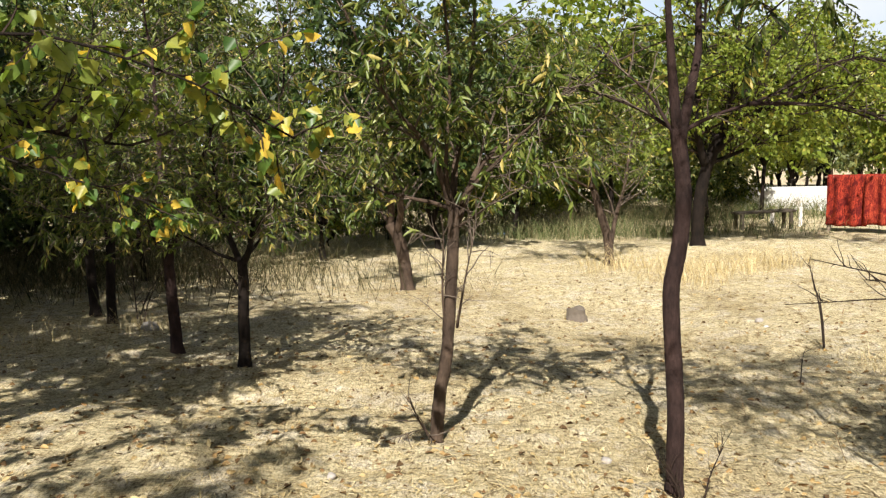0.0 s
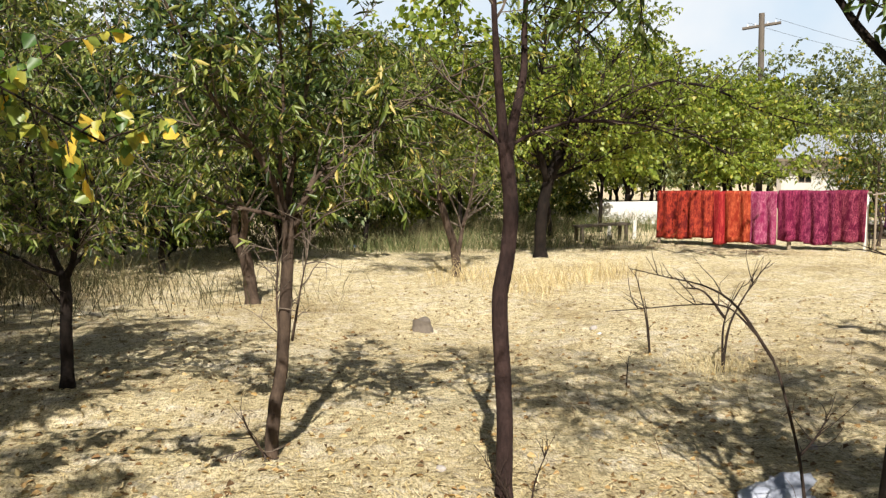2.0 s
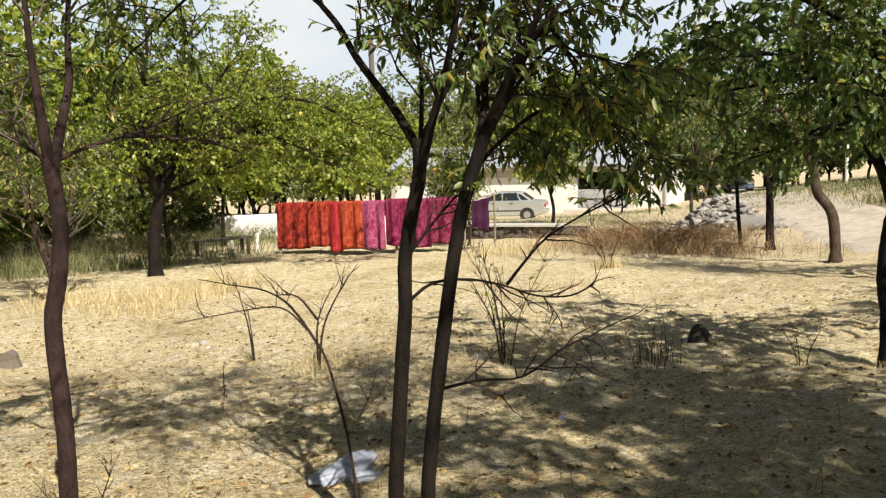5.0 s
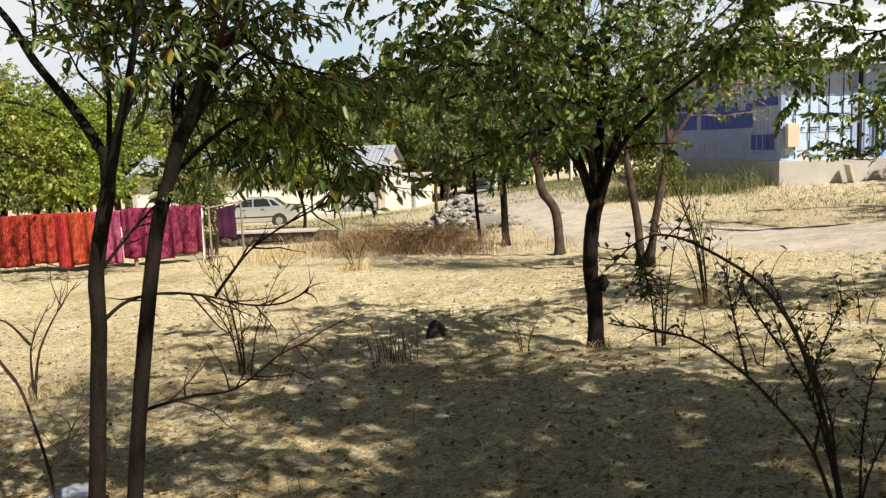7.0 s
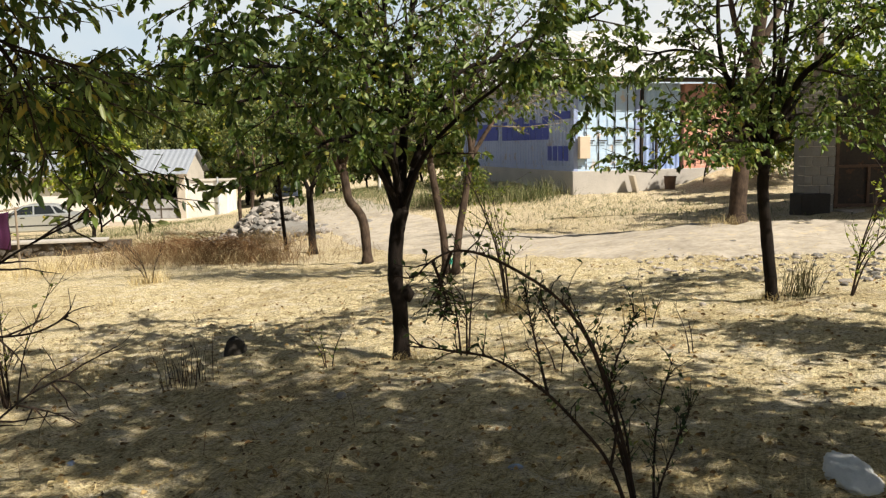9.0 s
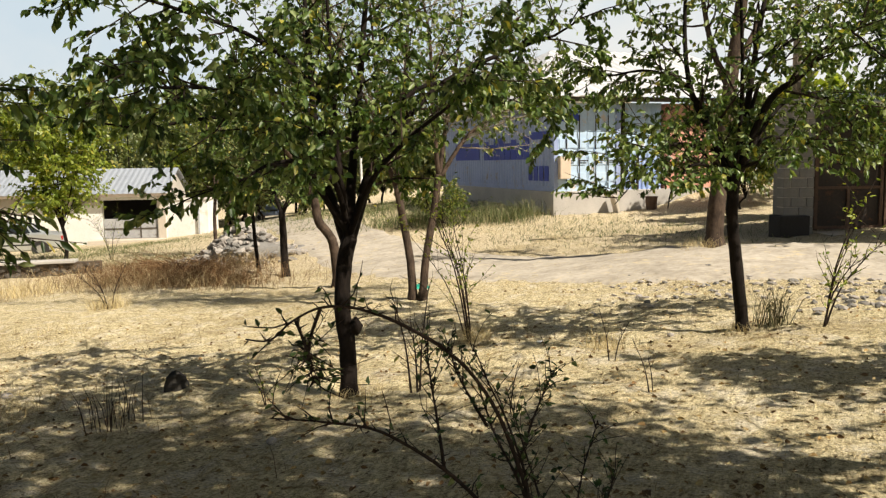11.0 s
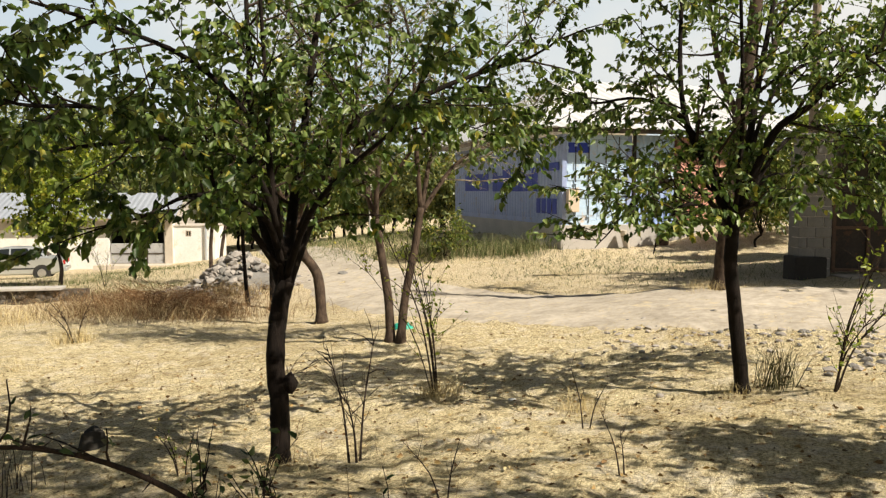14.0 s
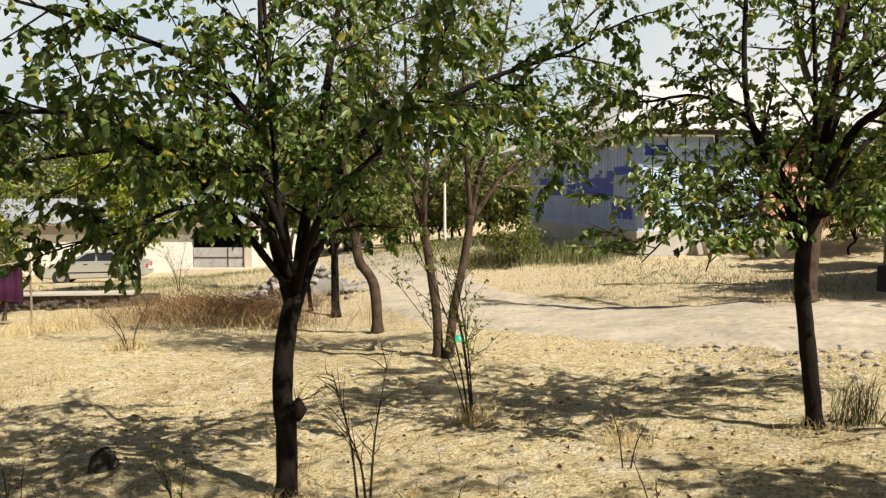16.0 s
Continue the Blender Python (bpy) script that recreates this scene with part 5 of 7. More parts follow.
def blades(places, mat, name, label, h, w, lean, seed, kind="", category="grass", group=""):
    """Upright curved blades at the places (x, y), in one mesh."""
    r = np.random.default_rng(seed)
    P = np.array(places, float)
    n = len(P)
    Z = land(P[:, 0], P[:, 1]) - 0.01
    H = h * r.uniform(0.45, 1.15, n)
    a, b = r.uniform(0, 6.283, n), r.uniform(0, 6.283, n)
    L = lean * H * r.uniform(0.2, 1.2, n)
    dx, dy = np.cos(a), np.sin(a)
    sx, sy = np.cos(b) * w / 2, np.sin(b) * w / 2
    rows = []
    for t, k in ((0, 1.0), (0.55, 0.8), (1.0, 0.12)):
        cx, cy, cz = P[:, 0] + dx * L * t * t, P[:, 1] + dy * L * t * t, Z + H * (t - 0.22 * lean * t * t)
        rows += [np.stack([cx - sx * k, cy - sy * k, cz], 1), np.stack([cx + sx * k, cy + sy * k, cz], 1)]
    V = np.stack(rows, 1).reshape(-1, 3)
    base = np.arange(n)[:, None] * 6
    F = np.concatenate([base + np.array([0, 1, 3, 2]), base + np.array([2, 3, 5, 4])], 1).reshape(-1, 4)
    ob = piece(name, sheet_mesh(name, V, F, mat))
    return tagged(ob, label, category, group, kind)


def cluster(x, y, rx, ry, n, seed):
    r = np.random.default_rng(seed)
    q = r.normal(size=(n, 2)) * 0.5
    return np.stack([x + q[:, 0] * rx, y + q[:, 1] * ry], 1)


# tall dry grass, weeds and reeds
for i, (x, y, rx, ry, n, h) in enumerate([(4.1, 12.5, 1.0, 0.7, 360, 0.5), (5.3, 13.1, 0.9, 0.6, 300, 0.6), (2.9, 13.0, 1.0, 0.6, 300, 0.55), (3.5, 11.6, 0.8, 0.6, 260, 0.4), (3.55, 6.1, 0.5, 0.4, 260, 0.28), (9.08, 2.37, 0.22, 0.2, 240, 0.3),
                                          (9.66, -0.3, 0.2, 0.2, 160, 0.16), (6.95, 2.6, 0.3, 0.25, 180, 0.14), (8.7, 0.9, 0.25, 0.25, 160, 0.3), (11.4, 9.75, 0.35, 0.3, 200, 0.4), (-3.1, 8.0, 0.6, 0.4, 220, 0.3), (-4.3, 7.2, 1.1, 0.7, 380, 0.35),
                                          (5.6, 5.4, 0.9, 0.6, 320, 0.3), (16.4, 0.6, 0.5, 0.4, 220, 0.35), (13.2, 14.2, 2.0, 1.0, 700, 0.5), (9.2, 8.6, 0.7, 0.5, 120, 0.4)]):
    blades(cluster(x, y, rx, ry, n, 300 + i), STRAW, "dry_grass_clump", "pale clump of tall dry grass", h * 0.85, 0.004 if y < 9 else 0.007, 0.9, 300 + i, kind="stuff", category="grass", group="dry grass clumps")
blades(cluster(15.4, 12.0, 1.2, 2.7, 2800, 329), WEED, "brown_weeds", "tangle of dry brown weeds beside the low wall", 0.75, 0.007, 1.2, 329, "stuff", "weeds")
blades(cluster(15.0, 12.2, 1.5, 3.2, 2600, 330), WEED_PALE, "bleached_weeds", "bleached weed stalks among the brown ones", 0.55, 0.007, 1.3, 330, "stuff", "weeds")
blades(cluster(18.6, 12.2, 0.9, 1.2, 600, 331), WEED_PALE, "brown_weeds", "dry brown weeds at a rubble heap", 0.5, 0.01, 1.2, 331, "stuff", "weeds")
blades(np.concatenate([cluster(25.9, 7.3, 1.0, 1.2, 900, 332), cluster(25.4, 10.2, 1.4, 2.0, 1400, 333), cluster(30, 13.5, 3, 2.5, 1100, 334), cluster(38, 22, 5, 3, 900, 335), cluster(36, 18, 4, 3, 900, 336)]), GREENWEED, "green_weeds",
       "half-green weeds along the foot of the plinth", 0.5, 0.014, 1.1, 332, "stuff", "weeds")
blades(np.concatenate([cluster(24, 4.5, 3.5, 3.5, 1800, 351), cluster(30, 8, 4, 4, 1500, 352), cluster(21, 1.5, 3, 3, 800, 353), cluster(34, 15, 5, 5, 2600, 354), cluster(27, 15, 3, 3, 1400, 355)]), GREENWEED, "bank_weeds",
       "low olive and straw weeds over the far bank", 0.15, 0.014, 1.3, 351, "stuff", "weeds")
blades(np.concatenate([cluster(25.6, 7.9, 0.7, 1.0, 500, 356), cluster(24.9, 9.6, 0.8, 1.4, 700, 357), cluster(26.6, 6.9, 0.5, 0.5, 200, 358)]), GREENWEED, "tall_weeds",
       "tall half-green weeds against the plinth", 0.75, 0.012, 0.6, 356, "stuff", "weeds")
blades(np.concatenate([cluster(22, 22, 4.5, 4, 2400, 371), cluster(27, 24, 4, 4, 1800, 372), cluster(20, 17, 2, 2, 800, 373)]), GREENWEED, "yard_weeds", "low half-green weeds over the yard before the house", 0.22, 0.012, 1.2, 371, "stuff", "weeds")
blades(np.concatenate([cluster(17.5, 4.5, 3.5, 5, 3500, 370), cluster(13.2, 1.0, 1.2, 5, 2600, 374)]), STRAW, "track_straw", "thin straw strewn over the dusty track", 0.07, 0.006, 1.6, 370, "stuff", "straw")
blades(cluster(5.65, 3.97, 0.24, 0.16, 46, 340), TWIG, "reed_tuft", "tuft of dark upright dry stalks", 0.42, 0.007, 0.25, 340, kind="stuff", category="grass")
blades(cluster(9.85, -0.6, 0.2, 0.2, 130, 341), UNDERGROWTH, "rush_tuft", "tuft of stiff olive rushes beside a tree", 0.52, 0.007, 0.7, 341, kind="stuff", category="grass")
# undergrowth whose dark colour carries the shade below the thicket
blades(cluster(-0.8, 21, 9, 1.6, 4000, 342), UNDERGROWTH, "thicket_undergrowth", "dry undergrowth stalks below the thicket, toned dark for its shade", 1.0, 0.011, 1.0, 342, "stuff", "undergrowth")
blades(cluster(-6.0, 12.2, 4.5, 2.2, 5000, 343), UNDERGROWTH, "thicket_undergrowth", "dry undergrowth stalks below the thicket, toned dark for its shade", 0.85, 0.009, 1.1, 343, "stuff", "undergrowth")
blades(cluster(3.5, 19.5, 5, 1.5, 3000, 344), GREENWEED, "far_weeds", "half-green tall weeds behind the clearing", 0.6, 0.011, 1.0, 344, "stuff", "weeds")

blades(cluster(8, 25.5, 6, 2, 3500, 345), GREENWEED, "far_weeds", "half-green tall weeds behind the rugs", 0.8, 0.014, 1.0, 345, "stuff", "weeds")
# heap of cut brush in the brown weeds
pile_rng = random.Random(350)
pv, pf = [], []
pb = on(15.6, 11.9)
for k in range(420):
    a, d = pile_rng.uniform(0, 6.283), pile_rng.random() ** 0.6
    x, y = 1.0 * d * math.cos(a), 1.9 * d * math.sin(a)
    z = float(land(pb.x + x, pb.y + y)) - pb.z + 0.55 * (1 - d * d) * pile_rng.random() + 0.02
    tw = shoot(pile_rng, (x, y, z), (math.cos(a * 3), math.sin(a * 5), pile_rng.uniform(-0.1, 0.45)), pile_rng.uniform(0.3, 0.9), 3, 0.2, -0.02)
    tube(pv, pf, tw, [0.007, 0.006, 0.004, 0.002], 4)
pile = piece("brush_pile", mesh_of("brush_pile", pv, pf, WEED))
pile.matrix_basis = Matrix.Translation(pb)
tagged(pile, "heap of dry reddish-brown cut brush on straw", "brush pile", kind="stuff")
# thin dry stalks standing singly over the clearing
stalks = np.random.default_rng(360)
blades(np.stack([stalks.uniform(1.5, 10, 240), stalks.uniform(0.8, 9, 240)], 1), WEED, "dry_stalks", "thin single dry weed stalks over the straw", 0.3, 0.004, 0.6, 361, "stuff", "weeds")
# short stubble and lying straw over the clearing
r = np.random.default_rng(77)
n = 120000
d = 2.2 + 15 * r.random(n) ** 1.5
a = np.radians(r.uniform(-18, 128, n))
X, Y = 0.4 + d * np.cos(a), -0.4 + d * np.sin(a)
keep = (np.sin(X * 1.7 + 0.6 * Y) + np.sin(Y * 2.3 - X) + r.normal(size=n) * 0.9) > -0.9
X, Y = X[keep], Y[keep]
blades(np.stack([X[:26000], Y[:26000]], 1), STRAW, "grass_stubble", "short dry grass stubble over the ground", 0.04, 0.003, 1.2, 78, "stuff", "grass")
X, Y = X[26000:], Y[26000:]
n = len(X)
ang, L = r.uniform(0, 6.283, n), r.uniform(0.025, 0.11, n)
wid = 0.0011 + 0.0013 * r.random(n)
ux, uy = np.cos(ang), np.sin(ang)
rows = []
for t in (-0.5, 0.0, 0.5):
    cx, cy = X + ux * L * t + uy * 0.12 * L * (0.25 - t * t), Y + uy * L * t - ux * 0.12 * L * (0.25 - t * t)
    cz = land(cx, cy) + 0.006 + r.uniform(0, 0.012, n)
    for s in (-1, 1):
        rows.append(np.stack([cx - uy * wid * s, cy + ux * wid * s, cz], 1))
V = np.stack(rows, 1).reshape(-1, 3)
base = np.arange(n)[:, None] * 6
F = np.concatenate([base + np.array([0, 1, 3, 2]), base + np.array([2, 3, 5, 4])], 1).reshape(-1, 4)
tagged(piece("lying_straw", sheet_mesh("lying_straw", V, F, STRAW)), "scattered lying straw on the dusty ground", "straw", kind="stuff")
n = 9500
d, a = 2.0 + 11 * r.random(n) ** 1.6, np.radians(r.uniform(-18, 125, n))
X, Y = 0.3 + d * np.cos(a), -0.3 + d * np.sin(a)
P = np.stack([X, Y, land(X, Y) + 0.008], 1)
A = np.stack([r.normal(size=n), r.normal(size=n), r.normal(size=n) * 0.12], 1)
V, F = leaf_cloud(P, A, r.uniform(0.02, 0.055, n), 0.6, np.random.default_rng(79), 0.35)
tagged(piece("fallen_leaves", sheet_mesh("fallen_leaves", V, F, LITTER)), "scattered brown and yellow fallen leaves", "leaf litter", kind="stuff")


def lump(size, seed, squash=(1, 1, 0.7), sub=2, rough=0.35):
    bm = bmesh.new()
    bmesh.ops.create_icosphere(bm, subdivisions=sub, radius=size)
    off = Vector((seed * 3.1, seed * 1.7, seed))
    for v in bm.verts:
        k = 1 + rough * noise.noise(v.co / size * 1.1 + off) + rough * 0.4 * noise.noise(v.co / size * 3 + off)
        v.co = Vector((v.co.x * squash[0], v.co.y * squash[1], v.co.z * squash[2])) * k
    return bm


# rubble at the edge of the track, and the heap by the road
ROCKS = []
for i in range(8):
    bm = lump(1.0, i + 1, (1, 0.8, 0.5), 1, 0.6)
    me = bpy.data.meshes.new("stone")
    bm.to_mesh(me)
    bm.free()
    me.materials.append(STONE if i % 3 else BLOCK)
    ROCKS.append(me)
rng = random.Random(21)
spots = [(rng.gauss(12.6, 0.75), rng.uniform(-3.6, 1.6), rng.uniform(0.02, 0.065)) for _ in range(240)] + [(rng.gauss(11.1, 0.5), rng.uniform(-2.6, -1.0), rng.uniform(0.03, 0.08)) for _ in range(55)]
rubble = thing("rubble_patch", Matrix.Translation(on(12.5, -1)), "grey broken stones strewn along the dirt track", "rubble")
for x, y, s in spots:
    ob = piece("stone", rng.choice(ROCKS), rubble)
    ob.matrix_basis = Matrix.Translation(on(x, y, s * 0.12) - on(12.5, -1)) @ pose(0, 0, 0, rng.uniform(-20, 20), rng.uniform(-20, 20), rng.uniform(0, 360)) @ Matrix.Scale(s, 4)
heap = thing("rubble_heap", Matrix.Translation(on(20.1, 13.3)), "heap of pale rubble and stones by the road", "rubble")
for _ in range(260):
    x, y = rng.gauss(0, 0.85), rng.gauss(0, 0.85)
    s = rng.uniform(0.06, 0.2)
    z = 0.95 * math.exp(-(x * x + y * y) / 0.9)
    ob = piece("stone", rng.choice(ROCKS), heap)
    ob.matrix_basis = Matrix.Translation(on(20.1 + x, 13.3 + y, z) - on(20.1, 13.3)) @ pose(0, 0, 0, rng.uniform(-30, 30), rng.uniform(-30, 30), rng.uniform(0, 360)) @ Matrix.Scale(s, 4)
me = bpy.data.meshes.new("heap_core")
bm = lump(1.05, 9, (1, 1, 0.5), 3, 0.35)
bm.to_mesh(me)
bm.free()
me.materials.append(BLOCK)
piece("core", me, heap)
for i, (x, y, s) in enumerate([(-3.1, 8.05, 0.1), (3.0, 4.05, 0.03), (6.3, 5.9, 0.05), (3.4, 8.65, 0.05), (9.4, 0.35, 0.035), (-0.6, 3.6, 0.025), (5.4, 2.4, 0.035), (0.75, 3.85, 0.03)]):
    ob = part("stone", lump(s, 40 + i), STONE, None, smooth=True)
    ob.matrix_basis = Matrix.Translation(on(x, y, s * 0.3))
    tagged(ob, "small pale stone on dry straw", "stone", "loose stones")


def stump(x, y, r, h, label, seed, mat=BARK_GREY):
    rng = random.Random(seed)
    bm = bmesh.new()
    rings = []
    for z, k in ((-0.05, 1.3), (0.05, 1.08), (h * 0.6, 0.95), (h, 0.92), (h, 0.7), (h - 0.015, 0.2)):
        rings.append([bm.verts.new((r * k * (1 + 0.14 * math.sin(3 * a + seed) + rng.uniform(-.05, .05)) * math.cos(a), r * k * (1 + 0.12 * math.cos(2 * a)) * math.sin(a), z + (0.02 * math.sin(2 * a) if z > 0.1 else 0))) for a in [2 * math.pi * i / 16 for i in range(16)]])
    for p, q in zip(rings, rings[1:]):
        for i in range(16):
            bm.faces.new((p[i], p[(i + 1) % 16], q[(i + 1) % 16], q[i]))
    bm.faces.new(rings[-1])
    ob = part("stump", bm, mat)
    ob.matrix_basis = Matrix.Translation(on(x, y))
    return tagged(ob, label, "tree stump")


stump(1.47, 9.25, 0.11, 0.15, "grey weathered tree stump in dry straw", 3, POLEWOOD)
stump(6.85, 4.42, 0.095, 0.12, "dark tree stump in shade", 5, BLACKVOID)


def crumpled(name, label, x, y, size, squash, mat, seed, category, rough=0.5, sub=4):
    bm = bmesh.new()
    bmesh.ops.create_icosphere(bm, subdivisions=sub, radius=size)
    off = Vector((seed, seed * 2.3, 0))
    for v in bm.verts:
        q = v.co / size
        k = 1 + rough * noise.noise(q * 1.4 + off) + rough * 0.7 * abs(noise.noise(q * 4 + off)) + 0.12 * noise.noise(q * 11 + off)
        v.co = Vector((v.co.x * squash[0], v.co.y * squash[1], max(v.co.z, -size * 0.25) * squash[2])) * k
    ob = part(name, bm, mat, None, smooth=True)
    ob.matrix_basis = Matrix.Translation(on(x, y, size * 0.15 * squash[2])) @ Matrix.Rotation(seed, 4, "Z")
    return tagged(ob, label, category)


crumpled("plastic_bag", "crumpled translucent pale plastic bag on straw", 2.32, 3.3, 0.125, (1.4, 0.9, 0.45), PLASTIC, 0.3, "bag", 0.8)
crumpled("white_sack", "soft white woven sack lying in shade", 4.43, -0.71, 0.135, (1.6, 0.75, 0.34), SACK, 0.2, "sack", 0.25)
crumpled("green_wrapper", "small crumpled green plastic scrap", 13.1, 4.75, 0.1, (1.3, 0.8, 0.8), GREENPLASTIC, 2, "litter", 0.6, 3)
for i, (x, y, m) in enumerate([(3.92, 3.33, BLUEPLASTIC), (4.28, 0.76, BLUEPLASTIC), (1.42, 20.2, BLUEPLASTIC), (3.3, 8.2, SACK), (9.0, 1.6, SACK)]):
    crumpled("wrapper", ("small faded blue plastic wrapper", "scrap of white paper")[m is SACK], x, y, 0.026 if y < 15 else 0.1, (1.4, 0.8, 0.5), m, 4 + i, "litter", 0.6, 2)


# ---- rugs airing on a rail ----
RA, RB = on(9.55, 19.95), on(12.75, 16.1)
rail_dir = (RB - RA).normalized()
ang = math.degrees(math.atan2(rail_dir.y, rail_dir.x))
RL = (RB - RA).length
rail = thing("rug_rail", pose(RA.x, RA.y, RA.z, 0, 0, ang), "wooden rail on whitewashed posts for airing rugs", "rail")
tilt = (RB.z - RA.z) / RL
part("bar", rod(bmesh.new(), (-0.1, 0, 1.34 - tilt * 0.1), (RL + 0.1, 0, 1.34 + tilt * (RL + 0.1)), 0.03), WOODOLD, rail)
for k in range(4):
    x = RL * k / 3
    part("post", rod(bmesh.new(), (x, 0.02, -0.2 + tilt * x), (x, 0.02, 1.32 + tilt * x), 0.05, 10, 0.04), LIME if k == 3 else WOODOLD, rail, "whitewashed post" if k == 3 else "")
RUGS = [("red", (0.341, 0.028, 0.019), (0.099, 0.012, 0.012), (0.46, 0.065, 0.033), 8, 0.0, 0.95), ("red", (0.360, 0.031, 0.019), (0.124, 0.012, 0.012), (0.48, 0.085, 0.042), 9, 0.9, 0.7), ("scarlet", (0.36, 0.022, 0.026), (0.22, 0.012, 0.018), (0.44, 0.062, 0.05), 3, 1.52, 0.3),
        ("orange", (0.409, 0.052, 0.022), (0.217, 0.022, 0.012), (0.50, 0.12, 0.055), 8, 1.8, 0.6), ("pink", (0.360, 0.037, 0.124), (0.211, 0.019, 0.074), (0.465, 0.174, 0.248), 12, 2.42, 0.62), ("crimson", (0.223, 0.012, 0.062), (0.099, 0.007, 0.031), (0.341, 0.062, 0.124), 9, 3.1, 0.6),
        ("crimson", (0.211, 0.012, 0.056), (0.087, 0.007, 0.031), (0.341, 0.074, 0.136), 10, 3.72, 0.6), ("maroon", (0.186, 0.012, 0.043), (0.081, 0.006, 0.025), (0.310, 0.074, 0.112), 8, 4.34, 0.66)]
for i, (tone, base_c, deep, light, stripes, x0, w) in enumerate(RUGS):
    h = (1.24, 1.19, 1.34, 1.27, 1.3, 1.2, 1.26, 1.17)[i]
    nx, nz = 14, 26
    V, F, UV = [], [], []
    prof = []
    for k in range(nz + 1):
        s = k / nz * (h + 0.45)
        if s < 0.42:
            prof.append((0.045, 1.38 - 0.42 + s))
        elif s < 0.47:
            q = (s - 0.42) / 0.05 * math.pi
            prof.append((0.045 * math.cos(q), 1.375 + 0.02 * math.sin(q)))
        else:
            prof.append((-0.045 - 0.05 * (s - 0.47) / h, 1.375 - (s - 0.47)))
    for k, (yy, zz) in enumerate(prof):
        for j in range(nx + 1):
            x = x0 - 0.02 + (w + 0.05) * j / nx
            wave = 0.05 * math.sin(x * 17 + i) * (0.3 + abs(1.38 - zz)) + 0.012 * math.sin(x * 31 + zz * 3)
            V.append((x, yy + (wave if yy < 0 else -wave * 0.3), zz + tilt * x - (0.02 * math.sin(3.1 * j / nx) if k == nz else 0)))
            UV.append((j / nx, k / nz))
    for k in range(nz):
        for j in range(nx):
            a0 = k * (nx + 1) + j
            F.append((a0, a0 + 1, a0 + nx + 2, a0 + nx + 1))
    me = mesh_of("rug", V, F, rug_material("rug_" + tone, base_c, deep, light, stripes), True)
    uv = me.uv_layers.new(name="UVMap")
    uv.data.foreach_set("uv", [c for lp in me.loops for c in UV[lp.vertex_index]])
    ob = piece("rug", me)
    ob.matrix_basis = pose(RA.x, RA.y, RA.z, 0, 0, ang)
    mod = ob.modifiers.new("thickness", "SOLIDIFY")
    mod.thickness = 0.012
    tagged(ob, f"{tone} patterned woven rug hung over a rail", "rug", "rugs on the rail")
# a purple cloth at the rail's end
bm = bmesh.new()
bmesh.ops.create_grid(bm, x_segments=16, y_segments=20, size=0.5)
for v in bm.verts:
    x, z = v.co.x, v.co.y
    v.co = Vector((x * 0.5, 0.04 * math.sin(x * 14) + 0.02 * math.sin(z * 9), 0.92 + z * (0.78 + 0.2 * x)))
purple = part("purple_cloth", bm, rough_paint("purple_fabric", (0.055, 0.008, 0.04), (0.022, 0.004, 0.018), 4, 60, 0.9), None, smooth=True)
mod = purple.modifiers.new("thickness", "SOLIDIFY")
mod.thickness = 0.012
pc = RB + rail_dir * 0.6
purple.matrix_basis = pose(pc.x, pc.y, pc.z, 0, 0, ang + 35)
tagged(purple, "dark purple cloth hanging beside the rugs", "cloth")
prop = thing("cloth_prop", pose(pc.x, pc.y, pc.z, 0, 0, ang + 35), "thin wooden prop carrying a cloth", "pole")
part("post", rod(bmesh.new(), (-0.42, 0.03, -0.1), (-0.42, 0.03, 1.36), 0.025), WOODOLD, prop)
part("post", rod(bmesh.new(), (0.42, 0.03, -0.1), (0.42, 0.03, 1.44), 0.025), WOODOLD, prop)
part("bar", rod(bmesh.new(), (-0.5, 0.03, 1.30), (0.5, 0.03, 1.42), 0.02), WOODOLD, prop)

# timber bench, short white post and low white wall under the trees
b = on(8.3, 20.9)
bench = thing("bench", pose(b.x, b.y, b.z, 0, 0, 8), "old dark timber bench under the trees", "bench")
part("seat", boxes(((-0.8, -0.22, 0.42), (0.8, -0.02, 0.47)), ((-0.8, 0.02, 0.42), (0.8, 0.22, 0.47)), bevel=0.008), DARKWOOD, bench)
for x in (-0.68, 0.68):
    for y in (-0.17, 0.17):
        part("leg", boxes(((x - 0.04, y - 0.04, -0.08), (x + 0.04, y + 0.04, 0.42)), bevel=0.006), DARKWOOD, bench)
for x, y, h in ((9.75, 22.0, 0.55), (8.8, 21.6, 0.42)):
    b = on(x, y)
    ob = part("white_post", rod(bmesh.new(), (0, 0, -0.1), (0.02, 0, h), 0.06, 12, 0.05), LIME)
    ob.matrix_basis = Matrix.Translation(b)
    tagged(ob, "short whitewashed stake in the ground", "post", "white stakes")
b = on(13.9, 28.0)
wall = part("wall_low", boxes(((-3.6, -0.12, -0.5), (3.6, 0.12, 0.85)), bevel=0.02), WHITEWASH)
wall.matrix_basis = pose(b.x, b.y, b.z, 0, 0, -24)
tagged(wall, "low whitewashed yard wall behind trees", "wall", kind="structure")

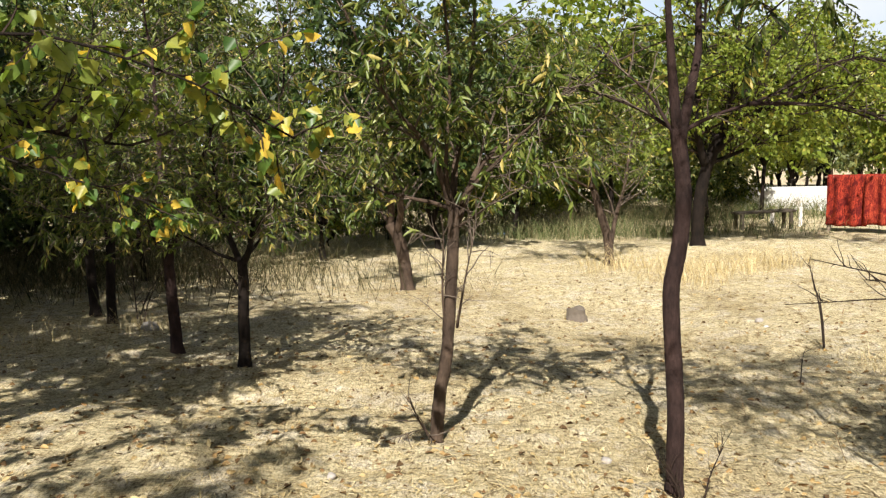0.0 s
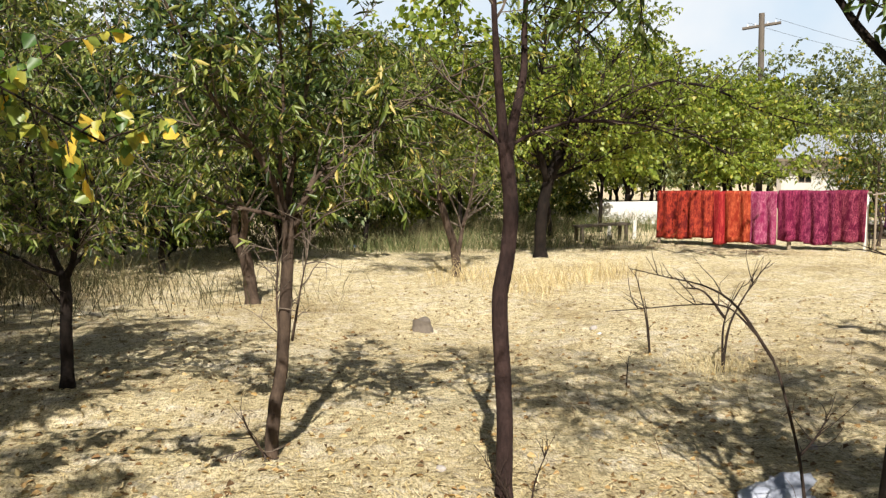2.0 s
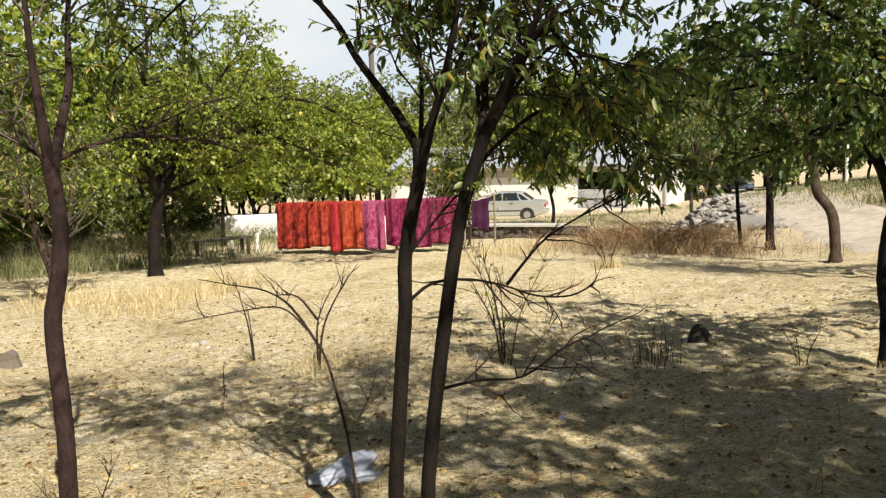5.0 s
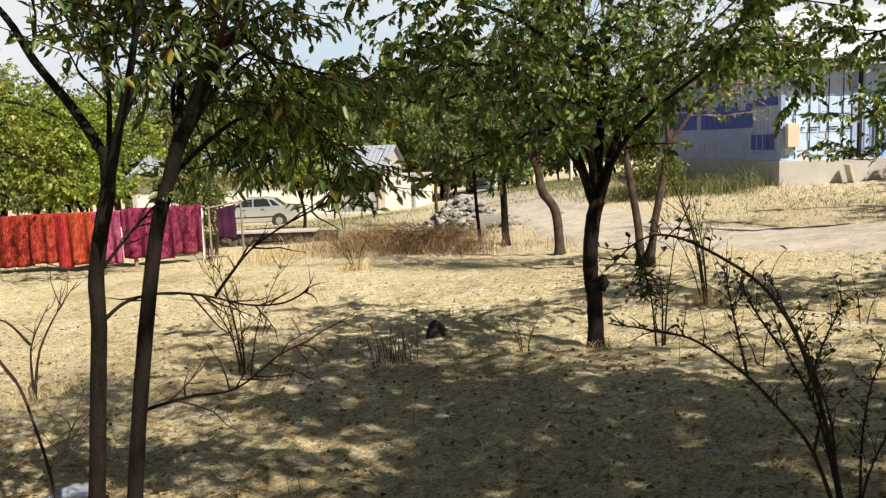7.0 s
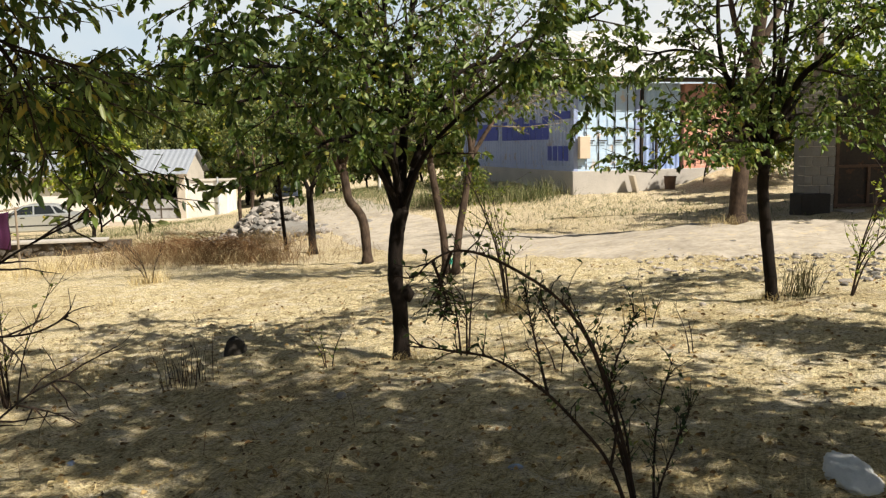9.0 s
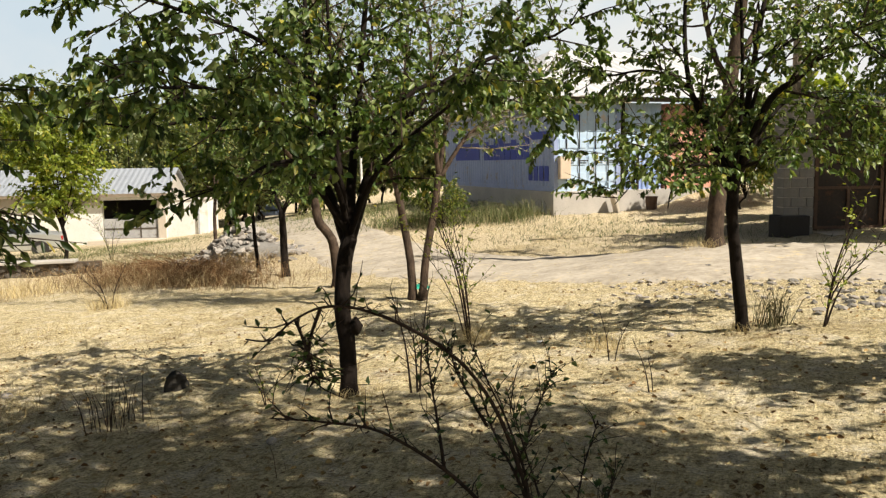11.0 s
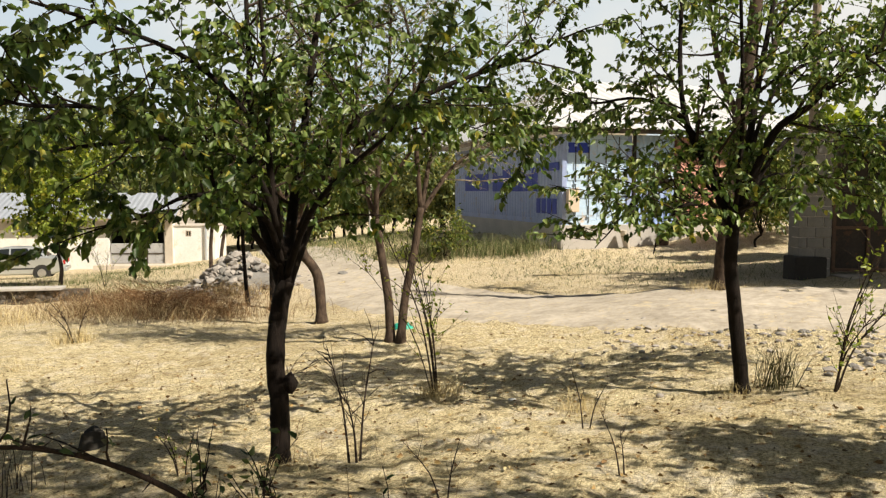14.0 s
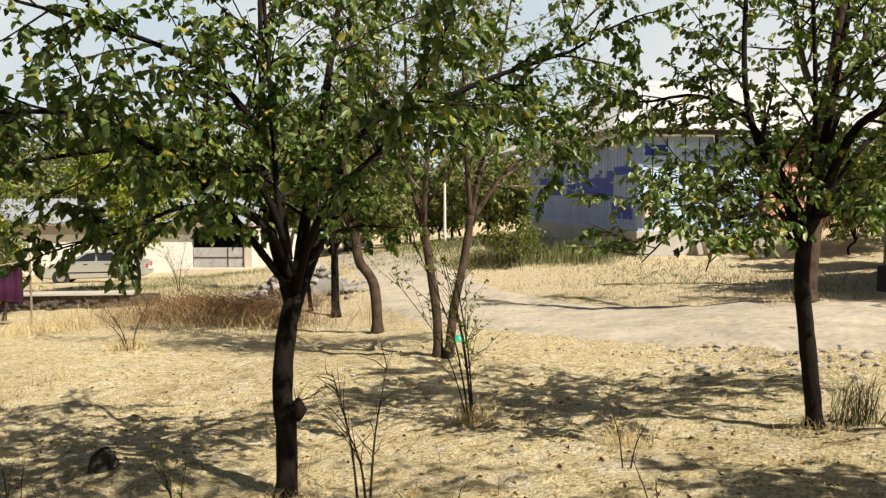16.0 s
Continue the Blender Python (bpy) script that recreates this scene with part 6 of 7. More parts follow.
# ---- long low house with the garage ----
HX, HY, HZ, HTURN = 30.2, 41.33, -2.45, -62
house = thing("house", pose(HX, HY, HZ, 0, 0, HTURN), "long whitewashed single-storey house with tin roof and open garage", "house")
WALLS = (((-3.0, 0, -0.8), (-2.0, 0.3, 2.45)), ((-2.0, 0, -0.8), (-1.15, 0.3, 1.0)), ((-2.0, 0, 1.6), (-1.15, 0.3, 2.45)), ((-1.15, 0, -0.8), (7.6, 0.3, 2.45)), ((7.6, 0, -0.8), (7.9, 0.3, 1.85)), ((7.6, 0, 2.15), (7.9, 0.3, 2.45)),
          ((7.9, 0, -0.8), (9.25, 0.3, 2.45)), ((9.25, 0, 2.1), (12.15, 0.3, 2.45)), ((12.15, 0, -0.8), (12.65, 0.3, 2.45)))
for lohi in WALLS:
    part("wall", boxes(lohi), WHITEWASH, house, "uneven whitewashed wall")
for lohi in (((-3.0, 4.7, -0.8), (12.65, 5.0, 2.45)), ((-3.3, 0.0, -0.8), (-3.0, 5.0, 2.45)), ((12.35, 0.3, -0.8), (12.65, 4.7, 2.45))):
    part("wall", boxes(lohi), OLDWALL, house, "grey plaster wall")
part("wall", boxes(((-2.8, -0.012, 1.82), (9.2, -0.002, 2.44))), OLDWALL, house, "grey band along the wall below the eaves")
for lohi in (((12.65, 0.05, -0.8), (13.28, 0.3, 2.0)), ((13.28, 0.05, -0.8), (13.58, 0.3, 1.45)), ((13.28, 0.05, 1.76), (13.58, 0.3, 2.0)), ((13.58, 0.05, -0.8), (14.85, 0.3, 2.0)), ((14.6, 0.3, -0.8), (14.85, 3.2, 2.0))):
    part("wall", boxes(lohi), WHITEWASH, house, "bright whitewashed annexe wall")
part("annexe_roof", boxes(((12.6, 0.0, 2.0), (14.9, 3.3, 2.05)), bevel=0.01), OLDWALL, house, "flat mud-plastered annexe roof")
part("pier", boxes(((12.2, -0.05, -0.8), (12.6, -0.004, 2.3))), CONCRETE, house, "bare beige pier")
# lining boxes that give the garage its inner shade by colour
part("garage_back", boxes(((9.15, 3.0, -0.2), (12.3, 3.1, 2.3)), ((9.05, 0.31, -0.2), (9.15, 3.0, 2.3)), ((12.25, 0.31, -0.2), (12.34, 3.0, 2.3))), BLACKVOID, house, "garage lining coloured near black for the shade inside")
part("floor_slab", boxes(((8.7, -1.0, -0.5), (12.9, 3.0, -0.02)), bevel=0.02), CONCRETE, house, "pale concrete garage apron")
gp = part("garage_board", boxes(((9.29, 0.08, 0.0), (12.1, 0.13, 1.08)), bevel=0.01), PANEL_GREY, house, "grey board closing the lower opening")
part("brace", boxes(((9.31, 0.05, 0.5), (12.08, 0.078, 0.56)), ((11.2, 0.05, 0.02), (11.26, 0.078, 1.06))), DARKWOOD, gp)
for x0, x1, z0, z1 in ((-2.0, -1.15, 1.0, 1.6), (7.6, 7.9, 1.85, 2.15), (13.28, 13.58, 1.45, 1.76)):
    win = part("window", boxes(((x0, 0.1, z0), (x1, 0.13, z1))), CARGLASS, house, "small dark window")
    part("window_frame", boxes(((x0, 0.06, z0), (x0 + 0.05, 0.098, z1)), ((x1 - 0.05, 0.06, z0), (x1, 0.098, z1)), ((x0 + 0.05, 0.06, z1 - 0.05), (x1 - 0.05, 0.098, z1)), ((x0 + 0.05, 0.06, z0), (x1 - 0.05, 0.098, z0 + 0.05)), (((x0 + x1) / 2 - 0.02, 0.06, z0 + 0.05), ((x0 + x1) / 2 + 0.02, 0.098, z1 - 0.05))), WOODOLD, win)


def ribbed(nx, width, length, rise, rib=0.018, thick=0.012, pitch=0.16):
    """A ribbed sheet in x by y that rises along y."""
    bm = bmesh.new()
    rows = []
    n = max(4, int(width / pitch) * 4)
    for yy in (0, length):
        for zz in (0, -thick):
            rows.append([bm.verts.new((width * i / n, yy, rise * yy / length + zz + (rib if i % 4 in (1, 2) else 0))) for i in range(n + 1)])
    a0, a1, b0, b1 = rows
    for i in range(n):
        bm.faces.new((a0[i], a0[i + 1], b0[i + 1], b0[i]))
        bm.faces.new((a1[i], b1[i], b1[i + 1], a1[i + 1]))
        bm.faces.new((a0[i], a1[i], a1[i + 1], a0[i + 1]))
        bm.faces.new((b0[i], b0[i + 1], b1[i + 1], b1[i]))
    for i in (0, n):
        bm.faces.new((a0[i], b0[i], b1[i], a1[i]))
    return bm


ob = part("roof", ribbed(0, 16.2, 3.1, 1.35, pitch=0.3), TIN, house, "weathered bluish tin roof sheet")
ob.matrix_basis = Matrix.Translation((-3.35, -0.5, 2.46))
ob = part("roof", ribbed(0, 16.2, 3.1, -1.35, pitch=0.3), TIN, house, "weathered bluish tin roof sheet")
ob.matrix_basis = Matrix.Translation((-3.35, 2.6, 3.81))
for x in (-3.2, 12.5):
    bm = bmesh.new()
    t = [bm.verts.new((x + dx, y, z)) for dx in (0, 0.12) for y, z in ((0.0, 2.45), (5.0, 2.45), (2.5, 3.72))]
    bm.faces.new(t[:3])
    bm.faces.new(t[3:])
    for i in range(3):
        j = (i + 1) % 3
        bm.faces.new((t[i], t[j], t[3 + j], t[3 + i]))
    part("gable", bm, OLDWALL, house, "grey boarded gable")
part("eaves_board", boxes(((-3.35, -0.5, 2.3), (12.85, -0.46, 2.44))), WOODOLD, house)
pipe = new("flue_pipe")
tagged(pipe, "thin metal flue pipe beside the annexe wall", "pipe")
pipe.matrix_basis = pose(HX, HY, HZ, 0, 0, HTURN) @ Matrix.Translation((14.4, -0.08, 0))
part("tube", rod(bmesh.new(), (0, 0, -0.1), (0, 0, 2.25), 0.05), TIN, pipe)

# low retaining wall in front of the car
WA, WB = on(14.9, 19.3), on(17.3, 15.9)
d = WB - WA
wl = thing("stone_wall", pose(WA.x, WA.y, WA.z, 0, 0, math.degrees(math.atan2(d.y, d.x))), "low dark rubble-stone wall with a grey concrete slab on top", "wall")
Lw = math.hypot(d.x, d.y)
part("slab", boxes(((-0.1, -0.22, 0.44), (Lw - 0.6, 0.3, 0.51)), bevel=0.015), PLINTH, wl, "grey concrete capping slab")
part("core", boxes(((0, -0.08, -0.4), (Lw, 0.2, 0.44))), DARKWOOD, wl)
rng = random.Random(33)
# copies of the stones in the dark, shade-deepened colour
DARKSTONES = []
for me in ROCKS[:4]:
    m2 = me.copy()
    m2.materials.clear()
    m2.materials.append(DARKSTONE)
    DARKSTONES.append(m2)
for i in range(64):
    ob = piece("stone", rng.choice(DARKSTONES), wl)
    ob.matrix_basis = Matrix.Translation((Lw * rng.random(), -0.1, rng.uniform(0.0, 0.4))) @ pose(0, 0, 0, 90, rng.uniform(0, 360), 0) @ Matrix.Scale(rng.uniform(0.07, 0.13), 4)


# ---- cars ----
def car(m, paint, label):
    ob = thing("car", m, label, "car", "parked cars")
    side = [(-2.2, 0.35), (-2.22, 0.62), (-2.18, 0.92), (-1.55, 0.98), (-1.25, 1.0), (0.75, 0.96), (1.9, 0.8), (2.18, 0.66), (2.24, 0.45), (2.2, 0.28), (1.75, 0.22), (-1.75, 0.22)]
    cab = [(-1.62, 0.95), (-1.05, 1.36), (-0.7, 1.41), (0.1, 1.41), (0.35, 1.36), (1.05, 0.93)]

    def loft(prof, half, inset, bev):
        bm = bmesh.new()
        rows = []
        for y, k in ((-half, inset), (-half * 0.9, 1.0), (half * 0.9, 1.0), (half, inset)):
            cz = sum(z for _, z in prof) / len(prof)
            rows.append([bm.verts.new((x * (1 - 0.02 * (k < 1)), y, cz + (z - cz) * k)) for x, z in prof])
        for p, q in zip(rows, rows[1:]):
            for i in range(len(prof)):
                j = (i + 1) % len(prof)
                bm.faces.new((p[i], p[j], q[j], q[i]))
        bm.faces.new(rows[0])
        bm.faces.new(rows[-1])
        bmesh.ops.bevel(bm, geom=list(bm.edges), offset=bev, segments=2, affect="EDGES")
        return bm
    body = part("body", loft(side, 0.84, 0.86, 0.02), paint, ob, smooth=False)
    bm = bmesh.new()
    rows = []
    for y0, y1 in ((-0.74, -0.56), (0.74, 0.56)):
        rows.append([bm.verts.new((x, y0 + (y1 - y0) * max(0, (z - 0.94) / 0.47), z)) for x, z in cab])
    for i in range(len(cab)):
        j = (i + 1) % len(cab)
        bm.faces.new((rows[0][i], rows[0][j], rows[1][j], rows[1][i]))
    bm.faces.new(rows[0])
    bm.faces.new(rows[1])
    bmesh.ops.bevel(bm, geom=list(bm.edges), offset=0.03, segments=2, affect="EDGES")
    part("cabin", bm, paint, ob)
    for s in (-1, 1):
        def pane(*xz):
            bm = bmesh.new()
            lo = [bm.verts.new((x, s * (0.752 - 0.18 * (z - 0.94) / 0.47), z)) for x, z in xz]
            hi = [bm.verts.new((x, s * (0.738 - 0.18 * (z - 0.94) / 0.47), z)) for x, z in xz]
            bm.faces.new(lo)
            bm.faces.new(hi)
            for i in range(len(xz)):
                j = (i + 1) % len(xz)
                bm.faces.new((lo[i], lo[j], hi[j], hi[i]))
            return bm
        part("side_window", pane((-0.05, 1.0), (0.86, 1.0), (0.3, 1.33), (-0.05, 1.36)), CARGLASS, ob)
        part("side_window", pane((-0.95, 1.0), (-0.12, 1.0), (-0.12, 1.36), (-0.75, 1.36)), CARGLASS, ob)
        part("side_window", pane((-1.38, 1.02), (-1.03, 1.02), (-0.84, 1.32), (-1.0, 1.3)), CARGLASS, ob)
        part("sill_strip", boxes(((-1.05, s * 0.80, 0.47), (1.05, s * 0.852, 0.53)), bevel=0.008), RUBBER, ob)
        for x in (-0.55, 0.35):
            part("door_handle", boxes(((x - 0.09, s * 0.825, 0.84), (x + 0.09, s * 0.862, 0.88)), bevel=0.006), RUBBER, ob)
        part("mirror", boxes(((0.72, s * 0.8, 0.98), (0.86, s * 0.95, 1.1)), bevel=0.02), RUBBER, ob)
        part("tail_light", boxes(((-2.24, s * 0.5, 0.66), (-2.06, s * 0.82, 0.84)), bevel=0.02), TAIL, ob)
        part("headlight", boxes(((2.02, s * 0.42, 0.56), (2.24, s * 0.8, 0.7)), bevel=0.02), HEAD, ob)
        for x in (-1.32, 1.36):
            # black disc round each tyre stands for the shaded arch
            wheel = part("wheel", rod(bmesh.new(), (x, s * 0.66, 0.3), (x, s * 0.855, 0.3), 0.36, 24), BLACKVOID, ob, "black disc for the shade in the wheel arch")
            bm = bmesh.new()
            rod(bm, (x, s * 0.68, 0.3), (x, s * 0.868, 0.3), 0.3, 24)
            part("tyre", bm, RUBBER, wheel)
            bm = bmesh.new()
            rod(bm, (x, s * 0.8, 0.3), (x, s * 0.878, 0.3), 0.2, 20, 0.17)
            part("rim", bm, RIM, wheel, "pale metal wheel rim")

    def screen(x0, z0, x1, z1, w0, w1):
        bm = bmesh.new()
        d = Vector((z1 - z0, 0, -(x1 - x0))).normalized() * 0.012
        if d.x * (1 if x0 > 0 else -1) < 0:
            d = -d
        q = [Vector((x0, -w0, z0)), Vector((x0, w0, z0)), Vector((x1, w1, z1)), Vector((x1, -w1, z1))]
        a = [bm.verts.new(p + d) for p in q]
        c = [bm.verts.new(p) for p in q]
        bm.faces.new(a)
        bm.faces.new(c)
        for i in range(4):
            j = (i + 1) % 4
            bm.faces.new((a[i], a[j], c[j], c[i]))
        return bm
    part("windscreen", screen(0.98, 0.98, 0.42, 1.34, 0.66, 0.52), CARGLASS, ob)
    part("rear_window", screen(-1.54, 1.0, -1.1, 1.33, 0.64, 0.52), CARGLASS, ob)
    part("bumper", boxes(((-2.3, -0.82, 0.34), (-2.12, 0.82, 0.52)), bevel=0.04), paint, ob)
    part("bumper", boxes(((2.12, -0.82, 0.3), (2.3, 0.82, 0.48)), bevel=0.04), paint, ob)
    part("number_plate", boxes(((-2.32, -0.26, 0.56), (-2.225, 0.26, 0.66)), bevel=0.005), SACK, ob)
    part("grille", boxes(((2.2, -0.38, 0.52), (2.26, 0.38, 0.62))), RUBBER, ob)
    return ob


b = on(26.5, 30.5)
car(pose(b.x, b.y, b.z + 0.02, 0, 0, 132), CARPAINT, "silver four-door sedan parked beside the whitewashed house")
b = on(46, 30.2)
car(pose(b.x, b.y, b.z + 0.02, 0, 0, 218), CARBLUE, "slate blue saloon parked far up the dirt road")

# ---- containers on the plinth ----
CX, CY = 27.0, 6.05
CZ = float(land(CX, CY))
YARD = pose(CX, CY, CZ, 0, 0, -51.1)
TOP = 0.78
ob = part("plinth", boxes(((-0.08, -0.12, -1.2), (8.2, 12.4, TOP)), bevel=0.02), PLINTH)
ob.matrix_basis = YARD
tagged(ob, "weathered concrete plinth under the containers", "plinth", kind="structure")
ramp_ob = part("leaning_slab", boxes(((-0.045, -0.16, 0), (0.045, 0.16, 0.8)), bevel=0.01), CONCRETE)
ramp_ob.matrix_basis = YARD @ pose(2.15, -0.42, -0.15, 0, -16, 0)
tagged(ramp_ob, "broken concrete slab leaning on the plinth", "slab")


def corrugated(length, height, depth=0.036, pitch=0.28, flip=1):
    """A corrugated wall in the y-z plane, outer side at x = 0."""
    bm = bmesh.new()
    line, y = [], 0.0
    k = 0
    while y < length:
        line.append((0.0 if k % 4 in (0, 1) else depth * flip, y))
        y += pitch * (0.3 if k % 2 == 0 else 0.2)
        k += 1
    line.append((line[-1][0], length))
    lo = [bm.verts.new((x, yy, 0)) for x, yy in line]
    hi = [bm.verts.new((x, yy, height)) for x, yy in line]
    for i in range(len(line) - 1):
        bm.faces.new((lo[i], lo[i + 1], hi[i + 1], hi[i]))
    return bm


def container(x0, length, body, door_mat, label, seed):
    w, h = 2.44, 2.88
    ob = thing("shipping_container", YARD @ Matrix.Translation((x0, 0, TOP)), label, "container", "shipping containers")
    for x, fl in ((0.02, 1), (w - 0.02, -1)):
        s = part("side_panel", corrugated(length - 0.3, h - 0.3, flip=fl), body, ob, "corrugated steel side")
        s.matrix_basis = Matrix.Translation((x, 0.15, 0.16))
    e = part("end_panel", boxes(((0.1, length - 0.06, 0.1), (w - 0.1, length - 0.02, h - 0.1))), body, ob)
    part("roof_panel", boxes(((0.06, 0.06, h - 0.05), (w - 0.06, length - 0.06, h - 0.015))), body, ob)
    part("floor_panel", boxes(((0.06, 0.06, 0.06), (w - 0.06, length - 0.06, 0.14))), DARKWOOD, ob)
    for x in (0, w - 0.16):
        for y in (0, length - 0.16):
            part("corner_post", boxes(((x, y, 0), (x + 0.16, y + 0.16, h)), bevel=0.012), body, ob)
        part("bottom_rail", boxes(((x if x == 0 else w - 0.06, 0.16, 0), (x + 0.06 if x == 0 else w, length - 0.16, 0.16))), body, ob)
        part("top_rail", boxes(((x if x == 0 else w - 0.06, 0.16, h - 0.12), (x + 0.06 if x == 0 else w, length - 0.16, h))), body, ob)
    for z in (0, h - 0.14):
        part("header", boxes(((0.16, 0.01, z), (w - 0.16, 0.13, z + 0.14)), bevel=0.008), door_mat, ob)
    for k in (0, 1):
        a = 0.17 + k * (w / 2 - 0.165)
        b2 = a + w / 2 - 0.18
        door = part("door", boxes(((a, 0.05, 0.15), (b2, 0.09, h - 0.15)), bevel=0.006), door_mat, ob)
        ribs = [((a + 0.04, 0.028, z), (b2 - 0.04, 0.049, z + 0.3)) for z in (0.3, 0.86, 1.42, 1.98)]
        part("door_rib", boxes(*ribs, bevel=0.006), door_mat, door)
        for q in (0.28, 0.72):
            x = a + (b2 - a) * q
            part("lock_rod", rod(bmesh.new(), (x, 0.0, 0.06), (x, 0.0, h - 0.06), 0.017, 8), DARKMETAL, door)
            part("lock_handle", boxes(((x - 0.02, -0.03, 0.98), (x + 0.3, -0.01, 1.02)), bevel=0.004), DARKMETAL, door)
            for z in (0.25, 1.3, 2.5):
                part("bracket", boxes(((x - 0.04, -0.015, z), (x + 0.04, 0.048, z + 0.06)), bevel=0.004), door_mat, door)
        hx = a if k == 0 else b2
        for z in (0.3, 1.0, 1.7, 2.4):
            part("hinge", boxes(((hx - 0.05, 0.0, z), (hx + 0.05, 0.048, z + 0.1)), bevel=0.006), door_mat, door)
    return ob


c1 = container(0.0, 12.19, BOX_GREY, BOX_LIGHT, "grey-blue shipping container with pale blue doors on a concrete plinth", 1)
# unreadable blue lettering as plain bars on the corrugated side
for k, (y, z, wy, hz) in enumerate([(0.45 + 0.46 * i, 0.34, 0.34, 0.5) for i in range(4)] + [(2.1 + 0.6 * i, 1.08, 0.55, (0.82, 0.6, 0.74, 0.62, 0.86)[i % 5]) for i in range(8)] + [(0.3, 1.75, 1.7, 0.26), (7.4, 1.1, 3.2, 0.7)]):
    part("paint_bar", boxes(((0.004, y, z), (0.018, y + wy, z + hz)), bevel=0.002), BOX_BLUE, c1, "dark blue painted bar")
part("paint_bar", boxes(((0.22, 0.02, 2.3), (0.95, 0.047, 2.62)), bevel=0.002), BOX_BLUE, c1, "dark blue painted bar")
part("lock_box", boxes(((0.12, -0.24, 0.42), (0.5, -0.04, 1.15)), bevel=0.02), LOCKBOX, c1, "beige sheet-metal box")
pw = thing("sheet_wall", YARD @ Matrix.Translation((2.62, 0.1, TOP - 0.3)), "blue and white corrugated sheet wall between containers", "wall")
p = part("sheet", corrugated(1.42, 1.5, 0.03, 0.2), BOX_MID, pw, "faded blue corrugated sheet")
p.matrix_basis = Matrix.Rotation(radians(-90), 4, "Z")
p = part("sheet", corrugated(1.42, 1.7, 0.03, 0.2), BOX_LIGHT, pw, "whitish corrugated sheet")
p.matrix_basis = Matrix.Translation((0, 0.01, 1.5)) @ Matrix.Rotation(radians(-90), 4, "Z")
part("post", boxes(((-0.1, -0.08, -0.6), (-0.01, 0.02, 3.3)), bevel=0.01), DARKMETAL, pw)
part("post", boxes(((0.42, -0.14, -0.5), (0.5, -0.06, 1.6)), bevel=0.01), DARKMETAL, pw)
container(4.15, 6.06, BOX_RED, BOX_RED, "faded orange-red shipping container beside the blue ones", 2)
barrel = thing("rusty_bucket", YARD @ Matrix.Translation((3.3, -0.55, float(land(28.64, 3.14)) - CZ)), "rusty dark bucket standing by the plinth", "bucket")
bm = bmesh.new()
rod(bm, (0, 0, 0), (0, 0, 0.42), 0.17, 16, 0.2)
part("body", bm, RUST, barrel)
part("rim", rod(bmesh.new(), (0, 0, 0.40), (0, 0, 0.44), 0.215, 16), RUST, barrel)

canopy = thing("canopy_roof", YARD, "large pale tin roof on posts over the containers", "roof")


def trimmed(bm, *planes):
    """Cuts a sheet along upright planes, each a point and the normal of the side that stays."""
    for co, no in planes:
        bmesh.ops.bisect_plane(bm, geom=bm.verts[:] + bm.edges[:] + bm.faces[:], plane_co=co, plane_no=no, clear_inner=True)
    return bm


p = part("roof_sheet", trimmed(ribbed(0, 10.6, 7.6, 2.5, pitch=0.4, rib=0.03), ((0, 0, 0), (7.6, -4.1, 0))), TIN_WHITE, canopy, "pale tin sheet roofing")
p.matrix_basis = Matrix.Translation((-1.1, -0.7, TOP + 3.05))
p = part("roof_sheet", trimmed(ribbed(0, 10.6, 7.0, -2.5, pitch=0.4, rib=0.03), ((0, 7, 0), (7.0, 4.1, 0))), TIN_WHITE, canopy, "pale tin sheet roofing")
p.matrix_basis = Matrix.Translation((-1.1, 6.9, TOP + 5.55))
p = part("roof_sheet", trimmed(ribbed(0, 14.6, 4.1, 2.5, pitch=0.4, rib=0.03), ((0, 0, 0), (4.1, -7.0, 0)), ((14.6, 0, 0), (-4.1, -7.6, 0))), TIN_WHITE, canopy, "pale tin sheet roofing")
p.matrix_basis = Matrix.Translation((-1.1, 13.9, TOP + 3.05)) @ Matrix.Rotation(radians(-90), 4, "Z")
part("eaves_beam", boxes(((-1.0, -0.55, TOP + 2.9), (9.4, -0.42, TOP + 3.04)), bevel=0.01), DARKWOOD, canopy, "dark timber eaves beam")
for x in (3.1, 6.7, 9.2):
    part("rafter", rod(bmesh.new(), (x, -0.6, TOP + 3.0), (x, 6.9, TOP + 5.42), 0.05, 6), DARKWOOD, canopy)
    part("post", boxes(((x - 0.06, -0.52, -0.9), (x + 0.06, -0.4, TOP + 2.9)), bevel=0.008), DARKMETAL, canopy) if x > 6 else None
part("gable_board", boxes(((-0.95, -0.4, TOP + 2.86), (-0.9, 12.6, TOP + 3.0))), WOODOLD, canopy)

# white pole by the road
b = on(38.7, 19.4)
ob = part("white_pole", rod(bmesh.new(), (0, 0, -0.2), (0, 0, 3.2), 0.075, 12, 0.06), LIME)
ob.matrix_basis = Matrix.Translation(b)
tagged(ob, "slim white concrete pole by the road", "pole")

# ---- gate and block pillar at the yard ----
GX, GY = 19.55, -1.1
GZ = float(land(GX, GY))
GATE = pose(GX, GY, GZ, 0, 0, -67.2)
pillar = thing("block_pillar", GATE, "grey concrete-block gate pillar", "pillar")
part("core", boxes(((-0.31, 0.03, -0.3), (0.31, 0.37, 2.75))), OLDWALL, pillar, "mortar core")
BLOCKS = {}
for wide in (0.325, 0.16):
    bm0 = bmesh.new()
    box(bm0, (-wide / 2 + 0.006, -0.19, 0), (wide / 2 - 0.006, 0.19, 0.192), 0.012)
    BLOCKS[wide] = bpy.data.meshes.new("block")
    bm0.to_mesh(BLOCKS[wide])
    bm0.free()
    BLOCKS[wide].materials.append(BLOCK)
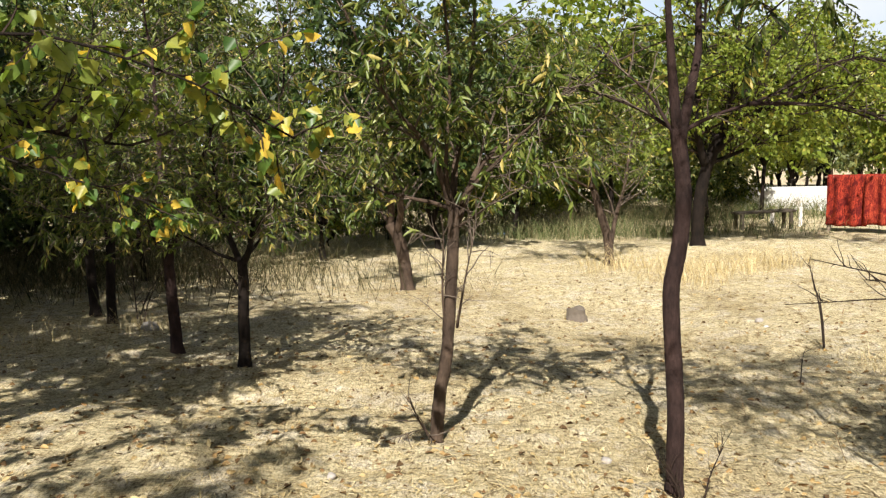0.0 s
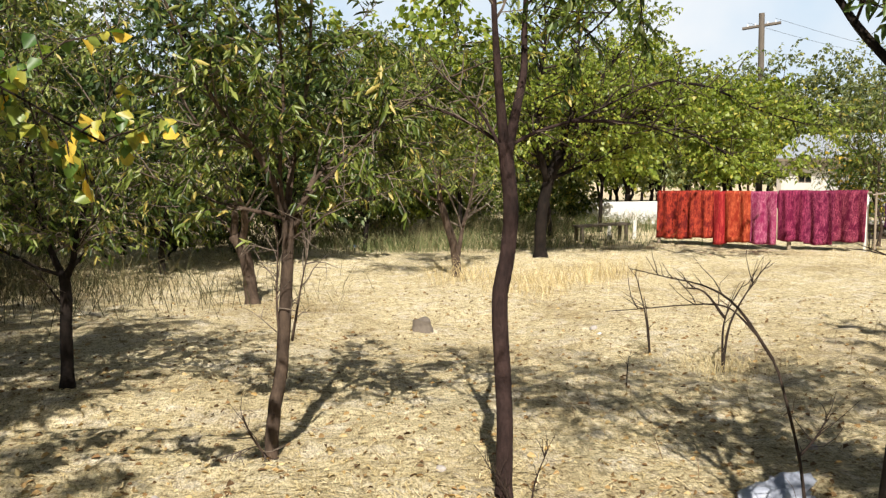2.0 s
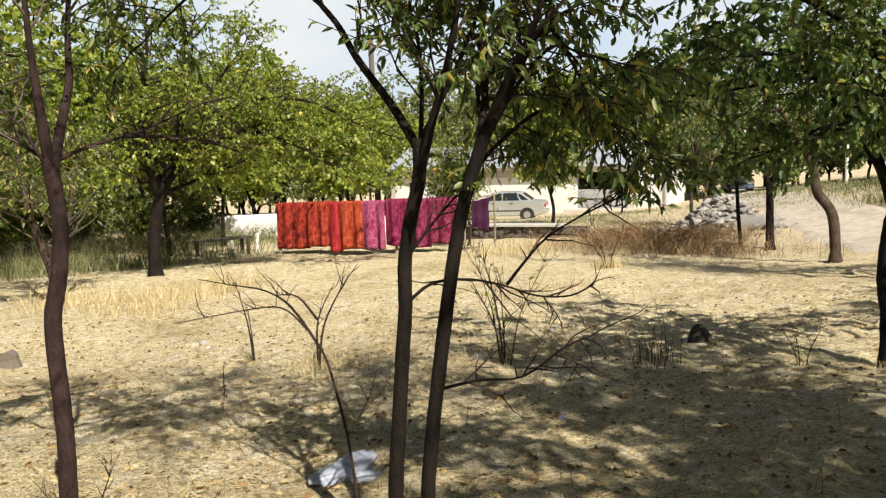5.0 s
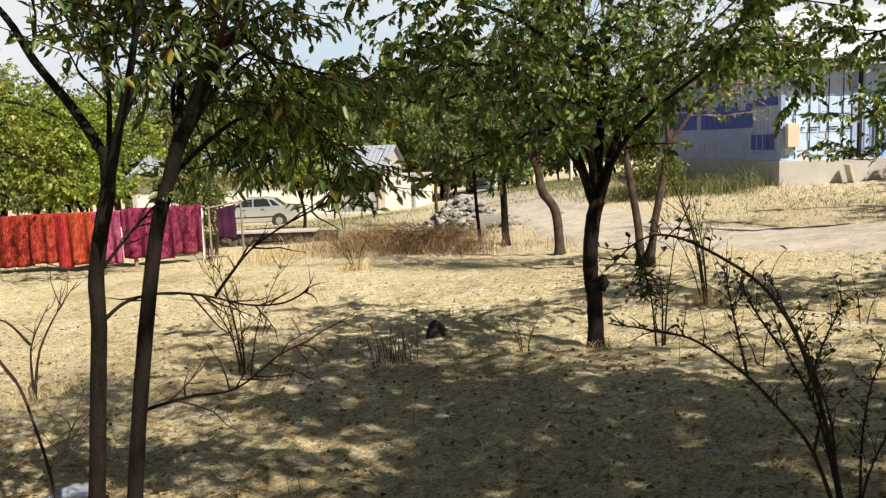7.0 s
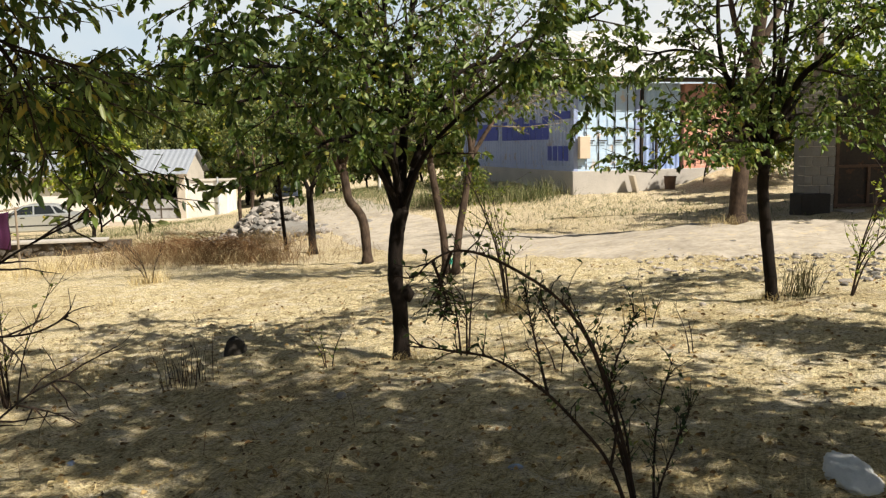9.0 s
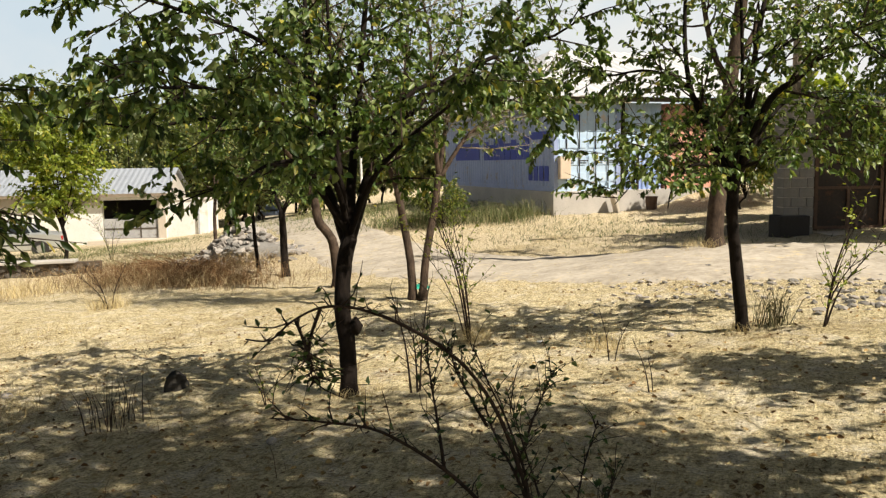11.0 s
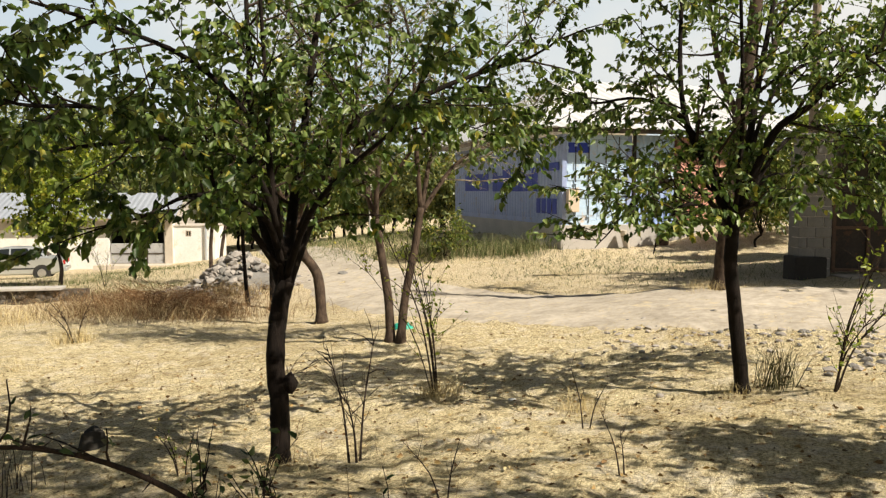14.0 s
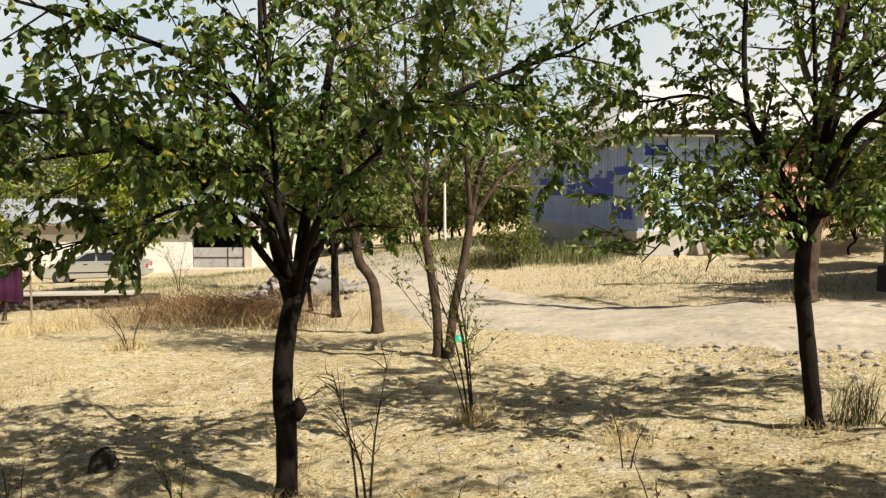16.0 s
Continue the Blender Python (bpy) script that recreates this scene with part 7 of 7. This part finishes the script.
for c in range(14):
    x = -0.325
    for wide in ((0.325, 0.325), (0.16, 0.325, 0.16))[c % 2]:
        ob = piece("block", BLOCKS[wide], pillar)
        ob.matrix_basis = Matrix.Translation((x + wide / 2, 0.2 + rng.uniform(-.01, .01), c * 0.205))
        x += wide
part("plinth_block", boxes(((-0.46, -0.2, -0.25), (0.16, 0.40, 0.44)), bevel=0.03), BLACKVOID, pillar, "black footing block")
gate = thing("yard_gate", GATE, "dark metal double gate in shade", "gate")
for k in (0, 1):
    x0 = 0.42 + k * 1.5
    leaf = part("gate_leaf", boxes(((x0, 0.24, 0.12), (x0 + 1.46, 0.27, 2.35)), bevel=0.004), DARKMETAL, gate)
    part("frame_bar", boxes(((x0, 0.19, 0.1), (x0 + 0.07, 0.238, 2.37)), ((x0 + 1.39, 0.19, 0.1), (x0 + 1.46, 0.238, 2.37)), ((x0 + 0.07, 0.19, 0.97), (x0 + 1.39, 0.238, 1.03)), ((x0 + 0.07, 0.19, 1.52), (x0 + 1.39, 0.238, 1.57)), ((x0 + 0.69, 0.19, 0.19), (x0 + 0.75, 0.238, 0.97)), ((x0 + 0.07, 0.19, 0.12), (x0 + 1.39, 0.238, 0.19)), ((x0 + 0.07, 0.19, 2.28), (x0 + 1.39, 0.238, 2.35))), RUST, leaf, "rusty gate frame bars")
gh = thing("gate_house", GATE, "dark roofed gateway with grey block walls", "building")
part("wall", boxes(((3.42, 0.0, -0.4), (7.5, 0.35, 2.6)), ((0.3, 1.8, -0.4), (7.5, 2.0, 2.6))), BLOCK, gh)
part("lintel", boxes(((0.36, 0.0, 2.5), (7.5, 0.36, 2.72)), bevel=0.012), DARKWOOD, gh, "dark timber lintel")
p = part("roof", ribbed(0, 6.8, 1.6, 0.3, pitch=0.3), TIN, gh, "dull tin roof sheet")
p.matrix_basis = Matrix.Translation((0.9, -0.45, 2.74))
p = part("roof", ribbed(0, 6.8, 1.2, -0.25, pitch=0.3), TIN, gh, "dull tin roof sheet")
p.matrix_basis = Matrix.Translation((0.9, 1.15, 3.04))
part("threshold", boxes(((0.4, -0.7, -0.3), (5.0, 0.18, 0.08)), bevel=0.015), CONCRETE, gh, "pale concrete threshold slab")
b = GATE @ Vector((0.42, 1.2, 0))
ob = part("utility_pole", rod(bmesh.new(), (0, 0, -0.3), (0.05, 0, 6.5), 0.11, 12, 0.08), WOODOLD)
ob.matrix_basis = Matrix.Translation(on(b.x, b.y))
tagged(ob, "weathered wooden utility pole behind the gate", "pole")
bush_tree(24.6, 8.9, 1.2, 0.8, "narrow", 232, "low green bush against the plinth", 0.1, 12, 1.7, group="", limbs_n=6, thick=0.03)

# ---- power pole over the roofs ----
b = on(36.2, 58.3)
pp = thing("power_pole", Matrix.Translation(b), "tall wooden power pole with a crossarm", "pole")
hz = 10.8 - b.z
part("pole", rod(bmesh.new(), (0, 0, -0.3), (-0.12, 0, hz), 0.27, 12, 0.21), POLEWOOD, pp)
ca = Vector((math.cos(radians(-30)), math.sin(radians(-30)), 0.1))
part("crossarm", rod(bmesh.new(), Vector((-0.12, 0, hz - 0.95)) - ca * 1.4, Vector((-0.12, 0, hz - 0.95)) + ca * 1.4, 0.12, 6), POLEWOOD, pp)
for s in (-1.0, -0.45, 0.45, 1.0):
    q = Vector((-0.12, 0, hz - 0.95)) + ca * s
    part("insulator", rod(bmesh.new(), q + Vector((0, 0, 0.06)), q + Vector((0, 0, 0.26)), 0.06, 8, 0.04), SACK, pp, "white ceramic insulator")
for s in (-1.0, 1.0):
    q = b + Vector((-0.12, 0, hz - 0.55)) + ca * s
    pts = [q + Vector((k * 6, k * 3.6, 0.035 * (k * 7) * (k * 7 - 70) / 35)) for k in range(0, 11)]
    v, f = [], []
    tube(v, f, pts, [0.012] * 11, 4)
    w = piece("wire", mesh_of("wire", v, f, RUBBER), pp)
    w.matrix_basis = Matrix.Translation(-b)
